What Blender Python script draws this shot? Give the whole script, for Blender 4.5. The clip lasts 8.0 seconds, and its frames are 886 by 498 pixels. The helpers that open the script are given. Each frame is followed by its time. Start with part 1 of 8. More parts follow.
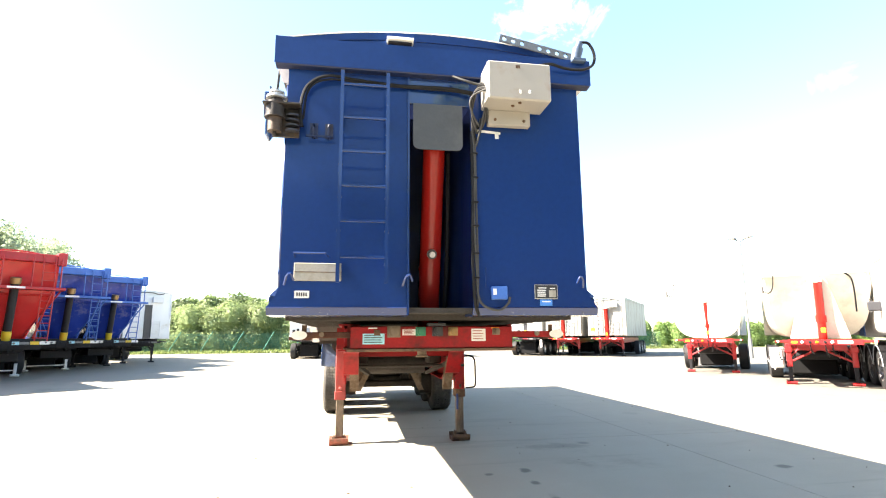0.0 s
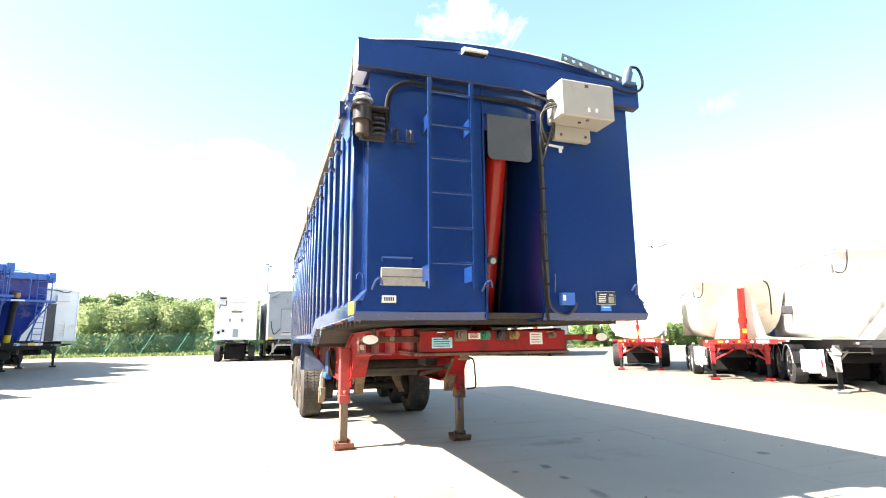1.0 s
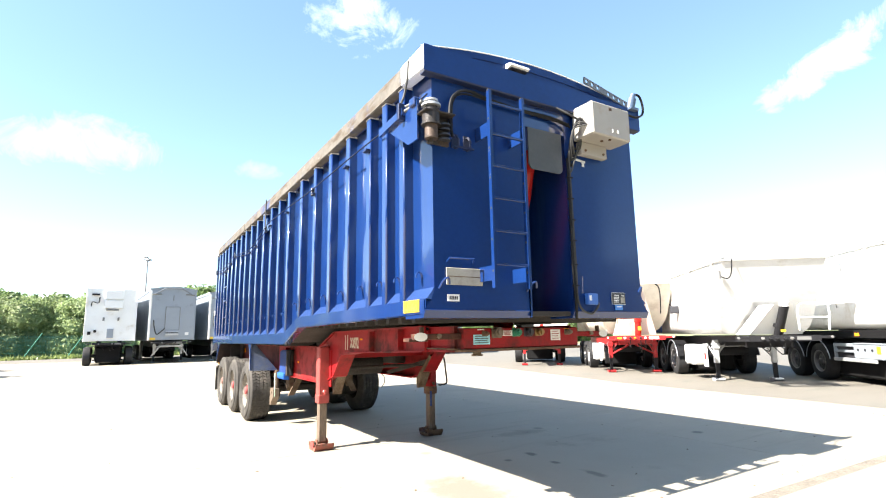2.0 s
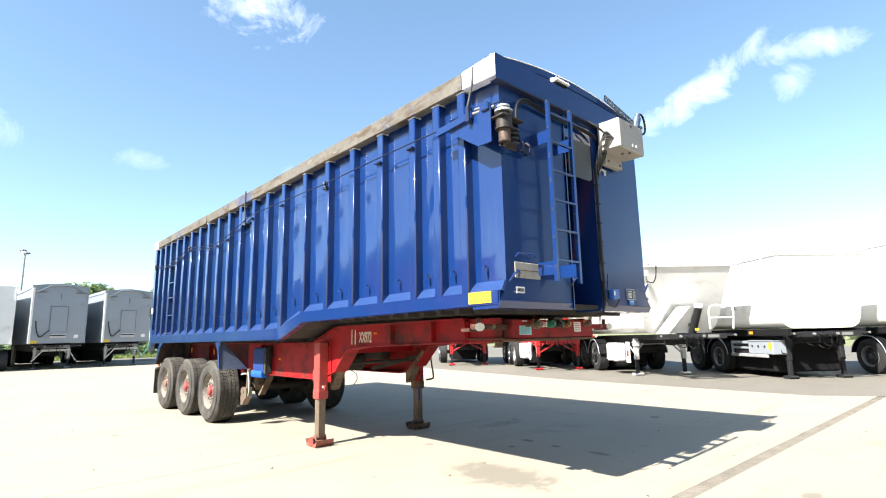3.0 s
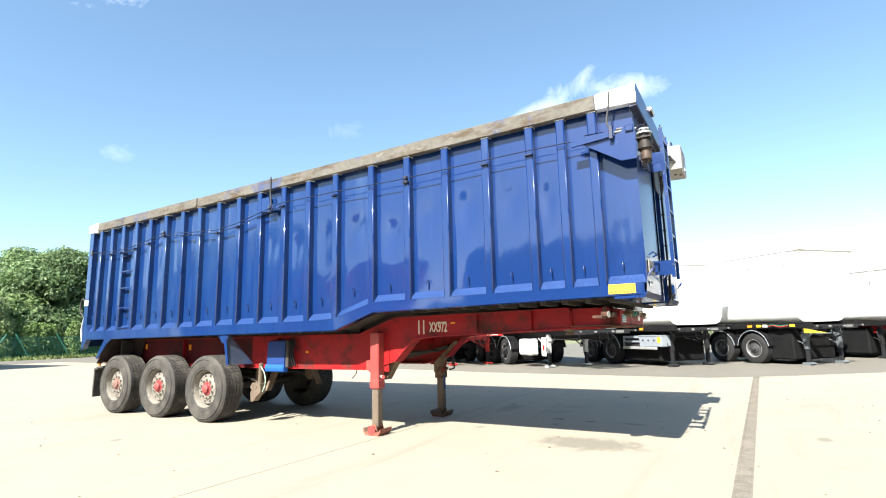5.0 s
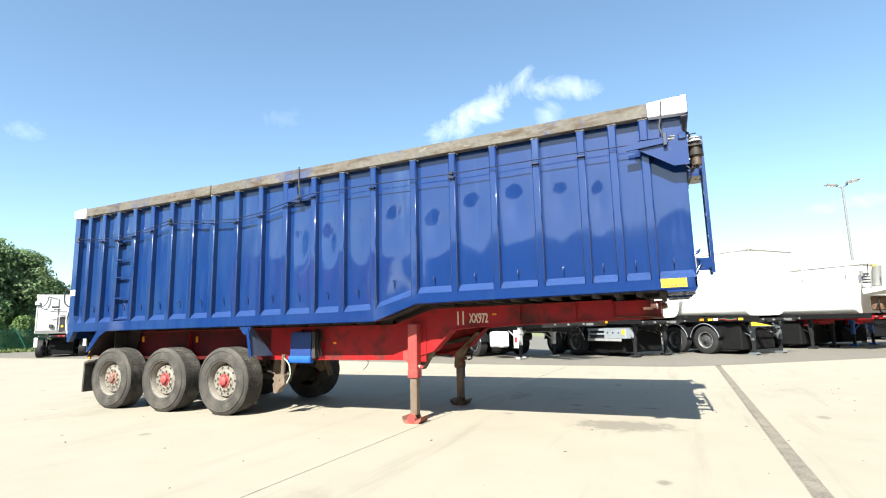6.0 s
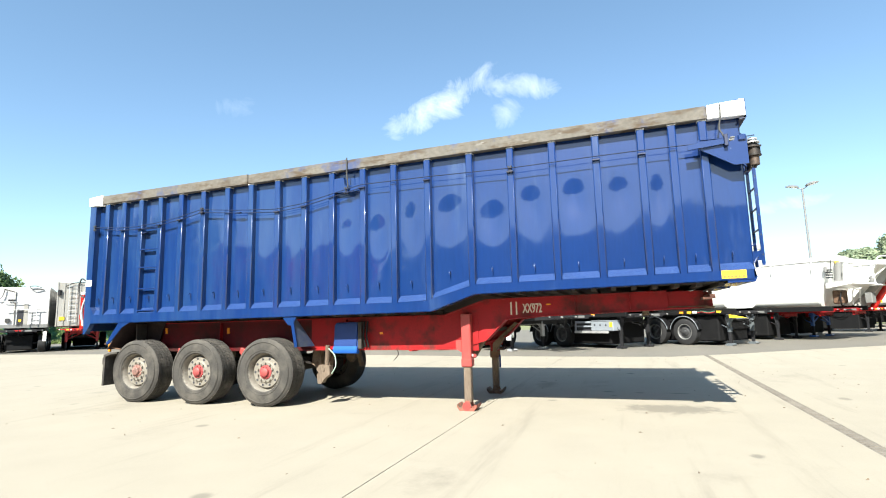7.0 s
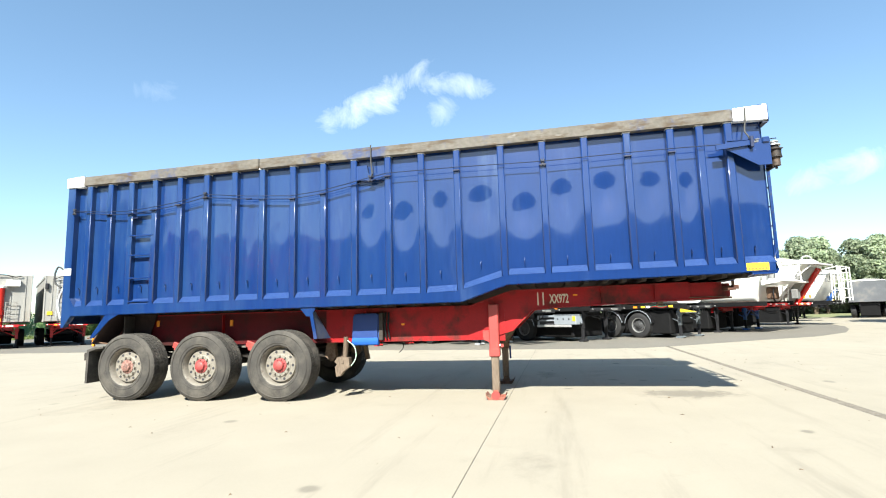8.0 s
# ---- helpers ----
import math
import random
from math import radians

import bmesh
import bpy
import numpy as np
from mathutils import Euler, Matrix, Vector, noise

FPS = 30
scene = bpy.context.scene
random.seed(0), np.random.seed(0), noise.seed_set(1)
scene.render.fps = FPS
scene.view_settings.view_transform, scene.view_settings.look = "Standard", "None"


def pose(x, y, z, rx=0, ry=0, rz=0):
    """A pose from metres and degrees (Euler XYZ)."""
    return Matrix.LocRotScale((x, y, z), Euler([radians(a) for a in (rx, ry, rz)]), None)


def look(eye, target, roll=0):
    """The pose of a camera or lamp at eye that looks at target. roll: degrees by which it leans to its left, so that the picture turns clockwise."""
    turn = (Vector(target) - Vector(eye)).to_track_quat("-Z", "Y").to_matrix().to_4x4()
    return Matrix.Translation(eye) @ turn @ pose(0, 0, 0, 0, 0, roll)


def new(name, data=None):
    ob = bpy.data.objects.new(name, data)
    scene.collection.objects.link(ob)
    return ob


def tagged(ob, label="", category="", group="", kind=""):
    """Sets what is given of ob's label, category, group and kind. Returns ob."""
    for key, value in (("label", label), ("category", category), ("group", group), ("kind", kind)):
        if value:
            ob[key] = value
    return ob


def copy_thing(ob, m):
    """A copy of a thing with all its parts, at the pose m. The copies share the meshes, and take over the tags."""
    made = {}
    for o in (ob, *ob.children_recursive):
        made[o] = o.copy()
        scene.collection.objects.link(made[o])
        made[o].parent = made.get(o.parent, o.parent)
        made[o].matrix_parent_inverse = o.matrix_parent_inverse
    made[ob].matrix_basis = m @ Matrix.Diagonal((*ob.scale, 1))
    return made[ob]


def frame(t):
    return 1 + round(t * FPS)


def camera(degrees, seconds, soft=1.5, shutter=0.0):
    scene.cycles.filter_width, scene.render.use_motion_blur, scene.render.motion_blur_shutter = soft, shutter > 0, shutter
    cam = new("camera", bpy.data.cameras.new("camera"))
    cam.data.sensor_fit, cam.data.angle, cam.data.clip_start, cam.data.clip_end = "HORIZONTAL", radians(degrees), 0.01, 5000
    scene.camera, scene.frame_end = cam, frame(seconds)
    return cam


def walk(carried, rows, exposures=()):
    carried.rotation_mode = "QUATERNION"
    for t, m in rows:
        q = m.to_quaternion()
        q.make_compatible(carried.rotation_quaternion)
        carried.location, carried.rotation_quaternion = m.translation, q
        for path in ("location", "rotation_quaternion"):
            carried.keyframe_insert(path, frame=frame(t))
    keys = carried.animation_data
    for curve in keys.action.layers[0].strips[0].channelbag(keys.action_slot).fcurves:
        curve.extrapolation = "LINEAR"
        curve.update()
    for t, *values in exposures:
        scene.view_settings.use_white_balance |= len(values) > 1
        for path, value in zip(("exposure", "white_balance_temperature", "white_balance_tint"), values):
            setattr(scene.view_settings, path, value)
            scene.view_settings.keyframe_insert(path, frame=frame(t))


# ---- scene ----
cam = camera(81.4, 8.0, soft=1.1)
PATH = [
    (0, (0.089, 0.451, 1.423), (0.412, 2.396, 1.758), -0.4),
    (0.5, (-0.507, 0.541, 1.467), (-0.036, 2.456, 1.799), -0.6),
    (1, (-1.141, 0.631, 1.461), (-0.508, 2.499, 1.795), -0.6),
    (1.5, (-1.774, 0.806, 1.456), (-0.941, 2.594, 1.786), -0.7),
    (2, (-2.436, 1.009, 1.465), (-1.399, 2.689, 1.789), -1.0),
    (2.2, (-2.68, 1.103, 1.408), (-1.567, 2.732, 1.74), -1.0),
    (3.3, (-4.003, 1.856, 1.361), (-2.592, 3.234, 1.69), -1.2),
    (3.5, (-4.229, 2.018, 1.347), (-2.769, 3.343, 1.679), -1.2),
    (4, (-4.785, 2.471, 1.354), (-3.221, 3.673, 1.682), -1.3),
    (4.5, (-5.273, 2.971, 1.324), (-3.629, 4.062, 1.648), -1.2),
    (4.7, (-5.462, 3.167, 1.297), (-3.795, 4.222, 1.624), -1.3),
    (5.8, (-6.44, 4.399, 1.286), (-4.648, 5.235, 1.58), -1.4),
    (6, (-6.568, 4.596, 1.283), (-4.755, 5.388, 1.577), -1.4),
    (6.5, (-6.914, 5.186, 1.272), (-5.075, 5.92, 1.55), -1.5),
    (7, (-7.198, 5.786, 1.251), (-5.322, 6.427, 1.521), -1.5),
    (7.5, (-7.406, 6.428, 1.179), (-5.495, 6.954, 1.447), -1.5),
    (8, (-7.539, 7.088, 1.198), (-5.594, 7.482, 1.449), -1.6),
]
walk(cam, [(t, look(eye, target, roll)) for t, eye, target, roll in PATH],
     [(0.0, 2.90, 7100, 13), (1.0, 2.74, 6900, 13), (1.5, 2.52, 6700, 13), (2.0, 2.30, 6550, 12), (3.5, 1.82, 6420, 10), (4.5, 1.83, 6380, 9), (6.0, 1.65, 6380, 7), (8.0, 1.60, 6330, 6)])

# ---- world, sun ----
SUN_EL, SUN_DIR = 43.5, Vector((-1.0, -0.025, 0.95)).normalized()
world = bpy.data.worlds.new("yard_sky")
scene.world = world
world.use_nodes = True
wn, wl = world.node_tree.nodes, world.node_tree.links
wn.clear()


def wmath(op, a, b=None, clamp=False):
    n = wn.new("ShaderNodeMath")
    n.operation, n.use_clamp = op, clamp
    for i, v in enumerate((a, b)):
        if v is None:
            continue
        if isinstance(v, (int, float)):
            n.inputs[i].default_value = v
        else:
            wl.new(v, n.inputs[i])
    return n.outputs[0]


sky = wn.new("ShaderNodeTexSky")
sky.sky_type, sky.sun_disc = "NISHITA", False
sky.sun_elevation, sky.sun_rotation = radians(SUN_EL), radians(270)
sky.air_density, sky.dust_density, sky.ozone_density, sky.altitude = 1.0, 0.3, 1.0, 50
coord = wn.new("ShaderNodeTexCoord")
direction = coord.outputs["Generated"]


def wdot(v):
    n = wn.new("ShaderNodeVectorMath")
    n.operation = "DOT_PRODUCT"
    wl.new(direction, n.inputs[0])
    n.inputs[1].default_value = v
    return n.outputs["Value"]


fluff = wn.new("ShaderNodeTexNoise")
fluff.inputs["Scale"].default_value, fluff.inputs["Detail"].default_value, fluff.inputs["Roughness"].default_value = 12.0, 10.0, 0.66
fluff.inputs["Distortion"].default_value = 0.7
wl.new(direction, fluff.inputs["Vector"])
fluff_out = wmath("MULTIPLY", wmath("SUBTRACT", fluff.outputs["Fac"], 0.5), 4.6)

# azimuth from +y towards +x, elevation, half width, half height, tilt (degrees), density
CLOUDS = [
    (71.3, 23.4, 6.6, 2.0, 29, 0.86),
    (75.2, 25.5, 3.2, 1.7, 36, 0.9),
    (77.8, 25.0, 2.4, 1.6, 0, 0.8),
    (80.6, 24.7, 4.4, 1.3, -8, 0.72),
    (78.8, 22.3, 2.3, 1.7, 38, 0.55),
    (49.2, 22.3, 3.0, 1.2, 12, 0.22),
    (21.5, 33.4, 6.0, 3.4, -8, 1.0),
    (11.3, 17.2, 2.6, 1.1, 0, 0.32),
    (26.5, 18.0, 1.9, 1.2, 0, 0.42),
    (119.0, 12.0, 7.0, 1.6, 12, 0.75),
    (104.0, 9.6, 5.0, 0.8, 5, 0.4),
    (67.2, 21.3, 3.0, 1.5, 30, 0.75),
    (-4.0, 17.8, 7.0, 2.6, 4, 0.5),
]
mask = None
for az, el, wide, high, tilt, density in CLOUDS:
    a, e, k = radians(az), radians(el), radians(tilt)
    c = Vector((math.sin(a) * math.cos(e), math.cos(a) * math.cos(e), math.sin(e)))
    right = Vector((math.cos(a), -math.sin(a), 0))
    up = right.cross(c)
    t1, t2 = right * math.cos(k) + up * math.sin(k), up * math.cos(k) - right * math.sin(k)
    q = wmath("ADD", wmath("POWER", wmath("DIVIDE", wdot(t1), math.sin(radians(wide))), 2.0),
              wmath("POWER", wmath("DIVIDE", wdot(t2), math.sin(radians(high))), 2.0))
    front = wmath("GREATER_THAN", wdot(c), 0.5)
    m = wmath("MULTIPLY", wmath("SUBTRACT", wmath("SUBTRACT", 0.75, q), fluff_out), 0.36, clamp=True)
    m = wmath("MULTIPLY", wmath("MULTIPLY", m, front), density)
    mask = m if mask is None else wmath("MAXIMUM", mask, m)
cloud_mix = wn.new("ShaderNodeMix")
cloud_mix.data_type = "RGBA"
wl.new(mask, cloud_mix.inputs[0])
haze = wn.new("ShaderNodeMix")
haze.data_type, haze.blend_type = "RGBA", "MULTIPLY"
haze.inputs[0].default_value = 1.0
wl.new(sky.outputs[0], haze.inputs[6])
# milky warm haze on the sun's side of the sky, clear blue away from it
sunward = wn.new("ShaderNodeMapRange")
sunward.interpolation_type = "SMOOTHSTEP"
sunward.inputs["From Min"].default_value, sunward.inputs["From Max"].default_value = 0.25, 0.85
wl.new(wdot((-1.0, 0.0, 0.0)), sunward.inputs[0])
haze_tone = wn.new("ShaderNodeMix")
haze_tone.data_type = "RGBA"
wl.new(sunward.outputs[0], haze_tone.inputs[0])
haze_tone.inputs[6].default_value, haze_tone.inputs[7].default_value = (0.97, 1.015, 1.035, 1), (1.06, 0.95, 0.87, 1)
wl.new(haze_tone.outputs[2], haze.inputs[7])
veil = wn.new("ShaderNodeMix")
veil.data_type, veil.blend_type = "RGBA", "ADD"
veil.inputs[0].default_value = 1.0
wl.new(haze.outputs[2], veil.inputs[6])
veil.inputs[7].default_value = (0.18, 0.36, 0.42, 1)
# bright aureole of the hazy sky round the sun
glare = wmath("MULTIPLY", wmath("POWER", wmath("MAXIMUM", wdot(SUN_DIR), 0.0), 14.0), 5.0)
aureole = wn.new("ShaderNodeMix")
aureole.data_type, aureole.blend_type = "RGBA", "ADD"
wl.new(glare, aureole.inputs[0])
aureole.clamp_factor = False
wl.new(veil.outputs[2], aureole.inputs[6])
aureole.inputs[7].default_value = (0.93, 0.98, 1.0, 1)
wl.new(aureole.outputs[2], cloud_mix.inputs[6])
cloud_mix.inputs[7].default_value = (9.5, 9.8, 10.2, 1)
backg = wn.new("ShaderNodeBackground")
wl.new(cloud_mix.outputs[2], backg.inputs[0])
backg.inputs[1].default_value = 0.069
wout = wn.new("ShaderNodeOutputWorld")
wl.new(backg.outputs[0], wout.inputs[0])

lamp = bpy.data.lights.new("sun", "SUN")
lamp.energy, lamp.angle, lamp.color = 5.0, radians(0.53), (1.0, 0.95, 0.86)
sun = new("sun", lamp)
sun.matrix_world = look((-40, 0, 40), Vector((-40, 0, 40)) - SUN_DIR)


# ---- materials ----
def material(name):
    m = bpy.data.materials.new(name)
    m.use_nodes = True
    return m, m.node_tree.nodes, m.node_tree.links, m.node_tree.nodes["Principled BSDF"]


def surface(name, colour, rough=0.5, metal=0.0, vary=0.12, scale=3.0, grain=60.0, bump=0.05, bump_size=0.01, dirt=None, dirt_at=0.6, dirt_scale=2.5,
            dirt_sharp=0.12, coat=0.0, coat_rough=0.025, streak=1.0, per_object=0.0, broad=0.0, broad_scale=1.5, spec=0.5):
    """A painted or bare surface: colour that varies at two scales, dirt in patches, fine relief."""
    m, nodes, links, bsdf = material(name)
    tc = nodes.new("ShaderNodeTexCoord")
    mp = nodes.new("ShaderNodeMapping")
    mp.inputs["Scale"].default_value = (1, 1, 1 / streak)
    links.new(tc.outputs["Object"], mp.inputs[0])
    n1, n2 = nodes.new("ShaderNodeTexNoise"), nodes.new("ShaderNodeTexNoise")
    n1.inputs["Scale"].default_value, n1.inputs["Detail"].default_value = scale, 5
    n2.inputs["Scale"].default_value, n2.inputs["Detail"].default_value = grain, 3
    for n in (n1, n2):
        links.new(mp.outputs[0], n.inputs["Vector"])
    add = nodes.new("ShaderNodeMath")
    add.operation = "ADD"
    links.new(n1.outputs["Fac"], add.inputs[0])
    links.new(n2.outputs["Fac"], add.inputs[1])
    rng = nodes.new("ShaderNodeMapRange")
    rng.inputs["From Min"].default_value, rng.inputs["From Max"].default_value = 0.7, 1.3
    rng.inputs["To Min"].default_value, rng.inputs["To Max"].default_value = 1 - vary, 1 + vary
    links.new(add.outputs[0], rng.inputs[0])
    val = rng.outputs[0]
    if per_object:
        info = nodes.new("ShaderNodeObjectInfo")
        r2 = nodes.new("ShaderNodeMapRange")
        r2.inputs["To Min"].default_value, r2.inputs["To Max"].default_value = 1 - per_object, 1 + per_object
        links.new(info.outputs["Random"], r2.inputs[0])
        mul = nodes.new("ShaderNodeMath")
        mul.operation = "MULTIPLY"
        links.new(val, mul.inputs[0])
        links.new(r2.outputs[0], mul.inputs[1])
        val = mul.outputs[0]
    hsv = nodes.new("ShaderNodeHueSaturation")
    hsv.inputs["Color"].default_value = (*colour, 1)
    links.new(val, hsv.inputs["Value"])
    out = hsv.outputs[0]
    rough_out = None
    if dirt:
        n3 = nodes.new("ShaderNodeTexNoise")
        n3.inputs["Scale"].default_value, n3.inputs["Detail"].default_value, n3.inputs["Roughness"].default_value = dirt_scale, 8, 0.65
        links.new(mp.outputs[0], n3.inputs["Vector"])
        ramp = nodes.new("ShaderNodeMapRange")
        ramp.interpolation_type = "SMOOTHSTEP"
        ramp.inputs["From Min"].default_value, ramp.inputs["From Max"].default_value = dirt_at - dirt_sharp, dirt_at + dirt_sharp
        links.new(n3.outputs["Fac"], ramp.inputs[0])
        mix = nodes.new("ShaderNodeMix")
        mix.data_type = "RGBA"
        links.new(ramp.outputs[0], mix.inputs[0])
        links.new(out, mix.inputs[6])
        mix.inputs[7].default_value = (*dirt, 1)
        out = mix.outputs[2]
        rr = nodes.new("ShaderNodeMapRange")
        rr.inputs["To Min"].default_value, rr.inputs["To Max"].default_value = rough, max(rough, 0.8)
        links.new(ramp.outputs[0], rr.inputs[0])
        rough_out = rr.outputs[0]
    links.new(out, bsdf.inputs["Base Color"])
    bsdf.inputs["Roughness"].default_value, bsdf.inputs["Metallic"].default_value = rough, metal
    if rough_out:
        links.new(rough_out, bsdf.inputs["Roughness"])
    bsdf.inputs["Specular IOR Level"].default_value = 0.2 if coat else spec
    bsdf.inputs["Coat Weight"].default_value, bsdf.inputs["Coat Roughness"].default_value, bsdf.inputs["Coat IOR"].default_value = min(1.0, coat), coat_rough, 1.5 + 0.46 * max(0.0, coat - 0.5)
    normal = None
    if broad:
        n4 = nodes.new("ShaderNodeTexNoise")
        n4.inputs["Scale"].default_value, n4.inputs["Detail"].default_value = broad_scale, 1.5
        links.new(tc.outputs["Object"], n4.inputs["Vector"])
        b4 = nodes.new("ShaderNodeBump")
        b4.inputs["Strength"].default_value, b4.inputs["Distance"].default_value = 1.0, broad
        links.new(n4.outputs["Fac"], b4.inputs["Height"])
        normal = b4.outputs[0]
    if bump:
        b = nodes.new("ShaderNodeBump")
        b.inputs["Strength"].default_value, b.inputs["Distance"].default_value = bump, bump_size
        links.new(n2.outputs["Fac"], b.inputs["Height"])
        if normal:
            links.new(normal, b.inputs["Normal"])
        normal = b.outputs[0]
    if normal:
        links.new(normal, bsdf.inputs["Normal"])
        if coat and broad:
            links.new(b4.outputs[0], bsdf.inputs["Coat Normal"])
    return m


BLUE = surface("blue_paint", (0.0040, 0.0232, 0.110), 0.32, vary=0.10, scale=1.2, grain=25, bump=0.02, coat=1.0, coat_rough=0.055, broad=0.0015, broad_scale=1.6,
               dirt=(0.045, 0.088, 0.18), dirt_at=0.705, dirt_scale=1.6, dirt_sharp=0.16, streak=6)
BLUE_WORN = surface("worn_blue_paint", (0.0042, 0.0245, 0.114), 0.36, vary=0.16, scale=3, grain=120, dirt=(0.20, 0.25, 0.36), dirt_at=0.685, dirt_scale=38, dirt_sharp=0.05, bump=0.08, coat=0.8, coat_rough=0.09)
BLUE_SCUFF = surface("scuffed_blue_paint", (0.005, 0.026, 0.115), 0.42, vary=0.2, scale=4, grain=120, dirt=(0.042, 0.078, 0.185), dirt_at=0.57, dirt_scale=75, dirt_sharp=0.20, bump=0.08, coat=0.5, coat_rough=0.12)
BLUE_SHEET = surface("blue_front_sheet", (0.0044, 0.0265, 0.126), 0.36, vary=0.10, scale=1.2, grain=25, bump=0.02, coat=0.36, coat_rough=0.10, broad=0.0006, broad_scale=1.1)
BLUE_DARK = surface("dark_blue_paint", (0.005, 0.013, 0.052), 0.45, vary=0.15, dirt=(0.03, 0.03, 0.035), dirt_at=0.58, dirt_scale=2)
RED = surface("red_chassis_paint", (0.25, 0.005, 0.007), 0.55, vary=0.18, scale=2.2, dirt=(0.07, 0.018, 0.014), dirt_at=0.60, dirt_scale=3.2, dirt_sharp=0.11, bump=0.08, spec=0.3)
# chassis red with the shade under the body painted in, plus grime
RED_SHADED_GRIMY = surface("shaded_grimy_red_paint", (0.075, 0.003, 0.005), 0.6, vary=0.2, scale=2.2, dirt=(0.024, 0.013, 0.011), dirt_at=0.55, dirt_scale=2.4, dirt_sharp=0.14, bump=0.08, spec=0.2)
RED_FRESH = surface("fresh_red_paint", (0.36, 0.014, 0.016), 0.35, vary=0.12, scale=2, dirt=(0.12, 0.04, 0.03), dirt_at=0.68, bump=0.04)
RED_FADED = surface("faded_red_paint", (0.29, 0.042, 0.036), 0.5, vary=0.14, scale=4, dirt=(0.14, 0.06, 0.04), dirt_at=0.63, dirt_scale=7, bump=0.08)
RAM_RED = surface("ram_red_paint", (0.34, 0.014, 0.010), 0.25, vary=0.10, coat=0.3, dirt=(0.05, 0.02, 0.02), dirt_at=0.68, streak=4)
FOOT_RED = surface("rusty_red_foot", (0.27, 0.075, 0.05), 0.65, vary=0.25, scale=7, bump=0.2, dirt=(0.13, 0.085, 0.055), dirt_at=0.52, dirt_scale=9)
RUST = surface("rusty_steel", (0.13, 0.075, 0.045), 0.75, vary=0.3, scale=6, grain=90, bump=0.3, dirt=(0.06, 0.035, 0.025), dirt_at=0.55, dirt_scale=8, spec=0.3)
STEEL_DIRTY = surface("dirty_leg_steel", (0.17, 0.13, 0.095), 0.6, metal=0.4, vary=0.3, scale=6, bump=0.2, dirt=(0.07, 0.045, 0.03), dirt_at=0.6, streak=4)
ARM_RUST = surface("dark_rusty_arm", (0.065, 0.028, 0.02), 0.75, vary=0.3, scale=8, bump=0.2, dirt=(0.11, 0.05, 0.03), dirt_at=0.58, dirt_scale=9, spec=0.25)
DUSTY_RUST = surface("dusty_brown_steel", (0.15, 0.112, 0.078), 0.85, vary=0.3, scale=7, bump=0.25, dirt=(0.085, 0.055, 0.036), dirt_at=0.55, dirt_scale=8, spec=0.2)
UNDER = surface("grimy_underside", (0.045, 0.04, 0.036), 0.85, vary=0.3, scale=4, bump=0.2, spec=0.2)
BLACK = surface("black_rubber", (0.022, 0.022, 0.023), 0.7, vary=0.25, bump=0.1, spec=0.3)
FLAP = surface("dark_flap_rubber", (0.055, 0.06, 0.065), 0.55, vary=0.08, scale=5, bump=0.06)
TYRE = surface("dusty_tyre", (0.046, 0.043, 0.039), 0.85, vary=0.26, scale=6, grain=80, bump=0.25, dirt=(0.088, 0.080, 0.068), dirt_at=0.58, dirt_scale=4, dirt_sharp=0.16, spec=0.25)
TREAD = surface("tyre_tread", (0.056, 0.052, 0.047), 0.9, vary=0.25, scale=8, grain=60, bump=0.4, dirt=(0.13, 0.118, 0.10), dirt_at=0.60, dirt_scale=5, spec=0.25)
RIM = surface("weathered_rim", (0.185, 0.168, 0.140), 0.65, metal=0.1, vary=0.18, scale=8, bump=0.1, dirt=(0.13, 0.10, 0.08), dirt_at=0.63, dirt_scale=9, dirt_sharp=0.10)
HUB_RED = surface("red_hub", (0.28, 0.045, 0.045), 0.55, vary=0.25, scale=12, dirt=(0.12, 0.06, 0.045), dirt_at=0.6, dirt_scale=14)
HUB_RUST = surface("worn_hub", (0.30, 0.16, 0.13), 0.6, metal=0.2, vary=0.25, scale=12, dirt=(0.10, 0.06, 0.05), dirt_at=0.55, dirt_scale=14)
WHITE = surface("white_paint", (0.78, 0.78, 0.75), 0.35, vary=0.05, scale=1.5, dirt=(0.55, 0.50, 0.41), dirt_at=0.66, dirt_scale=1.2, coat=0.2)
CREAM = surface("cream_white_paint", (0.70, 0.655, 0.54), 0.4, vary=0.08, scale=1.5, dirt=(0.52, 0.46, 0.36), dirt_at=0.58, dirt_scale=1.3)
WHITE_PLATE = surface("white_capping", (0.80, 0.80, 0.78), 0.45, vary=0.05, scale=3, dirt=(0.45, 0.38, 0.33), dirt_at=0.70, dirt_scale=4)
BOX_CREAM = surface("cream_box", (0.31, 0.29, 0.255), 0.5, vary=0.05, scale=3, grain=200, dirt=(0.26, 0.205, 0.15), dirt_at=0.66, dirt_scale=4)
GREY_ALU = surface("grey_aluminium", (0.27, 0.30, 0.335), 0.42, metal=0.2, vary=0.06, scale=1.5, dirt=(0.22, 0.235, 0.26), dirt_at=0.68)
ALU = surface("bare_aluminium", (0.62, 0.62, 0.62), 0.35, metal=0.6, vary=0.1, scale=2, dirt=(0.35, 0.34, 0.32), dirt_at=0.62)
PLATE_GREY = surface("weathered_panel", (0.32, 0.305, 0.26), 0.6, vary=0.12, scale=6, dirt=(0.26, 0.24, 0.20), dirt_at=0.6, dirt_scale=9)
CABLE = surface("cable_black", (0.012, 0.012, 0.013), 0.6, vary=0.2, bump=0, spec=0.15)
CABLE_GREY = surface("cable_grey", (0.055, 0.055, 0.054), 0.6, vary=0.2, bump=0, spec=0.2)
YELLOW = surface("yellow_sticker", (0.64, 0.42, 0.025), 0.4, vary=0.08)
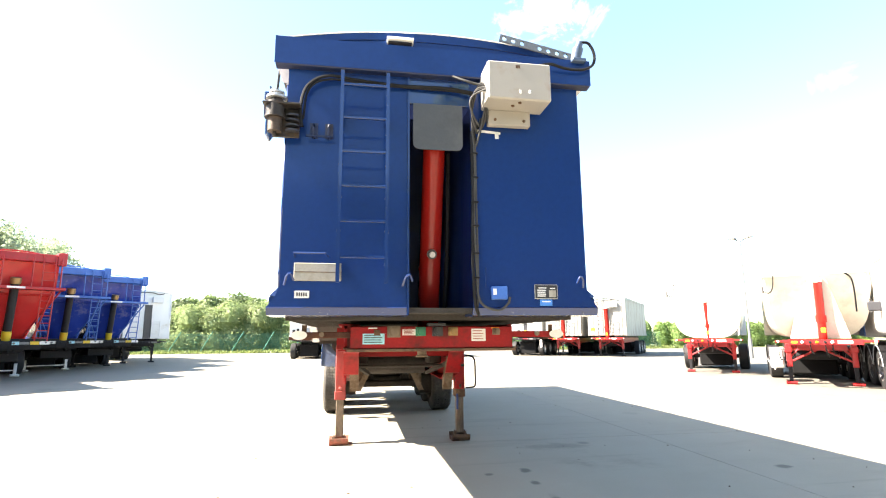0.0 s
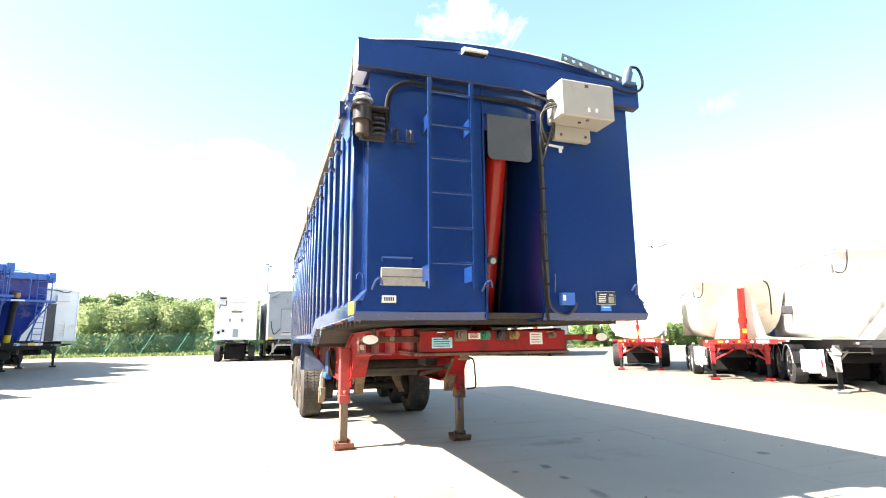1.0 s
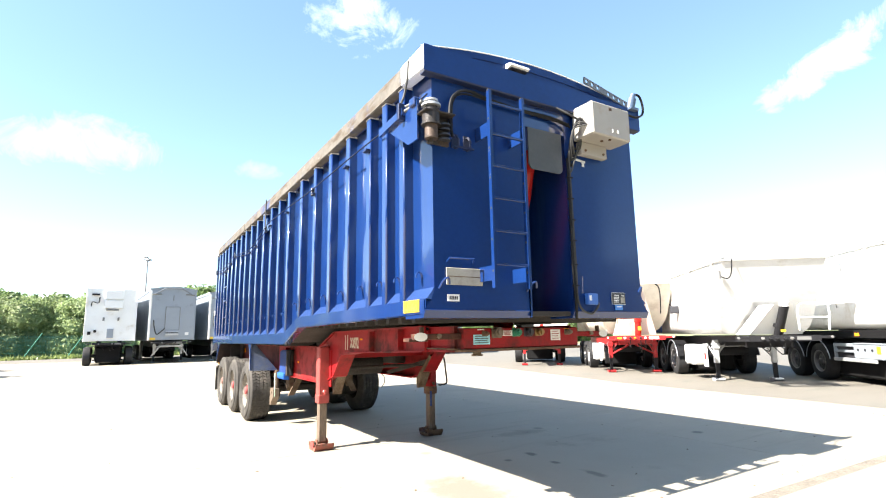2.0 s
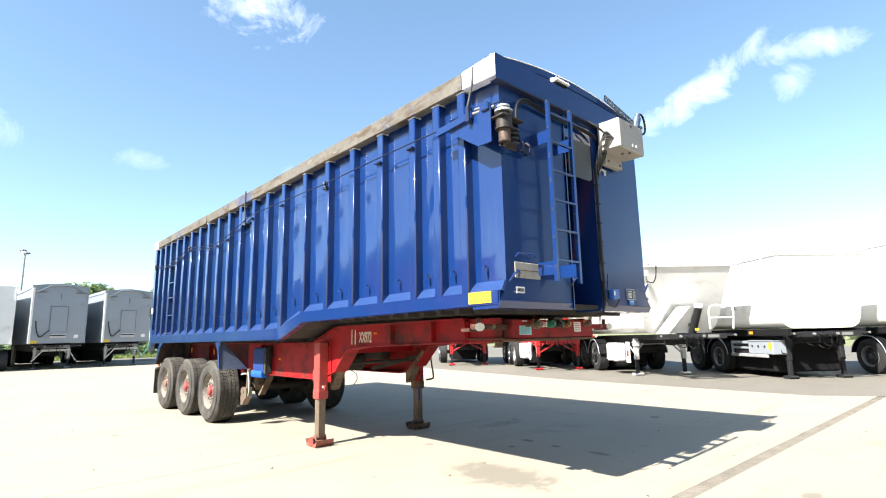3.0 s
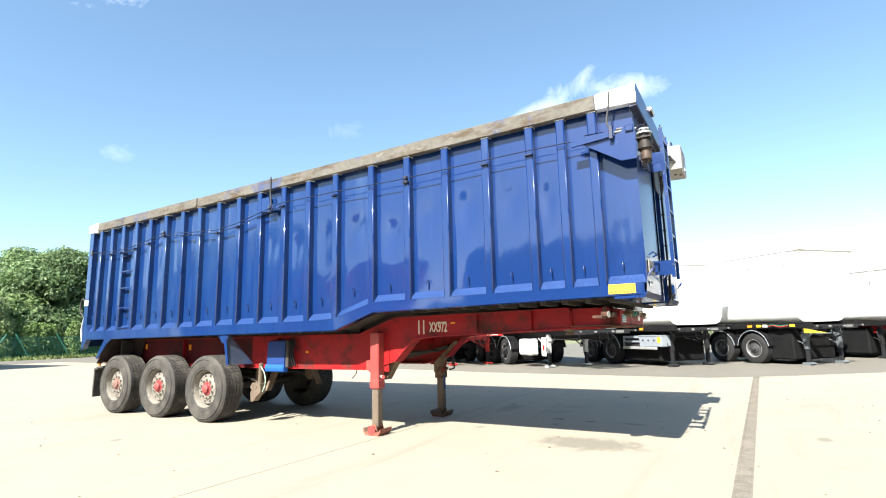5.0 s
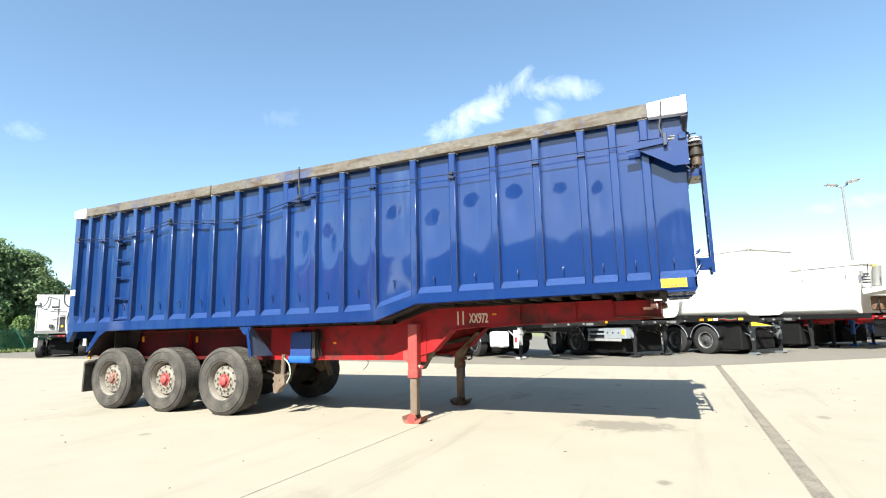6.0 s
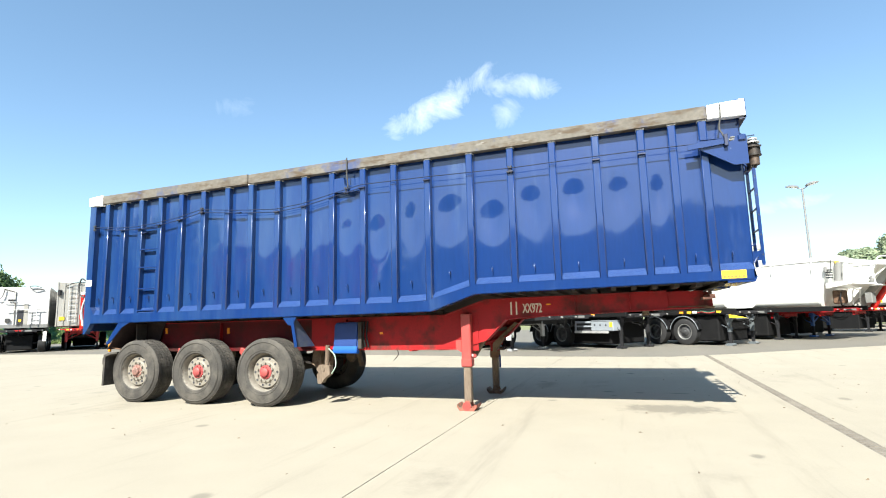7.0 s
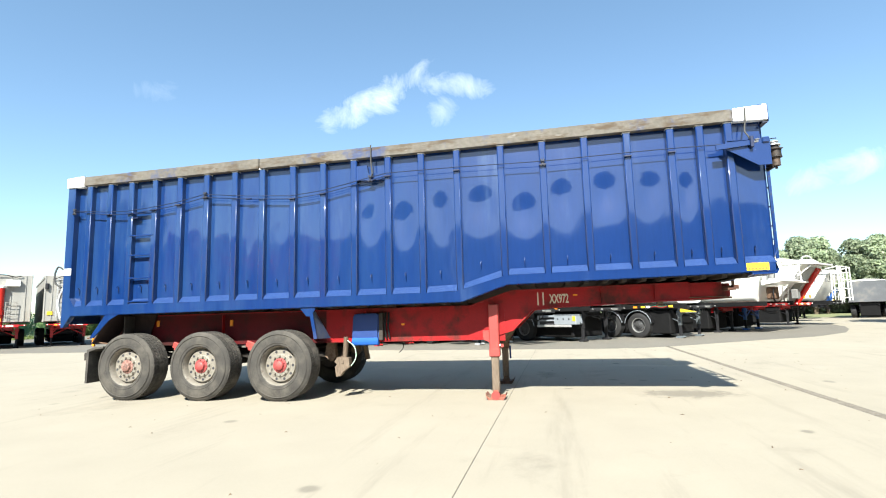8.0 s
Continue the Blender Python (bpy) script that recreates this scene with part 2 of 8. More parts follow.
AMBER = surface("amber_lens", (0.75, 0.25, 0.02), 0.25, vary=0.1)
INK = surface("sticker_ink", (0.22, 0.15, 0.03), 0.5, vary=0.1)
LABEL_WHITE = surface("label_white", (0.72, 0.71, 0.68), 0.4, vary=0.06)
LABEL_BLUE = surface("label_blue", (0.05, 0.22, 0.62), 0.4, vary=0.06)
LABEL_CYAN = surface("label_cyan", (0.30, 0.58, 0.66), 0.4, vary=0.2, scale=20)
LABEL_BLACK = surface("label_black", (0.03, 0.03, 0.035), 0.4, vary=0.1)
LETTER = surface("cream_lettering", (0.55, 0.47, 0.355), 0.5, vary=0.12, scale=20)
# brighter copy of the canvas blue, sunlight painted into it
CANVAS_SUNLIT = surface("sunlit_blue_canvas", (0.016, 0.085, 0.34), 0.7, vary=0.12, scale=5, grain=200, bump=0.2, spec=0.2)
CANVAS = surface("bright_blue_canvas", (0.006, 0.032, 0.15), 0.6, vary=0.1, scale=5, grain=200, bump=0.2)
GREEN_CAP = surface("green_cap", (0.02, 0.16, 0.09), 0.4, vary=0.1)
BRASS = surface("brass_fitting", (0.30, 0.20, 0.09), 0.4, metal=0.7, vary=0.2)
GALV = surface("galvanised_steel", (0.48, 0.49, 0.50), 0.45, metal=0.5, vary=0.12, scale=8)
BLUE_BRIGHT = surface("bright_blue_steel", (0.035, 0.12, 0.40), 0.4, vary=0.1)
BLUE_HOPPER = surface("glossy_blue_steel", (0.016, 0.042, 0.27), 0.25, vary=0.12, coat=0.3, broad=0.01, dirt=(0.16, 0.16, 0.28), dirt_at=0.66)
RED_HOPPER = surface("glossy_red_steel", (0.52, 0.026, 0.024), 0.25, vary=0.12, coat=0.3, broad=0.01)
DARK_CHASSIS = surface("dark_chassis", (0.016, 0.016, 0.018), 0.6, vary=0.2, spec=0.25)
# near black: underbody shade put into the colour, together with road grime
SHADE_GRIME = surface("black_shade_and_grime", (0.007, 0.007, 0.0075), 0.8, vary=0.3, scale=3, spec=0.15)
LAMP_GREY = surface("lamp_grey", (0.16, 0.16, 0.155), 0.5, vary=0.1)
HOOP_GREY = surface("hoop_grey", (0.19, 0.21, 0.235), 0.45, metal=0.3, vary=0.1)
POLE_GREY = surface("galvanised_pole", (0.19, 0.19, 0.187), 0.5, metal=0.2, vary=0.12, scale=5)
HOOD_PINK = surface("dusty_pink_hood", (0.50, 0.42, 0.36), 0.5, vary=0.12, scale=2, dirt=(0.36, 0.29, 0.24), dirt_at=0.6)
DUSTY_WHITE = surface("dusty_white_sheet", (0.45, 0.45, 0.45), 0.45, vary=0.10, scale=2, dirt=(0.38, 0.37, 0.35), dirt_at=0.58, dirt_scale=1.8, streak=4)
LEG_GREY = surface("blue_grey_leg", (0.10, 0.115, 0.125), 0.5, vary=0.15)
DARK_RIM = surface("dull_dark_rim", (0.102, 0.102, 0.105), 0.45, metal=0.5, vary=0.2, scale=8)
DUSTY_ALU = surface("dusty_grey_sheet", (0.31, 0.30, 0.275), 0.5, metal=0.2, vary=0.15, scale=2, dirt=(0.26, 0.235, 0.20), dirt_at=0.58, dirt_scale=1.6, streak=4)
DARK_BODY = surface("dark_grey_body", (0.10, 0.105, 0.115), 0.5, vary=0.2, scale=1.5, dirt=(0.17, 0.16, 0.145), dirt_at=0.6, dirt_scale=1.5)
HALF_PIPE = surface("pale_alloy_sheet", (0.66, 0.66, 0.65), 0.38, metal=0.25, vary=0.08, scale=1.2, dirt=(0.50, 0.48, 0.44), dirt_at=0.62, dirt_scale=1.3, streak=0.4, broad=0.003, broad_scale=1.0)
ROPE_BLUE = surface("blue_grey_rope", (0.016, 0.022, 0.045), 0.6, vary=0.2, bump=0, spec=0.1)
FENCE = surface("green_fence_steel", (0.03, 0.16, 0.11), 0.5, vary=0.1)
BARK = surface("bark", (0.10, 0.075, 0.05), 0.9, vary=0.3, scale=8, bump=0.5, bump_size=0.03)
TOP_BAND = surface("worn_top_band", (0.118, 0.108, 0.092), 0.75, vary=0.22, scale=2.2, grain=18, bump=0.2, dirt=(0.05, 0.068, 0.14), dirt_at=0.575, dirt_scale=1.9, dirt_sharp=0.07, spec=0.25)


def second_coat(mat, colour, at, scale, sharp, stretch=(1, 1, 1), along=None):
    """A second stain or tone with its own outline, laid over the colour that the material has; along: the y where it
    starts and where it is full.
    """
    nodes, links = mat.node_tree.nodes, mat.node_tree.links
    bsdf = nodes["Principled BSDF"]
    base = bsdf.inputs["Base Color"].links[0].from_socket
    tc, mp, n = nodes.new("ShaderNodeTexCoord"), nodes.new("ShaderNodeMapping"), nodes.new("ShaderNodeTexNoise")
    mp.inputs["Scale"].default_value, mp.inputs["Location"].default_value = stretch, (5.3, 1.7, 8.1)
    n.inputs["Scale"].default_value, n.inputs["Detail"].default_value, n.inputs["Roughness"].default_value = scale, 8, 0.66
    r, mix = nodes.new("ShaderNodeMapRange"), nodes.new("ShaderNodeMix")
    r.interpolation_type, mix.data_type = "SMOOTHSTEP", "RGBA"
    r.inputs["From Min"].default_value, r.inputs["From Max"].default_value = at - sharp, at + sharp
    links.new(tc.outputs["Object"], mp.inputs[0])
    links.new(mp.outputs[0], n.inputs["Vector"])
    links.new(n.outputs["Fac"], r.inputs[0])
    amount = r.outputs[0]
    if along:
        sep, grow, mul = nodes.new("ShaderNodeSeparateXYZ"), nodes.new("ShaderNodeMapRange"), nodes.new("ShaderNodeMath")
        mul.operation = "MULTIPLY"
        grow.inputs["From Min"].default_value, grow.inputs["From Max"].default_value = along
        links.new(tc.outputs["Object"], sep.inputs[0])
        links.new(sep.outputs["Y"], grow.inputs[0])
        links.new(amount, mul.inputs[0])
        links.new(grow.outputs[0], mul.inputs[1])
        amount = mul.outputs[0]
    links.new(amount, mix.inputs[0])
    links.new(base, mix.inputs[6])
    mix.inputs[7].default_value = (*colour, 1)
    links.new(mix.outputs[2], bsdf.inputs["Base Color"])


# paler blue streaks on the body, stronger from front to rear
second_coat(BLUE, (0.013, 0.041, 0.128), 0.50, 2.2, 0.16, (1, 2.2, 0.25), (3.2, 8.0))
second_coat(TOP_BAND, (0.072, 0.053, 0.035), 0.56, 2.6, 0.10, (1, 1, 4))
second_coat(TOP_BAND, (0.18, 0.172, 0.155), 0.66, 9.0, 0.05, (1, 0.5, 2))
second_coat(RIM, (0.25, 0.226, 0.19), 0.60, 14, 0.10)
second_coat(FLAP, (0.085, 0.088, 0.09), 0.60, 3.0, 0.15)


def concrete(name, colour, stain, stains=()):
    m, nodes, links, bsdf = material(name)
    tc = nodes.new("ShaderNodeTexCoord")
    ragged = nodes.new("ShaderNodeTexNoise")
    ragged.inputs["Scale"].default_value, ragged.inputs["Detail"].default_value, ragged.inputs["Roughness"].default_value = 4.5, 8, 0.7
    links.new(tc.outputs["Object"], ragged.inputs["Vector"])
    layers = []
    for sc, det, rgh in ((0.16, 5, 0.6), (1.3, 6, 0.6), (45, 4, 0.7), (0.5, 8, 0.7)):
        n = nodes.new("ShaderNodeTexNoise")
        n.inputs["Scale"].default_value, n.inputs["Detail"].default_value, n.inputs["Roughness"].default_value = sc, det, rgh
        links.new(tc.outputs["Object"], n.inputs["Vector"])
        layers.append(n.outputs["Fac"])
    s = None
    for out, k in zip(layers[:3], (0.22, 0.18, 0.16)):
        r = nodes.new("ShaderNodeMath")
        r.operation = "MULTIPLY_ADD"
        links.new(out, r.inputs[0])
        r.inputs[1].default_value, r.inputs[2].default_value = k, (1 - 0.28 if s is None else 0)
        if s is None:
            s = r.outputs[0]
        else:
            a = nodes.new("ShaderNodeMath")
            links.new(s, a.inputs[0])
            links.new(r.outputs[0], a.inputs[1])
            s = a.outputs[0]
    hsv = nodes.new("ShaderNodeHueSaturation")
    hsv.inputs["Color"].default_value = (*colour, 1)
    links.new(s, hsv.inputs["Value"])
    ramp = nodes.new("ShaderNodeMapRange")
    ramp.interpolation_type = "SMOOTHSTEP"
    ramp.inputs["From Min"].default_value, ramp.inputs["From Max"].default_value, ramp.inputs["To Max"].default_value = 0.56, 0.74, 0.75
    links.new(layers[3], ramp.inputs[0])
    mix = nodes.new("ShaderNodeMix")
    mix.data_type = "RGBA"
    links.new(ramp.outputs[0], mix.inputs[0])
    links.new(hsv.outputs[0], mix.inputs[6])
    mix.inputs[7].default_value = (*stain, 1)
    spots = nodes.new("ShaderNodeTexVoronoi")
    spots.inputs["Scale"].default_value = 0.85
    links.new(tc.outputs["Object"], spots.inputs["Vector"])
    sr = nodes.new("ShaderNodeMapRange")
    sr.interpolation_type = "SMOOTHSTEP"
    for k, v in (("From Min", 0.035), ("From Max", 0.09), ("To Min", 0.55), ("To Max", 0.0)):
        sr.inputs[k].default_value = v
    links.new(spots.outputs["Distance"], sr.inputs[0])
    smear = None
    for turn, scale, lo, hi, k in ((12, (0.22, 2.6, 1), 0.54, 0.74, 0.55), (-62, (0.16, 1.9, 1), 0.58, 0.76, 0.45)):
        mp = nodes.new("ShaderNodeMapping")
        mp.inputs["Rotation"].default_value, mp.inputs["Scale"].default_value = (0, 0, radians(turn)), scale
        links.new(tc.outputs["Object"], mp.inputs[0])
        ns = nodes.new("ShaderNodeTexNoise")
        ns.inputs["Scale"].default_value, ns.inputs["Detail"].default_value, ns.inputs["Roughness"].default_value = 1.0, 9, 0.68
        links.new(mp.outputs[0], ns.inputs["Vector"])
        rs = nodes.new("ShaderNodeMapRange")
        rs.interpolation_type = "SMOOTHSTEP"
        rs.inputs["From Min"].default_value, rs.inputs["From Max"].default_value, rs.inputs["To Max"].default_value = lo, hi, k
        links.new(ns.outputs["Fac"], rs.inputs[0])
        ms = nodes.new("ShaderNodeMix")
        ms.data_type = "RGBA"
        links.new(rs.outputs[0], ms.inputs[0])
        links.new(smear or mix.outputs[2], ms.inputs[6])
        ms.inputs[7].default_value = (*stain, 1)
        smear = ms.outputs[2]
    for x, y, rx, ry, k in stains:
        # an oil or water stain with a ragged outline
        off, sc, ln = nodes.new("ShaderNodeVectorMath"), nodes.new("ShaderNodeVectorMath"), nodes.new("ShaderNodeVectorMath")
        off.operation, sc.operation, ln.operation = "SUBTRACT", "DIVIDE", "LENGTH"
        links.new(tc.outputs["Object"], off.inputs[0])
        off.inputs[1].default_value, sc.inputs[1].default_value = (x, y, 0), (rx, ry, 1)
        links.new(off.outputs[0], sc.inputs[0])
        links.new(sc.outputs[0], ln.inputs[0])
        wob = nodes.new("ShaderNodeMath")
        wob.operation = "MULTIPLY_ADD"
        links.new(ragged.outputs["Fac"], wob.inputs[0])
        wob.inputs[1].default_value = 2.2
        links.new(ln.outputs["Value"], wob.inputs[2])
        rs = nodes.new("ShaderNodeMapRange")
        rs.interpolation_type = "SMOOTHSTEP"
        for key, v in (("From Min", 1.5), ("From Max", 2.2), ("To Min", k), ("To Max", 0.0)):
            rs.inputs[key].default_value = v
        links.new(wob.outputs[0], rs.inputs[0])
        ms = nodes.new("ShaderNodeMix")
        ms.data_type = "RGBA"
        links.new(rs.outputs[0], ms.inputs[0])
        links.new(smear, ms.inputs[6])
        ms.inputs[7].default_value = (stain[0] * 0.5, stain[1] * 0.5, stain[2] * 0.5, 1)
        smear = ms.outputs[2]
    mix2 = nodes.new("ShaderNodeMix")
    mix2.data_type = "RGBA"
    links.new(sr.outputs[0], mix2.inputs[0])
    links.new(smear, mix2.inputs[6])
    mix2.inputs[7].default_value = (stain[0] * 0.6, stain[1] * 0.6, stain[2] * 0.6, 1)
    links.new(mix2.outputs[2], bsdf.inputs["Base Color"])
    bsdf.inputs["Roughness"].default_value = 0.85
    b = nodes.new("ShaderNodeBump")
    b.inputs["Strength"].default_value, b.inputs["Distance"].default_value = 0.25, 0.008
    links.new(layers[2], b.inputs["Height"])
    links.new(b.outputs[0], bsdf.inputs["Normal"])
    return m


STAINS = [
    (0.40, 5.25, 0.42, 0.75, 0.55), (1.90, 6.08, 0.07, 0.10, 0.8), (1.86, 5.60, 0.06, 0.08, 0.8), (1.48, 5.99, 0.06, 0.06, 0.7),
    (4.72, 5.70, 0.11, 0.10, 0.8), (2.69, 7.18, 0.5, 0.22, 0.35), (1.86, 5.03, 0.07, 0.22, 0.6), (1.65, 2.92, 0.16, 0.10, 0.5), (-1.90, 4.75, 0.10, 0.07, 0.6),
]
CONCRETE = concrete("yard_concrete", (0.268, 0.240, 0.187), (0.165, 0.147, 0.115), STAINS)
ASPHALT = concrete("dusty_yard_surface", (0.128, 0.117, 0.097), (0.06, 0.075, 0.06))
# dusty concrete, toned darker to deepen the hopper trailers' shadows
DUST_SHADE_GROUND = concrete("dusty_shaded_concrete", (0.215, 0.192, 0.152), (0.12, 0.108, 0.086))
EARTH = concrete("earth_and_grass", (0.16, 0.17, 0.08), (0.08, 0.11, 0.04))
JOINT = surface("joint_filler", (0.118, 0.106, 0.085), 0.95, vary=0.25, scale=6, bump=0.3)
SEALED = surface("sealed_strip", (0.155, 0.136, 0.11), 0.9, vary=0.3, scale=5, grain=50, bump=0.4)


def leaf_material(name, dark, light):
    m, nodes, links, bsdf = material(name)
    geo = nodes.new("ShaderNodeNewGeometry")
    ramp = nodes.new("ShaderNodeMix")
    ramp.data_type = "RGBA"
    links.new(geo.outputs["Random Per Island"], ramp.inputs[0])
    ramp.inputs[6].default_value, ramp.inputs[7].default_value = (*dark, 1), (*light, 1)
    tc = nodes.new("ShaderNodeTexCoord")
    n = nodes.new("ShaderNodeTexNoise")
    n.inputs["Scale"].default_value, n.inputs["Detail"].default_value = 0.22, 3
    links.new(tc.outputs["Object"], n.inputs["Vector"])
    rng = nodes.new("ShaderNodeMapRange")
    rng.inputs["From Min"].default_value, rng.inputs["From Max"].default_value = 0.35, 0.65
    rng.inputs["To Min"].default_value, rng.inputs["To Max"].default_value = 0.7, 1.35
    links.new(n.outputs["Fac"], rng.inputs[0])
    hsv = nodes.new("ShaderNodeHueSaturation")
    links.new(ramp.outputs[2], hsv.inputs["Color"])
    links.new(rng.outputs[0], hsv.inputs["Value"])
    links.new(hsv.outputs[0], bsdf.inputs["Base Color"])
    bsdf.inputs["Roughness"].default_value = 0.55
    trans = nodes.new("ShaderNodeBsdfTranslucent")
    links.new(hsv.outputs[0], trans.inputs[0])
    mixs = nodes.new("ShaderNodeMixShader")
    mixs.inputs[0].default_value = 0.45
    links.new(bsdf.outputs[0], mixs.inputs[1])
    links.new(trans.outputs[0], mixs.inputs[2])
    links.new(mixs.outputs[0], nodes["Material Output"].inputs[0])
    return m


LEAF = leaf_material("hedge_leaves", (0.145, 0.205, 0.08), (0.29, 0.345, 0.155))
LEAF_DARK = leaf_material("tree_leaves", (0.105, 0.165, 0.06), (0.23, 0.30, 0.12))
LEAF_BRIGHT = leaf_material("clipped_hedge_leaves", (0.11, 0.185, 0.055), (0.24, 0.33, 0.11))
LEAF_BROAD = leaf_material("broad_tree_leaves", (0.085, 0.15, 0.06), (0.21, 0.285, 0.125))
LEAF_PALE = leaf_material("pale_tree_leaves", (0.22, 0.29, 0.18), (0.41, 0.46, 0.30))
GRASS = leaf_material("grass_blades", (0.09, 0.14, 0.035), (0.24, 0.28, 0.10))


# ---- mesh helpers ----
def link(name, bm, mat, parent=None, label="", smooth=False):
    me = bpy.data.meshes.new(name)
    bm.normal_update()
    bm.to_mesh(me)
    bm.free()
    me.materials.append(mat)
    if smooth:
        me.polygons.foreach_set("use_smooth", [True] * len(me.polygons))
        me.set_sharp_from_angle(angle=radians(38))
    ob = new(name, me)
    if parent:
        ob.parent = parent
    if label:
        ob["label"] = label
    return ob


def part(name, bm, mat, parent, label="", smooth=False):
    return link(name, bm, mat, parent, label, smooth)


def empty(name, m, label, category, group=""):
    e = new(name)
    e.empty_display_size = 0.3
    e.matrix_basis = m
    return tagged(e, label, category, group)


def box(bm, x0, x1, y0, y1, z0, z1, bevel=0.0):
    r = bmesh.ops.create_cube(bm, size=1)
    m = Matrix.Translation(((x0 + x1) / 2, (y0 + y1) / 2, (z0 + z1) / 2)) @ Matrix.Diagonal((abs(x1 - x0), abs(y1 - y0), abs(z1 - z0), 1))
    bmesh.ops.transform(bm, matrix=m, verts=r["verts"])
    if bevel:
        edges = list({e for v in r["verts"] for e in v.link_edges})
        bmesh.ops.bevel(bm, geom=edges, offset=bevel, segments=1, affect="EDGES")
    return bm


def tilted_box(bm, size, m, bevel=0.0):
    r = bmesh.ops.create_cube(bm, size=1)
    bmesh.ops.transform(bm, matrix=m @ Matrix.Diagonal((*size, 1)), verts=r["verts"])
    if bevel:
        edges = list({e for v in r["verts"] for e in v.link_edges})
        bmesh.ops.bevel(bm, geom=edges, offset=bevel, segments=1, affect="EDGES")
    return bm


def prism(bm, pts, axis, a, b):
    """A polygon in the plane across axis, drawn out along it from a to b."""
    def place(p, t):
        return {"x": (t, p[0], p[1]), "y": (p[0], t, p[1]), "z": (p[0], p[1], t)}[axis]
    lo, hi = [bm.verts.new(place(p, a)) for p in pts], [bm.verts.new(place(p, b)) for p in pts]
    n = len(pts)
    faces = [bm.faces.new(lo), bm.faces.new(hi[::-1])]
    faces += [bm.faces.new((lo[(i + 1) % n], lo[i], hi[i], hi[(i + 1) % n])) for i in range(n)]
    bmesh.ops.recalc_face_normals(bm, faces=faces)
    return bm


def rod(bm, p0, p1, r, seg=10, r1=None):
    p0, p1 = Vector(p0), Vector(p1)
    d = p1 - p0
    m = Matrix.Translation((p0 + p1) / 2) @ d.to_track_quat("Z", "Y").to_matrix().to_4x4()
    bmesh.ops.create_cone(bm, cap_ends=True, segments=seg, radius1=r, radius2=r if r1 is None else r1, depth=d.length, matrix=m)
    return bm


def tube(bm, pts, r, seg=7):
    pts = [Vector(p) for p in pts]
    rings = []
    side = Vector((0.123, 0.87, 0.31))
    for i, p in enumerate(pts):
        d = (pts[min(i + 1, len(pts) - 1)] - pts[max(i - 1, 0)]).normalized()
        side = (side - d * side.dot(d)).normalized() if abs(side.dot(d)) < 0.98 else d.orthogonal().normalized()
        up = d.cross(side)
        rings.append([bm.verts.new(p + (side * math.cos(a) + up * math.sin(a)) * r) for a in (2 * math.pi * k / seg for k in range(seg))])
    for q0, q1 in zip(rings, rings[1:]):
        for k in range(seg):
            bm.faces.new((q0[k], q0[(k + 1) % seg], q1[(k + 1) % seg], q1[k]))
    bm.faces.new(rings[0][::-1])
    bm.faces.new(rings[-1])
    return bm


def curve_pts(pts, n=6):
    """A smooth line through the points."""
    pts = [Vector(p) for p in pts]
    ext = [pts[0] * 2 - pts[1]] + pts + [pts[-1] * 2 - pts[-2]]
    out = []
    for a, b, c, d in zip(ext, ext[1:], ext[2:], ext[3:]):
        for k in range(n):
            t = k / n
            out.append(0.5 * ((2 * b) + (c - a) * t + (2 * a - 5 * b + 4 * c - d) * t * t + (3 * b - a - 3 * c + d) * t ** 3))
    return out + [pts[-1]]


def lathe(bm, prof, seg=40, axis="x"):
    """prof: (along axis, radius) pairs, turned round the axis."""
    rings = []
    for a, r in prof:
        ring = []
        for k in range(seg):
            t = 2 * math.pi * k / seg
            c, s = r * math.cos(t), r * math.sin(t)
            ring.append(bm.verts.new((a, c, s) if axis == "x" else (c, s, a)))
        rings.append(ring)
    faces = []
    for q0, q1 in zip(rings, rings[1:]):
        for k in range(seg):
            faces.append(bm.faces.new((q0[k], q0[(k + 1) % seg], q1[(k + 1) % seg], q1[k])))
    bmesh.ops.recalc_face_normals(bm, faces=faces)
    return bm


def grid_face(bm, rows):
    """A sheet through rows of points."""
    vs = [[bm.verts.new(p) for p in row] for row in rows]
    for r0, r1 in zip(vs, vs[1:]):
        for k in range(len(r0) - 1):
            bm.faces.new((r0[k], r0[k + 1], r1[k + 1], r1[k]))
    return bm


def B():
    return bmesh.new()


# ---- ground ----
bm = B()
prism(bm, [(-900, -900), (900, -900), (900, 900), (-900, 900)], "z", -0.30, -0.03)
tagged(link("ground", bm, EARTH), "rough earth and grass reaching to the horizon", "ground", kind="structure")

bm = B()
prism(bm, [(-46, -40), (44, -40), (44, 52.3), (-46, 52.3)], "z", -0.029, -0.005)
yard = tagged(link("pavement", bm, JOINT), "pale sunlit concrete yard of large jointed slabs", "pavement", kind="structure")
GAP = 0.0048


def joint_y(y, x):
    return y - 0.0145 * (x - 4.2)


xs, ys = (-46, 4.2, 44), (-41, 3.62, 7.66, 51.5)
for x0, x1 in zip(xs, xs[1:]):
    for y0, y1 in zip(ys, ys[1:]):
        bm = B()
        lo = 0.07 if y0 == 3.62 else GAP
        hi = 0.07 if y1 == 3.62 else GAP
        a, b = x0 + GAP, x1 - GAP
        prism(bm, [(a, joint_y(y0, a) + lo), (b, joint_y(y0, b) + lo), (b, joint_y(y1, b) - hi), (a, joint_y(y1, a) - hi)], "z", -0.005, 0.0)
        part("slab", bm, CONCRETE, yard)
bm = B()
prism(bm, [(-46, joint_y(3.535, -46)), (9.2, joint_y(3.535, 9.2)), (9.2, joint_y(3.705, 9.2)), (-46, joint_y(3.705, -46))], "z", -0.005, -0.002)
part("sealed_strip", bm, SEALED, yard, "dark rough filled strip between the slabs")
bm = B()
k = -8.0
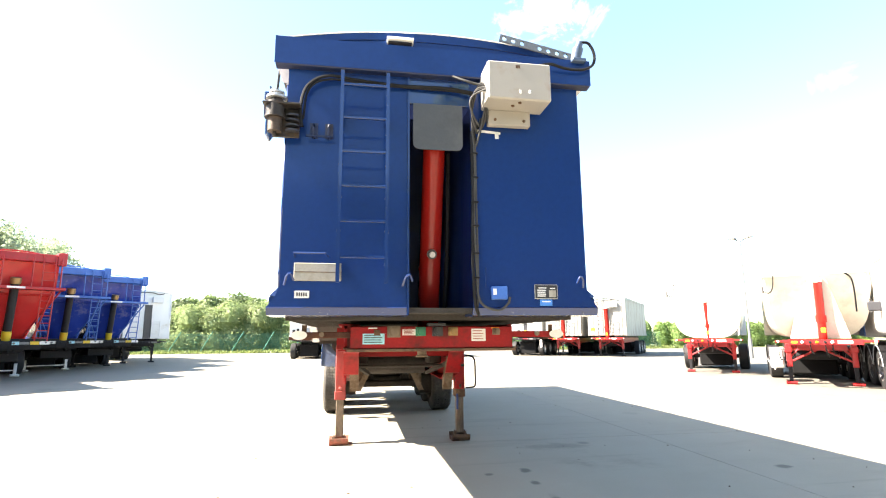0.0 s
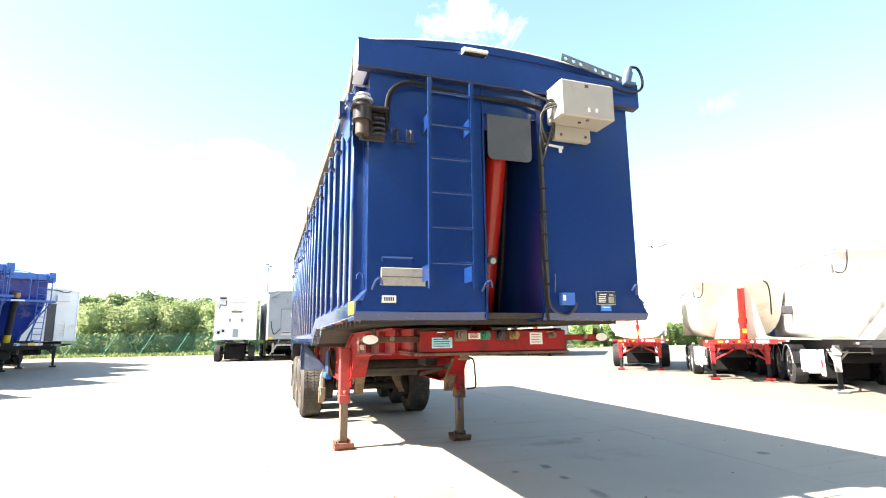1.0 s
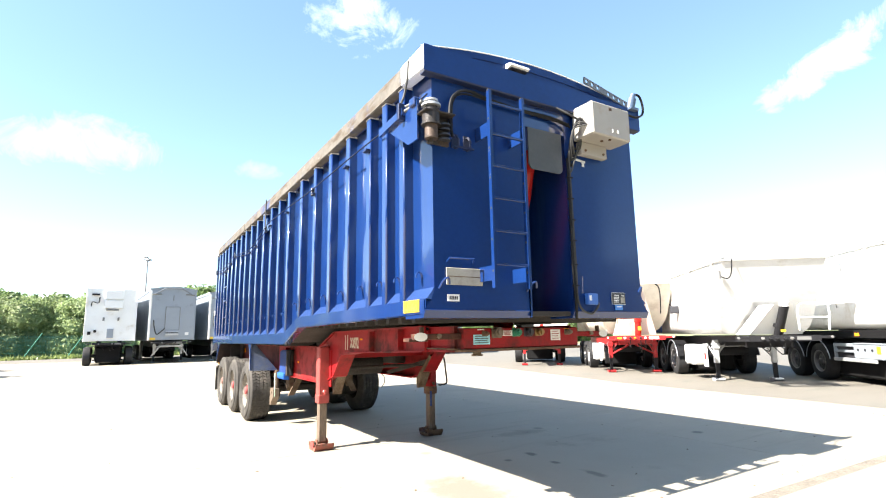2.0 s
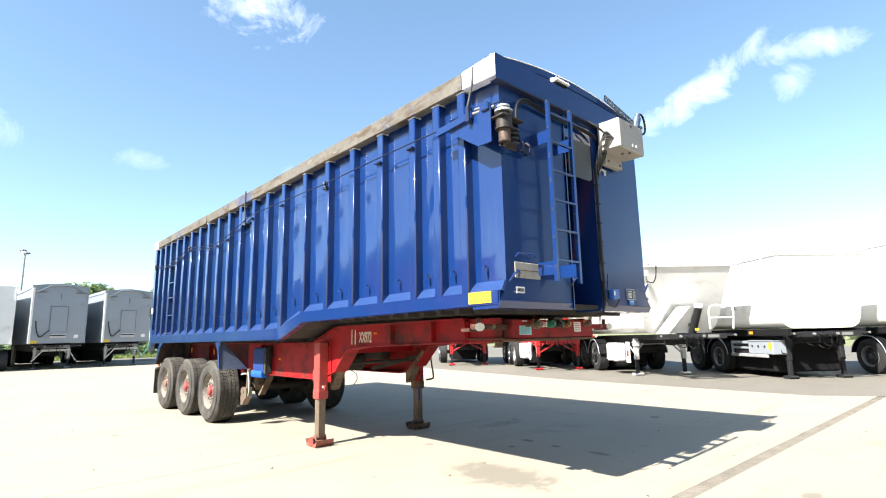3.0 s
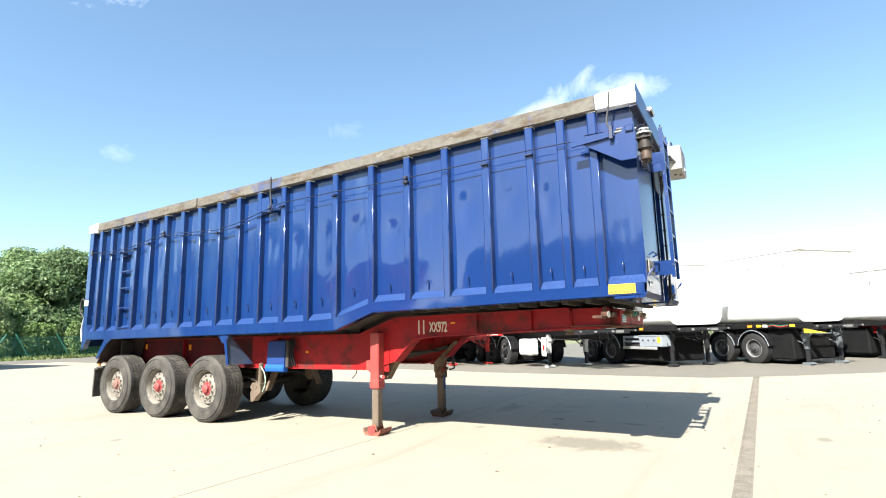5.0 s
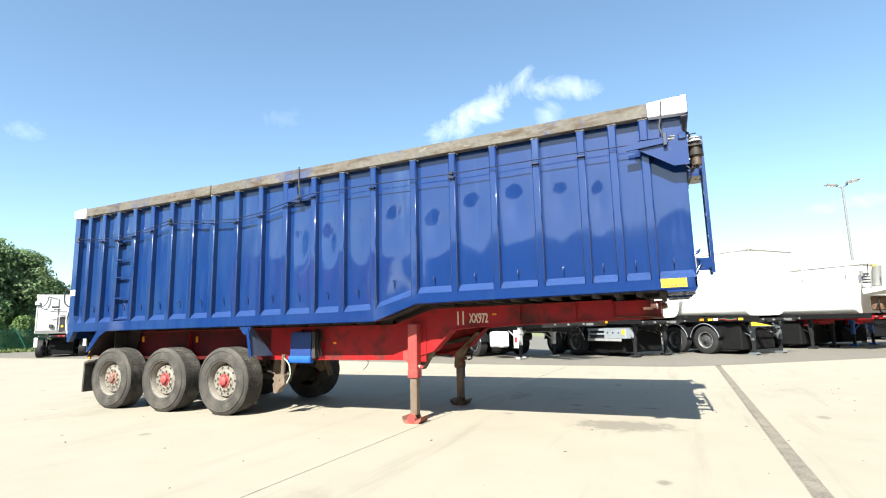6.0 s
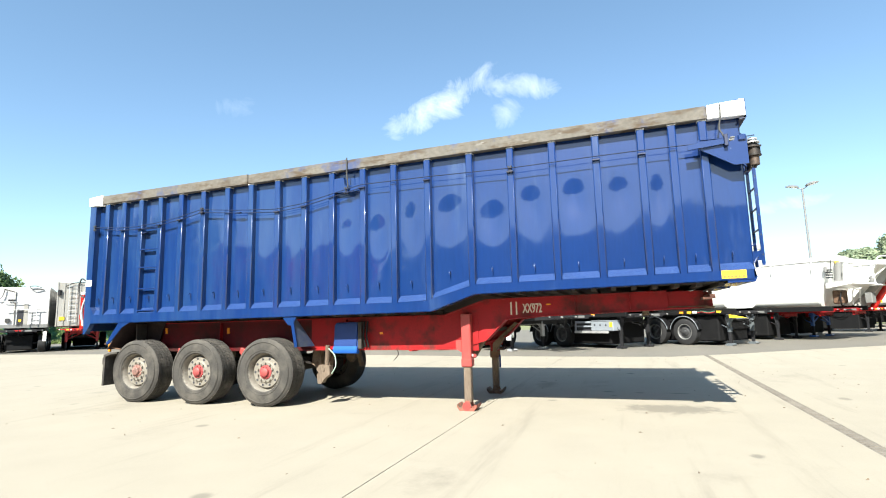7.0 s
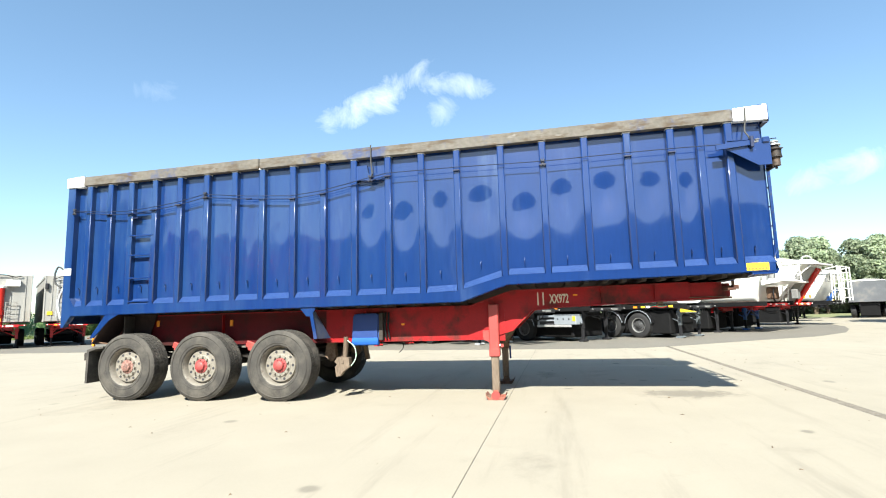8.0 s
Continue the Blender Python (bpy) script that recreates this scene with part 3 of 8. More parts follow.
while k < 9.1:
    tilted_box(bm, (0.03, 0.11, 0.006), pose(k, joint_y(3.62, k), -0.001, 0, 0, 28))
    k += 0.085
part("ridge", bm, SEALED, yard)

bm = B()
outline = [(11.4, 52), (11.2, 19), (9.7, 11), (9.3, 4.6), (10.4, 2.7), (12.0, 0.6), (14.2, -2.6), (16.8, -4.8), (19.8, -6.4), (23, -7.8), (26.6, -8.8), (34, -9.6), (44, -9.4), (44, 52)]
prism(bm, outline, "z", 0.0, 0.004)
tagged(link("road", bm, ASPHALT), "dusty grey worn surface under the parked trailers", "road", kind="structure")
# sheet over the slabs: dust, and shadow depth put into its colour
bm = B()
prism(bm, [(-46, 9.0), (-10.5, 11.0), (-7.6, 17.0), (-6.2, 24.0), (-6.6, 34.0), (-9.5, 44.2), (-46, 45.4)], "z", 0.0, 0.004)
tagged(link("road", bm, DUST_SHADE_GROUND), "dusty worn ground under the hopper trailers, darkened for their shadows", "road", kind="structure")
bm = B()
prism(bm, [(-46, 45.5), (11.4, 44.0), (11.4, 52), (-46, 52)], "z", 0.0, 0.004)
tagged(link("road", bm, ASPHALT), "dusty worn yard edge before the grass verge", "road", kind="structure")

# ---- the blue tipping trailer ----
# its own axes: x across from the middle, y back from the front wall, z up from the ground
trailer = empty("tipping_trailer", pose(0.71, 4.32, 0), "blue steel tipping trailer with red chassis standing on its landing legs", "trailer")
SKIN, POST, BAND = 1.185, 1.252, 1.277
TOP = 3.53
POSTS = [0.405, 0.745, 1.105, 1.65, 2.20, 2.76, 3.335, 3.96, 4.48, 4.98, 5.503, 5.99, 6.48, 6.99, 7.457, 7.95, 8.425, 8.88, 9.32, 9.72, 10.12]


def rail_bottom(y):
    return float(np.interp(y, [0.0, 3.31, 3.94, 10.5], [1.605, 1.565, 1.353, 1.325]))


def rail_top(y):
    return float(np.interp(y, [0.0, 3.31, 4.03, 10.5], [1.728, 1.705, 1.507, 1.487]))


def top_z(y):
    return TOP + 0.02 - 0.0085 * y


# side walls: one sheet a bay, each a little dished and dented
edges = [0.0] + POSTS + [10.42]
for side in (-1, 1):
    for i, (y0, y1) in enumerate(zip(edges, edges[1:])):
        a, b = y0 + (0.03 if i else 0.0), y1 - 0.03
        rows = []
        ny, nz = 12, 36
        dish, cz, cy = random.uniform(0.002, 0.006), random.uniform(0.48, 0.60), random.uniform(0.4, 0.6)
        amp = random.uniform(0.015, 0.024) if 0.7 < y0 < 5.2 else random.uniform(0.001, 0.004)
        for k in range(nz + 1):
            w = k / nz
            row = []
            for j in range(ny + 1):
                u = j / ny
                y = a + (b - a) * u
                z0, z1 = rail_top(y) - 0.02, top_z(y) + 0.01
                bulge = dish * math.sin(math.pi * u) * math.sin(math.pi * w)
                bulge -= amp * math.exp(-((u - cy) / 0.29) ** 2 - ((w - cz) / (0.105 if w > cz else 0.15)) ** 2)
                bulge += 0.004 * noise.noise((y * 1.6 + 7 * side, w * 5.0, i * 0.7)) * math.sin(math.pi * u)
                row.append((side * (SKIN - 0.022 + bulge), y, z0 + (z1 - z0) * w))
            rows.append(row if side < 0 else row[::-1])
        bm = grid_face(B(), [r[::-1] for r in rows])
        part("side_panel", bm, BLUE, trailer, smooth=True)
        # sloped foot plate of the bay
        bm = B()
        zt0, zt1 = rail_top(a), rail_top(b)
        lo0, lo1 = (side * (POST - 0.002), a, zt0 - 0.004), (side * (POST - 0.002), b, zt1 - 0.004)
        hi0, hi1 = (side * (SKIN - 0.018), a + 0.03, zt0 + 0.085), (side * (SKIN - 0.018), b - 0.03, zt1 + 0.085)
        bk0, bk1 = (side * (SKIN - 0.03), a, zt0 - 0.02), (side * (SKIN - 0.03), b, zt1 - 0.02)
        v = [bm.verts.new(p) for p in (lo0, lo1, hi1, hi0, bk0, bk1)]
        f = [bm.faces.new(q) for q in ((v[0], v[1], v[2], v[3]), (v[0], v[3], v[4]), (v[1], v[5], v[2]), (v[0], v[4], v[5], v[1]), (v[3], v[2], v[5], v[4]))]
        bmesh.ops.recalc_face_normals(bm, faces=f)
        part("foot_plate", bm, BLUE_SCUFF, trailer, "scuffed blue sloping plate")
        # rope hook
        ym, zm = (a + b) / 2 + 0.02, (zt0 + zt1) / 2 + (0.105 if y0 < 3.3 else 0.18)
        s = side
        bm = tube(B(), curve_pts([(s * (SKIN - 0.014), ym, zm), (s * (SKIN - 0.008), ym, zm + 0.085), (s * (SKIN + 0.014), ym, zm + 0.112), (s * (SKIN + 0.036), ym, zm + 0.096), (s * (SKIN + 0.042), ym, zm + 0.066)], 4), 0.0068, 6)
        part("rope_hook", bm, BLUE, trailer, smooth=True)

for side in (-1, 1):
    for y in POSTS:
        bm = B()
        w = 0.048
        z0, z1 = rail_top(y) - 0.01, top_z(y) + 0.01
        # a pressed channel with sloping cheeks
        arcs = [0.0, 0.5, 1.0, math.pi / 2]
        low_edge = [(side * (POST - 0.014 + 0.014 * math.sin(a)), y - w + 0.014 - 0.014 * math.cos(a)) for a in arcs]
        prism(bm, [(side * (SKIN - 0.03), y - w)] + low_edge + [(x, 2 * y - v) for x, v in low_edge[::-1]] + [(side * (SKIN - 0.03), y + w)], "z", z0, z1 - 0.02)
        post = part("side_post", bm, BLUE, trailer)
        for f in post.data.polygons:
            f.use_smooth = abs(f.normal.z) < 0.5 and f.area < 0.05
        bm = B()
        prism(bm, [(side * (SKIN - 0.03), y - w - 0.001), (side * (POST + 0.001), y - w - 0.001), (side * (POST + 0.001), y + w + 0.001), (side * (SKIN - 0.03), y + w + 0.001)], "z", z1 - 0.02, z1)
        part("post_cap", bm, WHITE_PLATE if side < 0 else BLUE, trailer, "post head rubbed bare" if side < 0 else "")
    # rear corner post with its drop corner
    bm = B()
    prism(bm, [(10.36, rail_bottom(10.3)), (10.30, rail_top(10.3)), (10.39, 1.62), (10.39, top_z(10.4)), (10.53, top_z(10.5)), (10.53, 1.15), (10.49, 1.15)], "x", side * (SKIN - 0.02), side * (POST + 0.003))
    part("corner_post", bm, BLUE, trailer)
    # bottom rail with its step
    bm = B()
    ysr = [0.02, 3.31, 3.94, 10.36]
    ytr = [10.36, 4.03, 3.31, 0.02]
    prism(bm, [(y, rail_bottom(y)) for y in ysr] + [(y, rail_top(y)) for y in ytr], "x", side * (SKIN - 0.03), side * (POST + 0.006))
    bmesh.ops.bevel(bm, geom=list(bm.edges), offset=0.010, segments=2, affect="EDGES")
    part("bottom_rail", bm, BLUE, trailer, smooth=True)
    # worn band along the top, in three lengths
    for y0, y1 in ((0.35, 5.215), (5.225, 7.025), (7.04, 10.21)):
        bm = B()
        prism(bm, [(y0, top_z(y0)), (y1, top_z(y1)), (y1, top_z(y1) + 0.155), (y0, top_z(y0) + 0.165)], "x", side * (SKIN + 0.0), side * BAND)
        bmesh.ops.bevel(bm, geom=list(bm.edges), offset=0.008, segments=2, affect="EDGES")
        part("top_band", bm, TOP_BAND, trailer, "worn tan top band with flakes of blue paint", smooth=True)
    for y0, y1, h in ((-0.059, 0.345, 0.185), (10.215, 10.55, 0.17)):
        bm = B()
        prism(bm, [(y0, top_z(y0) - 0.02), (y1, top_z(y1) - 0.005), (y1, top_z(y1) + h - 0.02), (y0, top_z(y0) + h)], "x", side * (SKIN + 0.0), side * (BAND + 0.006))
        bmesh.ops.bevel(bm, geom=list(bm.edges), offset=0.006, segments=2, affect="EDGES")
        part("end_capping", bm, WHITE_PLATE, trailer, "white capping at the end of the top band")

# patch plate with the rope bracket, over one bay
bm = B()
prism(bm, [(5.02, 3.17), (5.47, 3.185), (5.47, 3.40), (5.30, 3.405), (5.28, 3.28), (5.02, 3.26)], "x", -(SKIN + 0.005), -(POST - 0.012))
part("patch_plate", bm, BLUE, trailer)
bm = tube(B(), [(-1.285, 5.22, 3.69), (-1.288, 5.22, 3.45), (-1.285, 5.20, 3.25), (-1.27, 5.235, 3.19)], 0.011, 6)
part("strap", bm, CABLE_GREY, trailer)

# roof sheet over the hoops
rows = []
for y in np.linspace(-0.02, 10.5, 30):
    row = []
    for k in range(17):
        u = -1 + 2 * k / 16
        z = top_z(y) + 0.11 + 0.19 * (1 - abs(u) ** 2.6) * min(1.0, 0.72 + 0.28 * y) + 0.006 * math.cos(y * 5.5)
        row.append((u * 1.25, y, z))
    rows.append(row)
bm = grid_face(B(), rows)
bmesh.ops.solidify(bm, geom=bm.faces[:], thickness=0.006)
TARP = surface("roof_sheet", (0.035, 0.05, 0.12), 0.6, vary=0.15, scale=4, bump=0.1)
part("roof_sheet", bm, TARP, trailer, "dark blue sheet drawn over the body", smooth=True)
# front wall: two panels beside a deep slot for the ram
RX0, RX1 = -0.245, 0.252


def front_panel(x0, x1):
    rows = []
    cx, cz, amp = random.uniform(0.35, 0.65), random.uniform(0.3, 0.6), 0.006
    for k in range(27):
        w = k / 26
        z = 1.64 + (3.56 - 1.64) * w
        row = []
        for j in range(13):
            u = j / 12
            half_lo = np.interp(z, [1.64, 1.755], [0.085, 0.0])
            xx0 = x0 - (half_lo if x0 < -1 else 0)
            xx1 = x1 + (half_lo if x1 > 1 else 0)
            d = 0.003 * math.sin(math.pi * u) * math.sin(math.pi * w) - 0.4 * amp * math.exp(-((u - cx) / 0.3) ** 2 - ((w - cz) / 0.18) ** 2) + 0.0022 * noise.noise((u * 2 + x0 * 5, w * 3, 3.3))
            row.append((xx0 + (xx1 - xx0) * u, -d * math.sin(math.pi * u), z))
        rows.append(row)
    return grid_face(B(), rows)


for x0, x1 in ((-SKIN, RX0), (RX1, SKIN)):
    part("front_panel", front_panel(x0, x1), BLUE_SHEET, trailer, smooth=True)
    bm = B()
    e0, e1 = x0 - (0.085 if x0 < -1 else 0), x1 + (0.085 if x1 > 1 else 0)
    prism(bm, [(0.0, 1.642), (-0.008, 1.638), (0.02, 1.582), (0.30, 1.578), (0.30, 1.60), (0.03, 1.606)], "x", e0, e1)
    part("front_lip", bm, BLUE_WORN, trailer, "scuffed lower lip of the front wall")
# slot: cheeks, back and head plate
# left cheek and back take a darker blue than the front wall
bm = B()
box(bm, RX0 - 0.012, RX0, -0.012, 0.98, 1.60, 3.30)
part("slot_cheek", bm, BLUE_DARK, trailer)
bm = B()
rows = []
for z in (1.60, 3.30):
    rows.append([(RX1 + 0.012 - 0.13 * (1 - math.cos(t)), 0.0 + 0.97 * math.sin(t), z) for t in np.linspace(0, math.pi / 2, 10)])
grid_face(bm, rows)
part("slot_cheek", bm, BLUE, trailer, smooth=True)
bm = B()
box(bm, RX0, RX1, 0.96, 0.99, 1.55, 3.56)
part("slot_back", bm, BLUE_DARK, trailer, "dark blue back of the ram slot")
bm = B()
box(bm, RX0, RX1, 0.0, 0.03, 3.27, 3.56, 0.004)
part("slot_head", bm, BLUE, trailer)
bm = B()
box(bm, RX0 - 0.012, RX0 + 0.004, -0.014, 0.0, 1.585, 3.50)
part("slot_edge", bm, BLUE_WORN, trailer, "rubbed bright edge of the ram slot")
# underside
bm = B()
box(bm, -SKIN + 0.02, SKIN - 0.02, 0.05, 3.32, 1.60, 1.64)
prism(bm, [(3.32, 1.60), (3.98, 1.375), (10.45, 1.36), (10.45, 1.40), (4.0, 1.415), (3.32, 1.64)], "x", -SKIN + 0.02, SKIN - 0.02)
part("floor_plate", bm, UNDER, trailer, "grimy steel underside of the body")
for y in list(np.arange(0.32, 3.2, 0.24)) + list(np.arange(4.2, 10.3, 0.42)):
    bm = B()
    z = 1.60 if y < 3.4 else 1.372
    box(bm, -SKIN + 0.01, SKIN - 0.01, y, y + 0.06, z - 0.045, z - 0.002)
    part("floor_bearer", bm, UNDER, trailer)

# head capping: a fascia band and the arched plate over it
bm = B()
prism(bm, [(-1.287, 3.505), (1.287, 3.505), (1.287, 3.728), (-1.287, 3.728)], "y", -0.064, -0.0605)
part("head_fascia", bm, BLUE_SHEET, trailer, smooth=True)
bm = B()
arc = [(x, 3.732 + 0.150 * (1 - (x / 1.282) ** 2)) for x in np.linspace(-1.282, 1.282, 25)]
prism(bm, arc + [(1.282, 3.66), (-1.282, 3.66)], "y", -0.012, 0.05)
part("head_arch", bm, BLUE_SHEET, trailer)
bm = B()
tube(bm, [(x, -0.012, z + 0.003) for x, z in arc], 0.006, 6)
part("arch_edging", bm, LABEL_WHITE, trailer, "pale hem along the arched head plate")
bm = B()
prism(bm, [(-0.0605, 3.505), (-0.056, 3.496), (0.01, 3.490), (0.01, 3.505)], "x", -1.28, 1.28)
part("fascia_lip", bm, BLUE_DARK, trailer)
# lamp hood on the arch
bm = B()
prism(bm, [(-0.01, 3.806), (-0.085, 3.790), (-0.095, 3.768), (-0.01, 3.748)], "x", -0.43, -0.22)
part("lamp_hood", bm, WHITE_PLATE, trailer, "small white lamp hood on the arched head plate")
bm = B()
box(bm, -0.42, -0.23, -0.085, -0.02, 3.7465, 3.7505)
part("lamp_glass", bm, LABEL_BLACK, trailer)

# front ladder
ladder = part("ladder", box(B(), -0.42, -0.40, -0.006, -0.001, 2.0, 2.01), BLUE, trailer)
for x in (-0.765, -0.425):
    bm = B()
    prism(bm, [(x - 0.013, -0.215), (x + 0.013, -0.215), (x + 0.013, -0.180), (x - 0.013, -0.180)], "z", 1.80, 3.40)
    part("stile", bm, BLUE_WORN, ladder)
    for z in (3.02, 1.86):
        bm = B()
        box(bm, x - 0.006 if x < -0.6 else x - 0.006, x + 0.006, -0.19, -0.002, z, z + 0.115)
        part("bracket", bm, BLUE_WORN, ladder)
    for z in np.arange(1.9, 3.4, 0.245):
        bm = rod(B(), (x - 0.0145, -0.198, z + 0.03), (x + 0.0145, -0.198, z + 0.03), 0.010, 8)
        part("bolt_hole", bm, LABEL_BLACK, ladder)
for i in range(6):
    z = 1.985 + i * 0.262
    bm = B()
    box(bm, -0.755, -0.435, -0.211, -0.186, z - 0.009, z + 0.009, 0.003)
    part("rung", bm, BLUE_WORN, ladder)

# dark flap over the head of the ram, and the ram itself
bm = B()
prof = [(-0.215, 3.262), (0.183, 3.262), (0.183, 2.93)] + [(0.183 - 0.05 * (1 - math.cos(t)), 2.93 - 0.05 * math.sin(t)) for t in np.linspace(0.2, math.pi / 2, 5)] + \
       [(-0.215 + 0.05 * (1 - math.cos(t)), 2.93 - 0.05 * math.sin(t)) for t in np.linspace(math.pi / 2, 0.2, 5)] + [(-0.215, 2.93)]
prism(bm, prof, "y", -0.028, -0.016)
part("ram_flap", bm, FLAP, trailer, "dark grey rubber flap over the ram head")
ram = part("ram", rod(B(), (-0.005, 0.70, 1.50), (-0.005, 0.23, 3.15), 0.094, 28), RAM_RED, trailer, "red painted hydraulic ram", smooth=True)
bm = rod(B(), (-0.005, 0.44, 2.12), (-0.005, 0.405, 2.11), 0.042, 18)
part("ram_boss", bm, LABEL_BLACK, ram, smooth=True)
bm = rod(B(), (-0.005, 0.407, 2.11), (-0.005, 0.39, 2.105), 0.026, 14)
part("ram_plug", bm, GALV, ram, "bright steel plug")
bm = rod(B(), (-0.005, 0.558, 2.0), (-0.005, 0.552, 2.02), 0.100, 28)
part("ram_ring", bm, RAM_RED, ram, smooth=True)
bm = tube(B(), curve_pts([(0.13, 0.62, 1.60), (0.14, 0.50, 2.2), (0.13, 0.36, 3.0)]), 0.018, 8)
part("hydraulic_hose", bm, CABLE, trailer, smooth=True)

# switch box on the head of the front wall
bm = B()
box(bm, 0.335, 0.845, -0.285, -0.03, 3.225, 3.54, 0.012)
cbox = part("control_box", bm, BOX_CREAM, trailer, "weathered cream steel control box")
bm = B()
box(bm, 0.385, 0.735, -0.08, -0.015, 3.10, 3.225, 0.006)
part("box_bracket", bm, BOX_CREAM, cbox)
for x in (0.44, 0.68):
    part("bolt", rod(B(), (x, -0.078, 3.14), (x, -0.09, 3.14), 0.012, 8), RUST, cbox)
for x, y in ((0.56, -0.18), (0.60, -0.24)):
    part("gland", rod(B(), (x, y, 3.227), (x, y, 3.215), 0.014, 8), RUST, cbox)
bm = B()
box(bm, 0.56, 0.595, -0.288, -0.284, 3.485, 3.51)
part("catch", bm, RUST, cbox)
for dx, z in ((0.585, 3.245), (0.66, 3.25)):
    bm = B()
    box(bm, dx, dx + 0.016, -0.289, -0.285, z + 0.03, z + 0.06)
    part("scuff", bm, LABEL_WHITE, cbox)

# cables
def cable(name, pts, r, mat=CABLE, owner=trailer):
    return part(name, tube(B(), curve_pts(pts, 7), r, 7), mat, owner, smooth=True)


cable("cable", [(-1.06, -0.10, 2.98), (-1.075, -0.09, 3.15), (-1.03, -0.07, 3.33), (-0.88, -0.05, 3.43), (-0.62, -0.035, 3.415), (-0.3, -0.03, 3.40), (0.05, -0.03, 3.405), (0.27, -0.05, 3.37)], 0.013)
cable("cable", [(-1.055, -0.085, 3.05), (-1.02, -0.06, 3.31), (-0.86, -0.045, 3.405), (-0.5, -0.03, 3.39), (0.1, -0.03, 3.385), (0.29, -0.05, 3.35)], 0.009)
for i in range(5):
    w = 0.012 * i
    cable("cable", [(0.35, -0.18 - w, 3.38 - w), (0.30 - w, -0.14, 3.40 - w * 2), (0.255 - w * 0.6, -0.08 - w, 3.22), (0.26 + w, -0.04 - w * 0.5, 3.04 + w), (0.285 + w, -0.03, 2.92 + w * 5), (0.33 + w, -0.07, 3.10 + w), (0.36, -0.12, 3.27)], 0.008, CABLE if i % 2 else CABLE_GREY)
cable("cable", [(0.27, -0.03, 3.10), (0.275, -0.025, 2.7), (0.265, -0.025, 2.3), (0.28, -0.025, 1.95), (0.285, -0.025, 1.75), (0.33, -0.03, 1.655), (0.45, -0.02, 1.62), (0.52, -0.03, 1.67), (0.535, -0.04, 1.72)], 0.010, CABLE_GREY)
cable("cable", [(0.255, -0.025, 3.05), (0.258, -0.025, 2.5), (0.25, -0.025, 2.05), (0.262, -0.025, 1.7), (0.30, 0.02, 1.58)], 0.013)
cable("cable", [(0.285, -0.02, 3.0), (0.288, -0.02, 2.4), (0.292, -0.02, 1.9), (0.29, 0.01, 1.6)], 0.008, CABLE_GREY)
for z in (2.86, 2.66, 2.46, 2.27, 2.05, 1.86):
    bm = B()
    box(bm, 0.243, 0.302, -0.040, -0.002, z, z + 0.012, 0.003)
    part("cable_clip", bm, CABLE, trailer)
cable("cable", [(0.10, -0.075, 3.49), (0.19, -0.13, 3.43), (0.30, -0.14, 3.40), (0.37, -0.18, 3.39)], 0.010, CABLE_GREY)
# arm with lightening holes and the roof motor at the far corner
ARM_STEEL = surface("dull_arm_steel", (0.15, 0.16, 0.17), 0.5, metal=0.4, vary=0.2, scale=9)
bm = B()
cell, half, n = 0.078, 0.033, 9
for k in range(n):
    u0 = -cell * n / 2 + cell * k
    r = 0.021 if k not in (3, 8) else 0.0
    ring = [(u0 + cell / 2 + 0.5 * cell * sx, half * sz) for sx, sz in ((-1, -1), (0, -1), (1, -1), (1, 0), (1, 1), (0, 1), (-1, 1), (-1, 0))]
    hole = [(u0 + cell / 2 + r * math.cos(a), r * math.sin(a)) for a in (math.radians(225 + 45 * q) for q in range(8))]
    for y, flip in ((-0.006, False), (0.006, True)):
        a = [bm.verts.new((x, y, z)) for x, z in ring]
        if not r:
            bm.faces.new(a[::-1] if flip else a)
            continue
        b = [bm.verts.new((x, y, z)) for x, z in hole]
        for q in range(8):
            f = (a[q], a[(q + 1) % 8], b[(q + 1) % 8], b[q])
            bm.faces.new(f[::-1] if flip else f)
    if r:
        a, b = ([bm.verts.new((x, y, z)) for x, z in hole] for y in (-0.006, 0.006))
        for q in range(8):
            bm.faces.new((b[q], b[(q + 1) % 8], a[(q + 1) % 8], a[q]))
L = cell * n / 2
for z in (-half, half):
    v = [bm.verts.new(p) for p in ((-L, -0.006, z), (L, -0.006, z), (L, 0.006, z), (-L, 0.006, z))]
    bm.faces.new(v)
bmesh.ops.transform(bm, matrix=pose(0.85, -0.055, 3.81, 0, 11.5, 0), verts=bm.verts[:])
part("drive_arm", bm, ARM_STEEL, trailer, "dull steel arm pierced with round holes")
bm = rod(B(), (1.16, -0.06, 3.72), (1.185, -0.075, 3.83), 0.045, 16)
rod(bm, (1.185, -0.075, 3.83), (1.20, -0.08, 3.88), 0.03, 12)
box(bm, 1.12, 1.24, -0.11, -0.03, 3.70, 3.73, 0.005)
part("roof_motor", bm, surface("blue_grey_motor", (0.055, 0.085, 0.14), 0.45, vary=0.2, scale=12), trailer, "small blue-grey sheet drive motor", smooth=True)
cable("cable", [(1.20, -0.09, 3.88), (1.27, -0.10, 3.87), (1.315, -0.10, 3.78), (1.30, -0.10, 3.68), (1.20, -0.10, 3.625), (1.05, -0.10, 3.625), (0.90, -0.14, 3.63), (0.75, -0.2, 3.56)], 0.012)

# sheet winder on the corner: side bracket, motor, drum
SCREEN_DARK = surface("dark_brown_screen", (0.020, 0.013, 0.013), 0.7, vary=0.3, scale=3, bump=0.1, dirt=(0.045, 0.03, 0.026), dirt_at=0.6, dirt_scale=3, spec=0.2)
WINDER = surface("oily_dark_steel", (0.034, 0.030, 0.028), 0.5, metal=0.3, vary=0.3, scale=9, bump=0.2, dirt=(0.07, 0.046, 0.030), dirt_at=0.6, dirt_scale=9, spec=0.35)
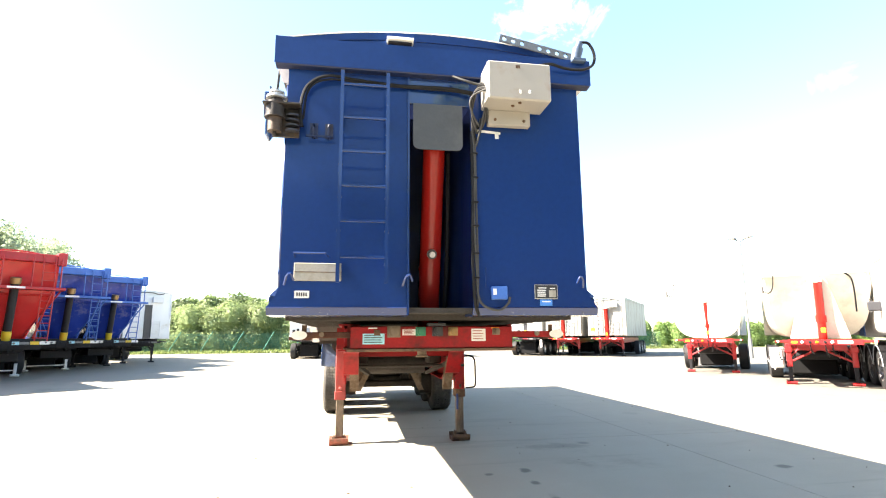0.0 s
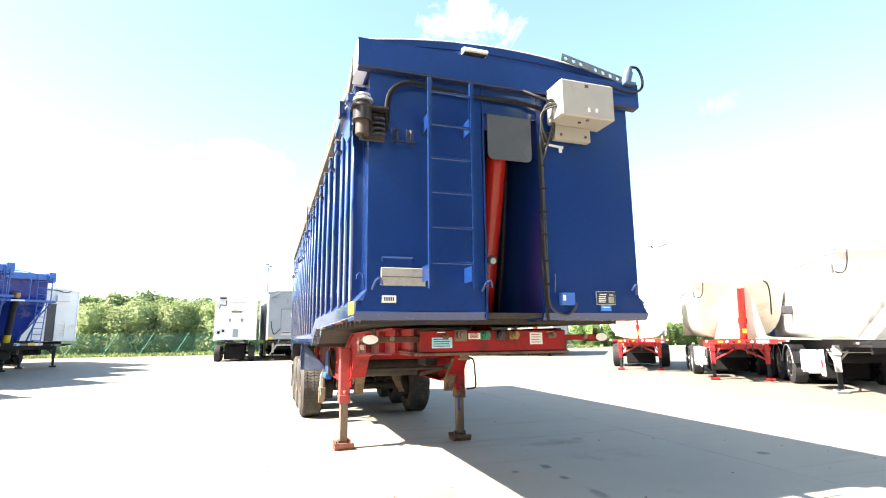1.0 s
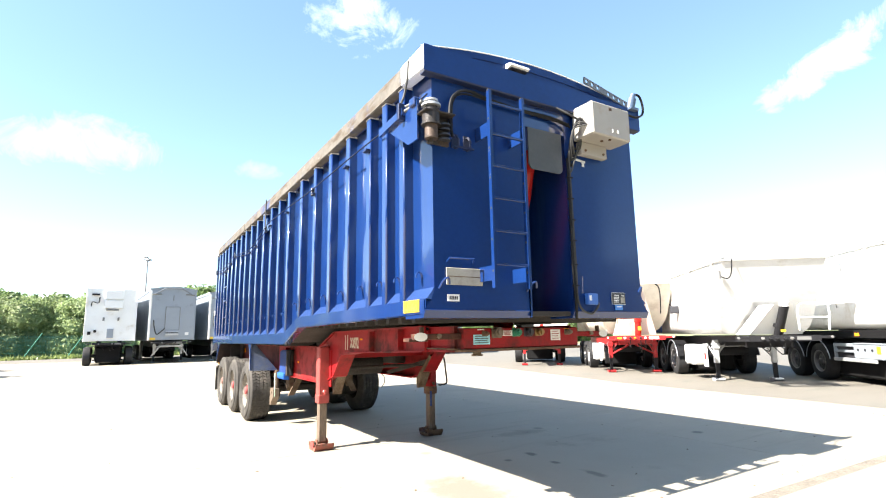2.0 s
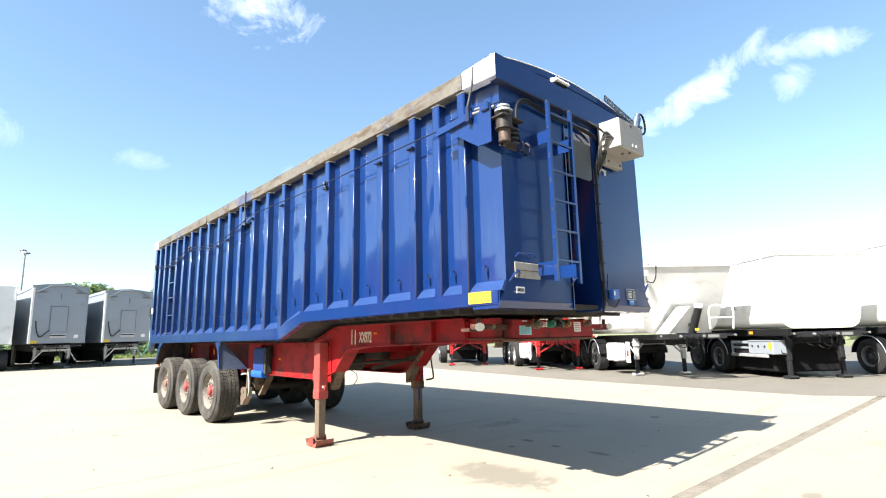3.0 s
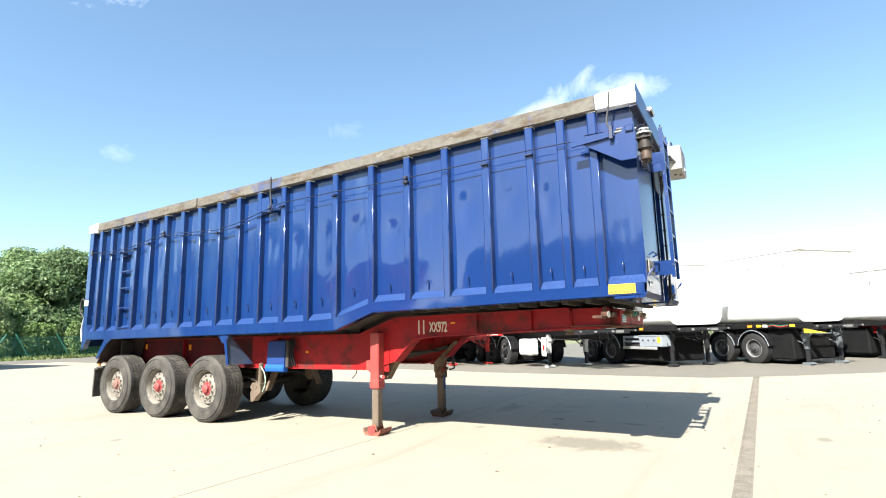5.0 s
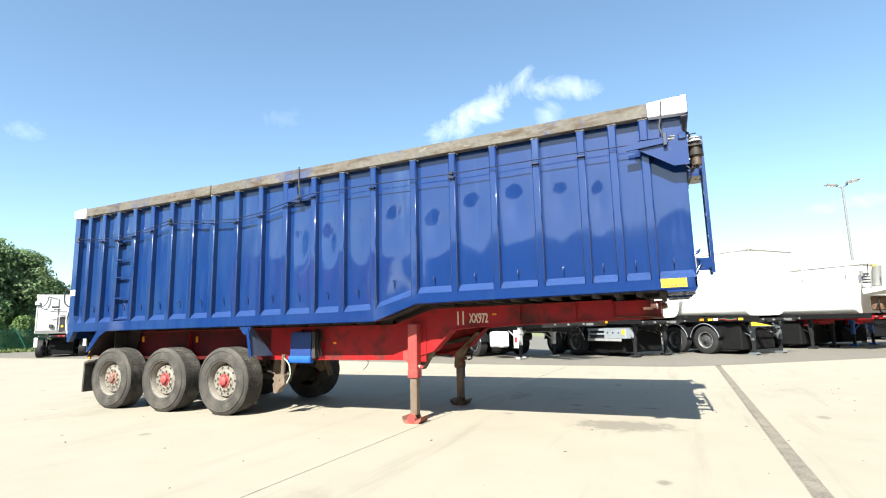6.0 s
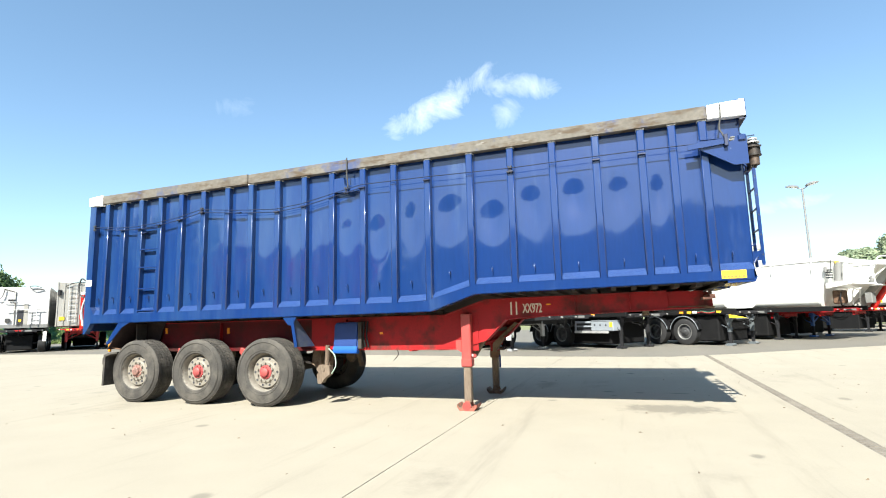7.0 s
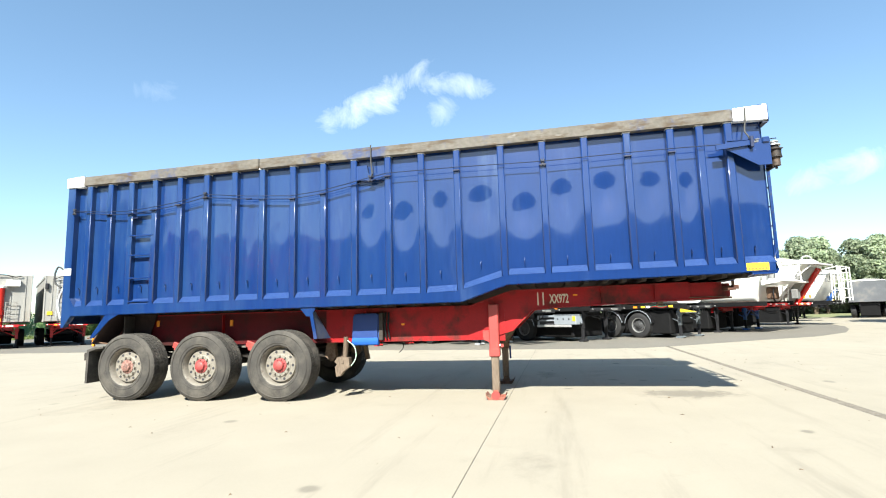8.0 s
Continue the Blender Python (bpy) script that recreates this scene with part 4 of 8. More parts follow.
WINDER_RUST = surface("oily_rusty_drum", (0.085, 0.058, 0.042), 0.55, metal=0.3, vary=0.3, scale=10, bump=0.2, dirt=(0.035, 0.028, 0.024), dirt_at=0.55, dirt_scale=9)
bm = B()
prism(bm, [(-0.03, 3.255), (0.485, 3.275), (0.475, 3.165), (0.12, 2.935), (-0.03, 2.935)], "x", -1.335, -1.323)
part("winder_bracket", bm, BLUE_WORN, trailer, "blue bracket plate with chipped paint")
bm = B()
box(bm, -1.335, -1.17, 0.02, 0.46, 3.26, 3.272)
part("bracket_flange", bm, BLUE_WORN, trailer)
bm = B()
box(bm, -1.34, -1.07, -0.17, -0.03, 3.125, 3.138, 0.003)
box(bm, -1.27, -1.08, -0.08, -0.055, 2.90, 3.12, 0.003)
arm = B()
prism(arm, [(0.16, 3.195), (0.60, 3.160), (0.60, 3.222), (0.16, 3.258)], "x", -1.368, -1.336)
part("winder_lever", arm, BLUE, trailer)
bm2 = rod(B(), (-1.345, 0.20, 3.232), (-1.29, -0.04, 3.250), 0.015, 10)
rod(bm2, (-1.345, 0.14, 3.262), (-1.30, 0.02, 3.272), 0.010, 8)
part("winder_rod", bm2, LAMP_GREY, trailer, "bright threaded rod of the winder", smooth=True)
part("clevis", box(B(), -1.358, -1.30, -0.02, 0.06, 3.215, 3.285, 0.008), BLUE_WORN, trailer)
winder = part("sheet_winder", bm, WINDER, trailer, "oily dark sheet winding motor")
for z, r, h in ((3.14, 0.07, 0.016), (3.16, 0.05, 0.022), (3.185, 0.075, 0.015), (3.203, 0.042, 0.022), (3.228, 0.055, 0.012)):
    part("pulley", rod(B(), (-1.25, -0.10, z), (-1.25, -0.10, z + h), r, 22), GALV if z > 3.17 else WINDER, winder, smooth=True)
part("motor", rod(B(), (-1.255, -0.105, 3.125), (-1.255, -0.105, 3.045), 0.068, 22), WINDER, winder, smooth=True)
part("motor", rod(B(), (-1.255, -0.105, 3.045), (-1.255, -0.105, 3.03), 0.075, 22), WINDER, winder, smooth=True)
part("motor", rod(B(), (-1.255, -0.105, 3.03), (-1.255, -0.105, 2.925), 0.05, 22), WINDER_RUST, winder, smooth=True)
part("motor", rod(B(), (-1.255, -0.105, 2.925), (-1.255, -0.105, 2.89), 0.015, 10), WINDER, winder)
for z in (2.935, 2.975, 3.015, 3.055):
    part("fin", rod(B(), (-1.13, -0.09, z), (-1.13, -0.09, z + 0.012), 0.05, 16), LABEL_BLACK, winder)
cable("strap", [(-1.285, 0.20, 3.70), (-1.292, 0.21, 3.55), (-1.31, 0.235, 3.40), (-1.35, 0.215, 3.31), (-1.37, 0.19, 3.22)], 0.010, CABLE_GREY)
part("clamp", box(B(), -1.392, -1.335, 0.17, 0.21, 3.16, 3.30, 0.004), BLUE_DARK, trailer)
# slack line along the side
ROPE = [(-0.12, 3.26), (0.47, 3.235), (1.105, 3.24), (1.65, 3.235), (2.76, 3.215), (3.96, 3.235), (4.98, 3.235), (5.235, 3.19), (5.99, 3.05), (6.48, 3.01), (7.2, 3.06), (7.95, 3.14), (8.425, 3.05), (8.88, 3.0), (9.32, 2.97), (9.72, 2.98), (10.37, 3.04)]
part("side_line", tube(B(), [(-1.295, y, z + 0.012) for y, z in ROPE], 0.0065, 6), ROPE_BLUE, trailer, "thin dark sheet line along the side")
bm = tube(B(), [(-1.272, y, z - (0.03 if 0.3 < y < 10 else 0)) for y, z in ROPE if y > 4.9], 0.006, 6)
part("side_line", bm, ROPE_BLUE, trailer)
for y, z in ROPE[1:-1]:
    bm = B()
    box(bm, -1.290, -1.245, y - 0.045, y + 0.045, z - 0.035, z - 0.018)
    part("line_rest", bm, BLUE_DARK, trailer)
for y, z in ((2.76, 3.215), (7.95, 3.14), (10.37, 3.04), (5.235, 3.19)):
    bm = B()
    tilted_box(bm, (0.03, 0.02, 0.11), pose(-1.275, y, z, 25, 0, 0), 0.004)
    tilted_box(bm, (0.03, 0.02, 0.11), pose(-1.275, y, z, -25, 0, 0), 0.004)
    part("line_clamp", bm, LABEL_BLACK, trailer)

# loading ladder in a rear bay of the side
for side in (-1,):
    for z in (1.53, 1.90, 2.265, 2.58, 2.945):
        bm = B()
        box(bm, side * (SKIN + 0.02), side * (POST + 0.006), 8.885, 9.315, z - 0.011, z + 0.011, 0.004)
        part("side_rung", bm, BLUE_WORN, trailer)
    bm = B()
    box(bm, -(POST + 0.006), -(SKIN), 9.16, 9.30, 2.86, 2.875)
    part("side_rung", bm, BLUE_DARK, trailer)

# front wall fittings
bm = B()
box(bm, -1.085, -0.745, -0.016, -0.006, 1.83, 1.963, 0.004)
plate = part("front_plate", bm, PLATE_GREY, trailer, "weathered pale plate on the front wall")
part("plate_seam", box(B(), -1.08, -0.75, -0.019, -0.015, 1.893, 1.898), RUST, plate)
part("plate_rail", tube(B(), [(-1.08, -0.02, 2.005), (-1.085, -0.06, 2.03), (-0.86, -0.065, 2.03), (-0.84, -0.02, 2.01)], 0.008, 6), BLUE_WORN, trailer)
bm = box(B(), -1.075, -0.97, -0.014, -0.006, 1.705, 1.758)
tag = part("small_label", bm, LABEL_WHITE, trailer, "small white label with unreadable marks")
for k in range(5):
    part("mark", box(B(), -1.06 + 0.016 * k, -1.05 + 0.016 * k, -0.0165, -0.0135, 1.718, 1.745), LABEL_BLACK, tag)
bm = box(B(), 0.75, 0.928, -0.016, -0.006, 1.712, 1.815)
vin = part("maker_plate", bm, LABEL_BLACK, trailer, "small black maker's plate with white lines")
part("plate_border", box(B(), 0.745, 0.933, -0.012, -0.004, 1.707, 1.82), ALU, vin)
for k, (xa, xb, z) in enumerate(((0.775, 0.84, 1.793), (0.765, 0.835, 1.775), (0.765, 0.83, 1.76), (0.765, 0.835, 1.745), (0.765, 0.83, 1.73), (0.87, 0.91, 1.79))):
    part("mark", box(B(), xa, xb, -0.018, -0.015, z - 0.004, z + 0.004), LABEL_WHITE, vin)
part("marked_field", box(B(), 0.86, 0.915, -0.018, -0.015, 1.722, 1.775), PLATE_GREY, vin)
bm = box(B(), 0.785, 0.885, -0.014, -0.006, 1.655, 1.703)
lab = part("blue_label", bm, LABEL_BLUE, trailer, "small blue label below the maker's plate")
part("mark", box(B(), 0.80, 0.87, -0.0165, -0.0135, 1.682, 1.69), LABEL_WHITE, lab)
bm = box(B(), 0.39, 0.515, -0.055, -0.004, 1.70, 1.80, 0.006)
jb = part("junction_box", bm, BLUE_BRIGHT, trailer, "small blue junction box")
part("mark", box(B(), 0.40, 0.425, -0.058, -0.054, 1.735, 1.78), LABEL_WHITE, jb)
part("aerial", rod(B(), (0.35, -0.02, 1.80), (0.348, -0.03, 1.95), 0.006, 6), BLUE_WORN, trailer)
for x0 in (-0.98, -0.865):
    bm = tube(B(), [(x0, -0.01, 2.93), (x0, -0.06, 2.93), (x0, -0.065, 2.99), (x0, -0.03, 3.03), (x0, -0.008, 3.03)], 0.010, 6)
    box(bm, x0 - 0.03, x0 + 0.03, -0.012, -0.002, 2.93, 3.05)
    part("coat_hook", bm, BLUE_DARK, trailer)
bm = box(B(), -1.03, -0.83, -0.07, -0.055, 2.92, 2.932)
part("hook_bar", bm, BLUE_DARK, trailer)
for x0, s in ((-1.15, 1), (1.15, -1), (-0.29, 1)):
    part("corner_hook", tube(B(), curve_pts([(x0, -0.01, 1.80), (x0 + 0.02 * s, -0.05, 1.86), (x0 + 0.05 * s, -0.07, 1.875), (x0 + 0.07 * s, -0.05, 1.83)], 4), 0.009, 6), BLUE_WORN, trailer, smooth=True)
bm = B()
tilted_box(bm, (0.20, 0.004, 0.02), pose(0.40, -0.012, 3.06, 0, 4, 0))
tilted_box(bm, (0.03, 0.004, 0.05), pose(0.47, -0.012, 3.03, 0, 0, 0))
part("flaked_paint", bm, LABEL_WHITE, trailer, "bare patch where paint has flaked")

# yellow maker's sticker on the rail
bm = box(B(), -1.263, -1.256, 0.10, 0.355, 1.628, 1.722)
stick = part("yellow_sticker", bm, YELLOW, trailer, "yellow maker's sticker with plain dark shapes")
for k in range(6):
    part("mark", box(B(), -1.2655, -1.262, 0.12 + 0.038 * k, 0.147 + 0.038 * k, 1.638, 1.662), INK, stick)
for k in range(4):
    part("mark", box(B(), -1.2645, -1.262, 0.13 + 0.056 * k, 0.135 + 0.056 * k, 1.675, 1.712), INK, stick)

# chassis
for side in (-1, 1):
    xo, xi = side * 0.755, side * 0.735
    web_top = [(0.92, 1.525), (3.30, 1.50), (3.9, 1.30), (10.1, 1.29)]
    web_low = [(10.1, 0.90), (9.6, 0.83), (3.72, 0.83), (3.30, 0.95), (3.02, 1.23), (2.7, 1.262), (0.92, 1.312)]
    bm = B()
    prism(bm, web_top[:3] + [(6.15, 1.296), (6.15, 0.83)] + web_low[2:], "x", xi, xo)
    beam = part("chassis_beam", bm, RED, trailer)
    # rear web: darker red carries painted shade behind the wheels, and grime
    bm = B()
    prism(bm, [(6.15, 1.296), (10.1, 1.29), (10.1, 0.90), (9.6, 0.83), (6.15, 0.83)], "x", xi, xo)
    part("rear_web", bm, RED_SHADED_GRIMY, beam, "dark red web, shade and road grime in its colour")
    # lower and upper flanges follow the web
    low = web_low[::-1]
    low = low[:-2] + [(6.15, 0.83)]
    part("rear_flange", box(B(), side * 0.59, side * 0.785, 6.152, 9.6, 0.816, 0.83), RED_SHADED_GRIMY, beam)
    bm = B()
    for (ya, za), (yb, zb) in zip(low, low[1:]):
        v = [bm.verts.new(p) for p in ((side * 0.59, ya, za), (side * 0.785, ya, za), (side * 0.785, yb, zb), (side * 0.59, yb, zb))]
        bm.faces.new(v)
    bmesh.ops.remove_doubles(bm, verts=bm.verts[:], dist=0.0005)
    bmesh.ops.recalc_face_normals(bm, faces=bm.faces[:])
    bmesh.ops.solidify(bm, geom=bm.faces[:], thickness=0.014)
    part("flange", bm, RED, beam)
    bm = B()
    for (ya, za), (yb, zb) in zip(web_top, web_top[1:]):
        v = [bm.verts.new(p) for p in ((side * 0.59, ya, za), (side * 0.785, ya, za), (side * 0.785, yb, zb), (side * 0.59, yb, zb))]
        bm.faces.new(v)
    bmesh.ops.remove_doubles(bm, verts=bm.verts[:], dist=0.0005)
    bmesh.ops.solidify(bm, geom=bm.faces[:], thickness=0.014)
    part("flange", bm, RED, beam)
    part("neck_plate", box(B(), side * 0.66, side * 0.70, 0.49, 0.93, 1.318, 1.525), RED, beam)
    part("neck_flange", box(B(), side * 0.58, side * 0.715, 0.49, 0.93, 1.302, 1.318), RED, beam)
    # rusty tongue of the knee, hanging below the beam beside the leg
    bm = B()
    prism(bm, [(3.10, 1.15), (3.34, 0.93), (3.50, 0.69), (3.54, 0.69), (3.54, 0.83), (3.16, 1.17)], "x", side * 0.585, side * 0.705)
    part("knee_tongue", bm, DUSTY_RUST, beam, "dusty brown tongue of the chassis knee")
    for y, z0, z1 in ((2.05, 1.29, 1.50), (1.35, 1.31, 1.515), (5.5, 0.85, 1.28), (7.9, 0.85, 1.28)):
        part("stiffener", box(B(), side * 0.755, side * 0.815, y, y + 0.012, z0, z1), RED, beam)
    for y, z in ((7.75, 1.10), (9.1, 1.12), (4.9, 1.05)):
        part("marker_light", box(B(), side * 0.756, side * 0.775, y, y + 0.05, z, z + 0.03 if y < 7 else z + 0.10, 0.004), AMBER, beam, "amber side marker")
    part("marker_light", box(B(), side * 0.756, side * 0.77, 2.38, 2.44, 1.405, 1.425, 0.003), AMBER, beam, "amber side marker")
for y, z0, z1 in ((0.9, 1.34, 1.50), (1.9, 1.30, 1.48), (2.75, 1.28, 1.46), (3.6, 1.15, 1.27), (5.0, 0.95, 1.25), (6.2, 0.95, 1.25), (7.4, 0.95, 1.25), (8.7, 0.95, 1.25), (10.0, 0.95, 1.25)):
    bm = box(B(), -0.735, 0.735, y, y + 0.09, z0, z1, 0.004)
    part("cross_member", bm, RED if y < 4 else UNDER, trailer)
bm = box(B(), -0.73, 0.73, 0.45, 1.75, 1.325, 1.335)
part("rubbing_plate", bm, RUST, trailer, "rusty coupling plate under the neck")
bm = lathe(B(), [(1.325, 0.0), (1.325, 0.10), (1.31, 0.10), (1.30, 0.045), (1.25, 0.045), (1.245, 0.06), (1.23, 0.06), (1.23, 0.0)], 18, "z")
bmesh.ops.transform(bm, matrix=Matrix.Translation((0, 1.15, 0)), verts=bm.verts[:])
part("coupling_pin", bm, STEEL_DIRTY, trailer)
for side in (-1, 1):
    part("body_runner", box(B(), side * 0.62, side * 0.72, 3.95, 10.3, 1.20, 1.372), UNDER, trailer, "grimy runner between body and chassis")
# front cross beam with couplings
bm = B()
prism(bm, [(0.40, 1.328), (0.385, 1.335), (0.385, 1.50), (0.40, 1.508), (0.50, 1.508), (0.50, 1.328)], "x", -0.672, 0.672)
fb = part("front_beam", bm, RED, trailer, "red front beam with air and electric couplings")
part("beam_lip", box(B(), -0.70, 0.70, 0.372, 0.55, 1.305, 1.328, 0.004), RUST, fb)
for x0, x1, z0, z1, mat, lab in ((-0.575, -0.40, 1.365, 1.45, LABEL_CYAN, "worn cyan notice"), (-0.255, -0.145, 1.435, 1.485, LABEL_WHITE, "white label with unreadable lines"), (0.32, 0.44, 1.385, 1.485, LABEL_WHITE, "white label with unreadable lines"), (-0.53, -0.46, 1.488, 1.498, LABEL_WHITE, ""), (0.49, 0.56, 1.485, 1.497, AMBER, "")):
    o = part("label_plate", box(B(), x0, x1, 0.380, 0.386, z0, z1), mat, fb, lab)
    if z1 - z0 > 0.04:
        for k in range(4):
            z = z0 + (z1 - z0) * (k + 0.7) / 4.6
            part("mark", box(B(), x0 + 0.012, x1 - 0.02 - 0.01 * (k % 2), 0.377, 0.381, z, z + 0.006), RED_FADED if mat is LABEL_WHITE else LABEL_BLACK, o)
for x, z, r, mat, lab in ((-0.325, 1.465, 0.043, STEEL_DIRTY, "grey electric socket"), (-0.105, 1.465, 0.034, GREEN_CAP, "green air coupling"), (0.035, 1.465, 0.036, LABEL_BLACK, "dark air coupling"), (0.165, 1.465, 0.032, BRASS, "brass air coupling"), (0.53, 1.462, 0.025, STEEL_DIRTY, ""), (-0.46, 1.458, 0.02, RUST, "")):
    bm = rod(B(), (x, 0.385, z), (x, 0.335, z), r, 16)
    rod(bm, (x, 0.335, z), (x, 0.315, z), r * 0.6, 12)
    box(bm, x - r * 1.25, x + r * 1.25, 0.375, 0.386, z - r * 1.1, z + r * 1.1, 0.003)
    part("coupling", bm, mat, fb, lab, smooth=True)
bm = box(B(), -0.05, 0.10, 0.36, 0.45, 1.508, 1.535, 0.006)
part("beam_bracket", bm, LABEL_BLACK, fb)
for side in (-1, 1):
    bm = box(B(), side * 0.672, side * 1.13, 0.42, 0.48, 1.415, 1.465, 0.005)
    wing = part("light_arm", bm, ARM_RUST if side < 0 else RED, trailer, "rusty outrigger arm")
    bm = lathe(B(), [(-0.02, 0.0), (-0.02, 0.028), (0.0, 0.042), (0.0, 0.0)], 20, "z")
    bmesh.ops.transform(bm, matrix=pose(side * 1.075, 0.412, 1.44, 90, 0, 0) @ Matrix.Diagonal((1.5, 0.85, 0.6, 1)), verts=bm.verts[:])
    part("front_lamp", bm, LABEL_WHITE, wing, "oval white front marker lamp", smooth=True)
    bm = rod(B(), (side * 0.90, 0.40, 1.445), (side * 0.90, 0.42, 1.445), 0.02, 10)
    part("bolt", bm, STEEL_DIRTY, wing)
    bm = box(B(), side * 0.98, side * 1.16, 0.46, 0.56, 1.40, 1.43, 0.004)
    part("arm_foot", bm, ARM_RUST, wing)
    part("lamp_stem", rod(B(), (side * 1.04, 0.46, 1.465), (side * 1.04, 0.46, 1.52), 0.02, 8), RUST, wing)

# lettering on the neck
def lettering(text, size, m, mat, parent):
    cu = bpy.data.curves.new("lettering", "FONT")
    cu.body, cu.size, cu.extrude = text, size, 0.0015
    cu.offset = 0.004
    ob = bpy.data.objects.new("lettering", cu)
    me = bpy.data.meshes.new_from_object(ob)
    bpy.data.objects.remove(ob)
    me.materials.clear()
    me.materials.append(mat)
    o = new("lettering", me)
    o.parent = parent
    o.matrix_basis = m
    return o


side_turn = Matrix(((0, 0, -1, 0), (-1, 0, 0, 0), (0, 1, 0, 0), (0, 0, 0, 1)))
lettering("11", 0.25, Matrix.Translation((-0.7575, 2.965, 1.29)) @ side_turn @ Matrix.Diagonal((0.60, 1, 1, 1)), LETTER, trailer)["label"] = "cream painted figures"
lettering("XX972", 0.175, Matrix.Translation((-0.7575, 2.765, 1.312)) @ side_turn @ Matrix.Diagonal((0.52, 1, 1, 1)), LETTER, trailer)["label"] = "cream painted letters and figures"

# landing legs
for side in (-1, 1):
    x = side * 0.83
    y = 3.56
    leg = part("landing_leg", box(B(), x - 0.07, x + 0.07, y - 0.07, y + 0.07, 0.60, 1.32, 0.012), RED_FADED if side < 0 else RED, trailer, "sun-faded red landing leg" if side < 0 else "rust-streaked red landing leg")
    part("inner_leg", box(B(), x - 0.052, x + 0.052, y - 0.052, y + 0.052, 0.10, 0.62, 0.008), STEEL_DIRTY, leg, "bare weathered steel inner leg")
    part("leg_collar", box(B(), x - 0.075, x + 0.075, y - 0.075, y + 0.075, 0.585, 0.70, 0.01), RUST if side > 0 else RED_FADED, leg)
    bm = B()
    prism(bm, [(y - 0.14, 0.055), (y - 0.10, 0.0), (y + 0.10, 0.0), (y + 0.14, 0.055), (y + 0.14, 0.09), (y + 0.105, 0.045), (y - 0.105, 0.045), (y - 0.14, 0.09)], "x", x - 0.125, x + 0.125)
    part("foot", bm, FOOT_RED if side < 0 else RUST, leg, "worn rocking foot plate")
    for dx in (-0.075, 0.063):
        bm = B()
        prism(bm, [(y - 0.06, 0.04), (y + 0.06, 0.04), (y + 0.03, 0.13), (y - 0.03, 0.13)], "x", x + dx, x + dx + 0.012)
        part("foot_lug", bm, FOOT_RED if side < 0 else RUST, leg)
    if side < 0:
        part("foot_cheek", rod(B(), (x - 0.128, y, 0.062), (x - 0.118, y, 0.062), 0.060, 18), RED_FADED, leg, "red round cheek of the foot")
    part("foot_pin", rod(B(), (x - 0.09, y, 0.09), (x + 0.09, y, 0.09), 0.018, 10), STEEL_DIRTY, leg)
    part("leg_plate", box(B(), side * 0.752, side * 0.768, y - 0.15, y + 0.15, 0.80, 1.27), RED, leg)
    # knee gusset
    bm = B()
    prism(bm, [(y + 0.07, 0.78), (y + 0.16, 0.83), (y + 0.16, 0.95), (y + 0.07, 0.95)], "x", x - 0.03, x + 0.03)
    part("gusset", bm, RED_FADED if side < 0 else RED, leg)
    part("leg_eye", rod(B(), (x - 0.01, y - 0.105, 0.735), (x + 0.01, y - 0.105, 0.735), 0.026, 10), RED_FADED if side < 0 else RUST, leg)
    part("leg_bolt", rod(B(), (x, y - 0.085, 0.74), (x, y - 0.07, 0.74), 0.018, 8), LABEL_WHITE if side < 0 else STEEL_DIRTY, leg)
bm = tube(B(), curve_pts([(0.90, 3.54, 1.14), (0.98, 3.53, 1.15), (1.05, 3.52, 1.10), (1.05, 3.47, 0.90), (1.04, 3.43, 0.76), (1.01, 3.42, 0.725), (0.93, 3.43, 0.715), (0.90, 3.44, 0.715)], 4), 0.013, 7)
part("winding_handle", bm, UNDER, trailer, "dark bent winding handle", smooth=True)
part("handle_tape", rod(B(), (0.785, 3.47, 0.63), (0.785, 3.47, 0.42), 0.016, 8), CANVAS, trailer, "blue sleeve on the handle")
part("shaft", rod(B(), (-0.78, 3.56, 1.02), (0.9, 3.50, 1.02), 0.022, 8), UNDER, trailer)
for side in (-1, 1):
    # diagonal struts behind the legs
    bm = B()
    tilted_box(bm, (0.05, 0.05, 0.95), look((side * 0.55, 3.75, 0.98), (side * 0.25, 5.0, 0.70)))
    part("strut", bm, UNDER, trailer)

# stowed canvas roll and bracketry on the beam
bm = B()
prism(bm, [(5.28, 0.835), (5.26, 1.22), (5.30, 1.24), (5.64, 1.24), (5.68, 1.22), (5.70, 0.83), (5.66, 0.80), (5.32, 0.80)], "x", -0.865, -0.765)
bmesh.ops.bevel(bm, geom=list(bm.edges), offset=0.02, segments=2, affect="EDGES")
roll = part("canvas_roll", bm, CANVAS, trailer, "bright blue canvas bundle strapped under the body", smooth=True)
# lower fold, its sunlit look comes from the brighter canvas colour
bm = B()
prism(bm, [(-0.885, 0.775), (-0.90, 0.80), (-0.90, 0.86), (-0.885, 0.885), (-0.862, 0.875), (-0.80, 0.79), (-0.80, 0.765)], "y", 5.275, 5.685)
bmesh.ops.bevel(bm, geom=list(bm.edges), offset=0.008, segments=2, affect="EDGES")
part("turned_fold", bm, CANVAS_SUNLIT, roll, "turned-up hem of the canvas, sunlight put into its colour", smooth=True)
part("carrier", box(B(), -0.87, -0.76, 5.21, 5.27, 0.84, 1.24, 0.006), UNDER, trailer)
for y in (5.12, 5.17, 5.22):
    part("hose", tube(B(), curve_pts([(-0.83, y, 1.25), (-0.85, y + 0.01, 1.05), (-0.81, y, 0.86)]), 0.014, 7), CABLE, trailer, smooth=True)
bm = rod(B(), (-0.88, 5.78, 0.90), (-0.88, 5.80, 0.55), 0.035, 12)
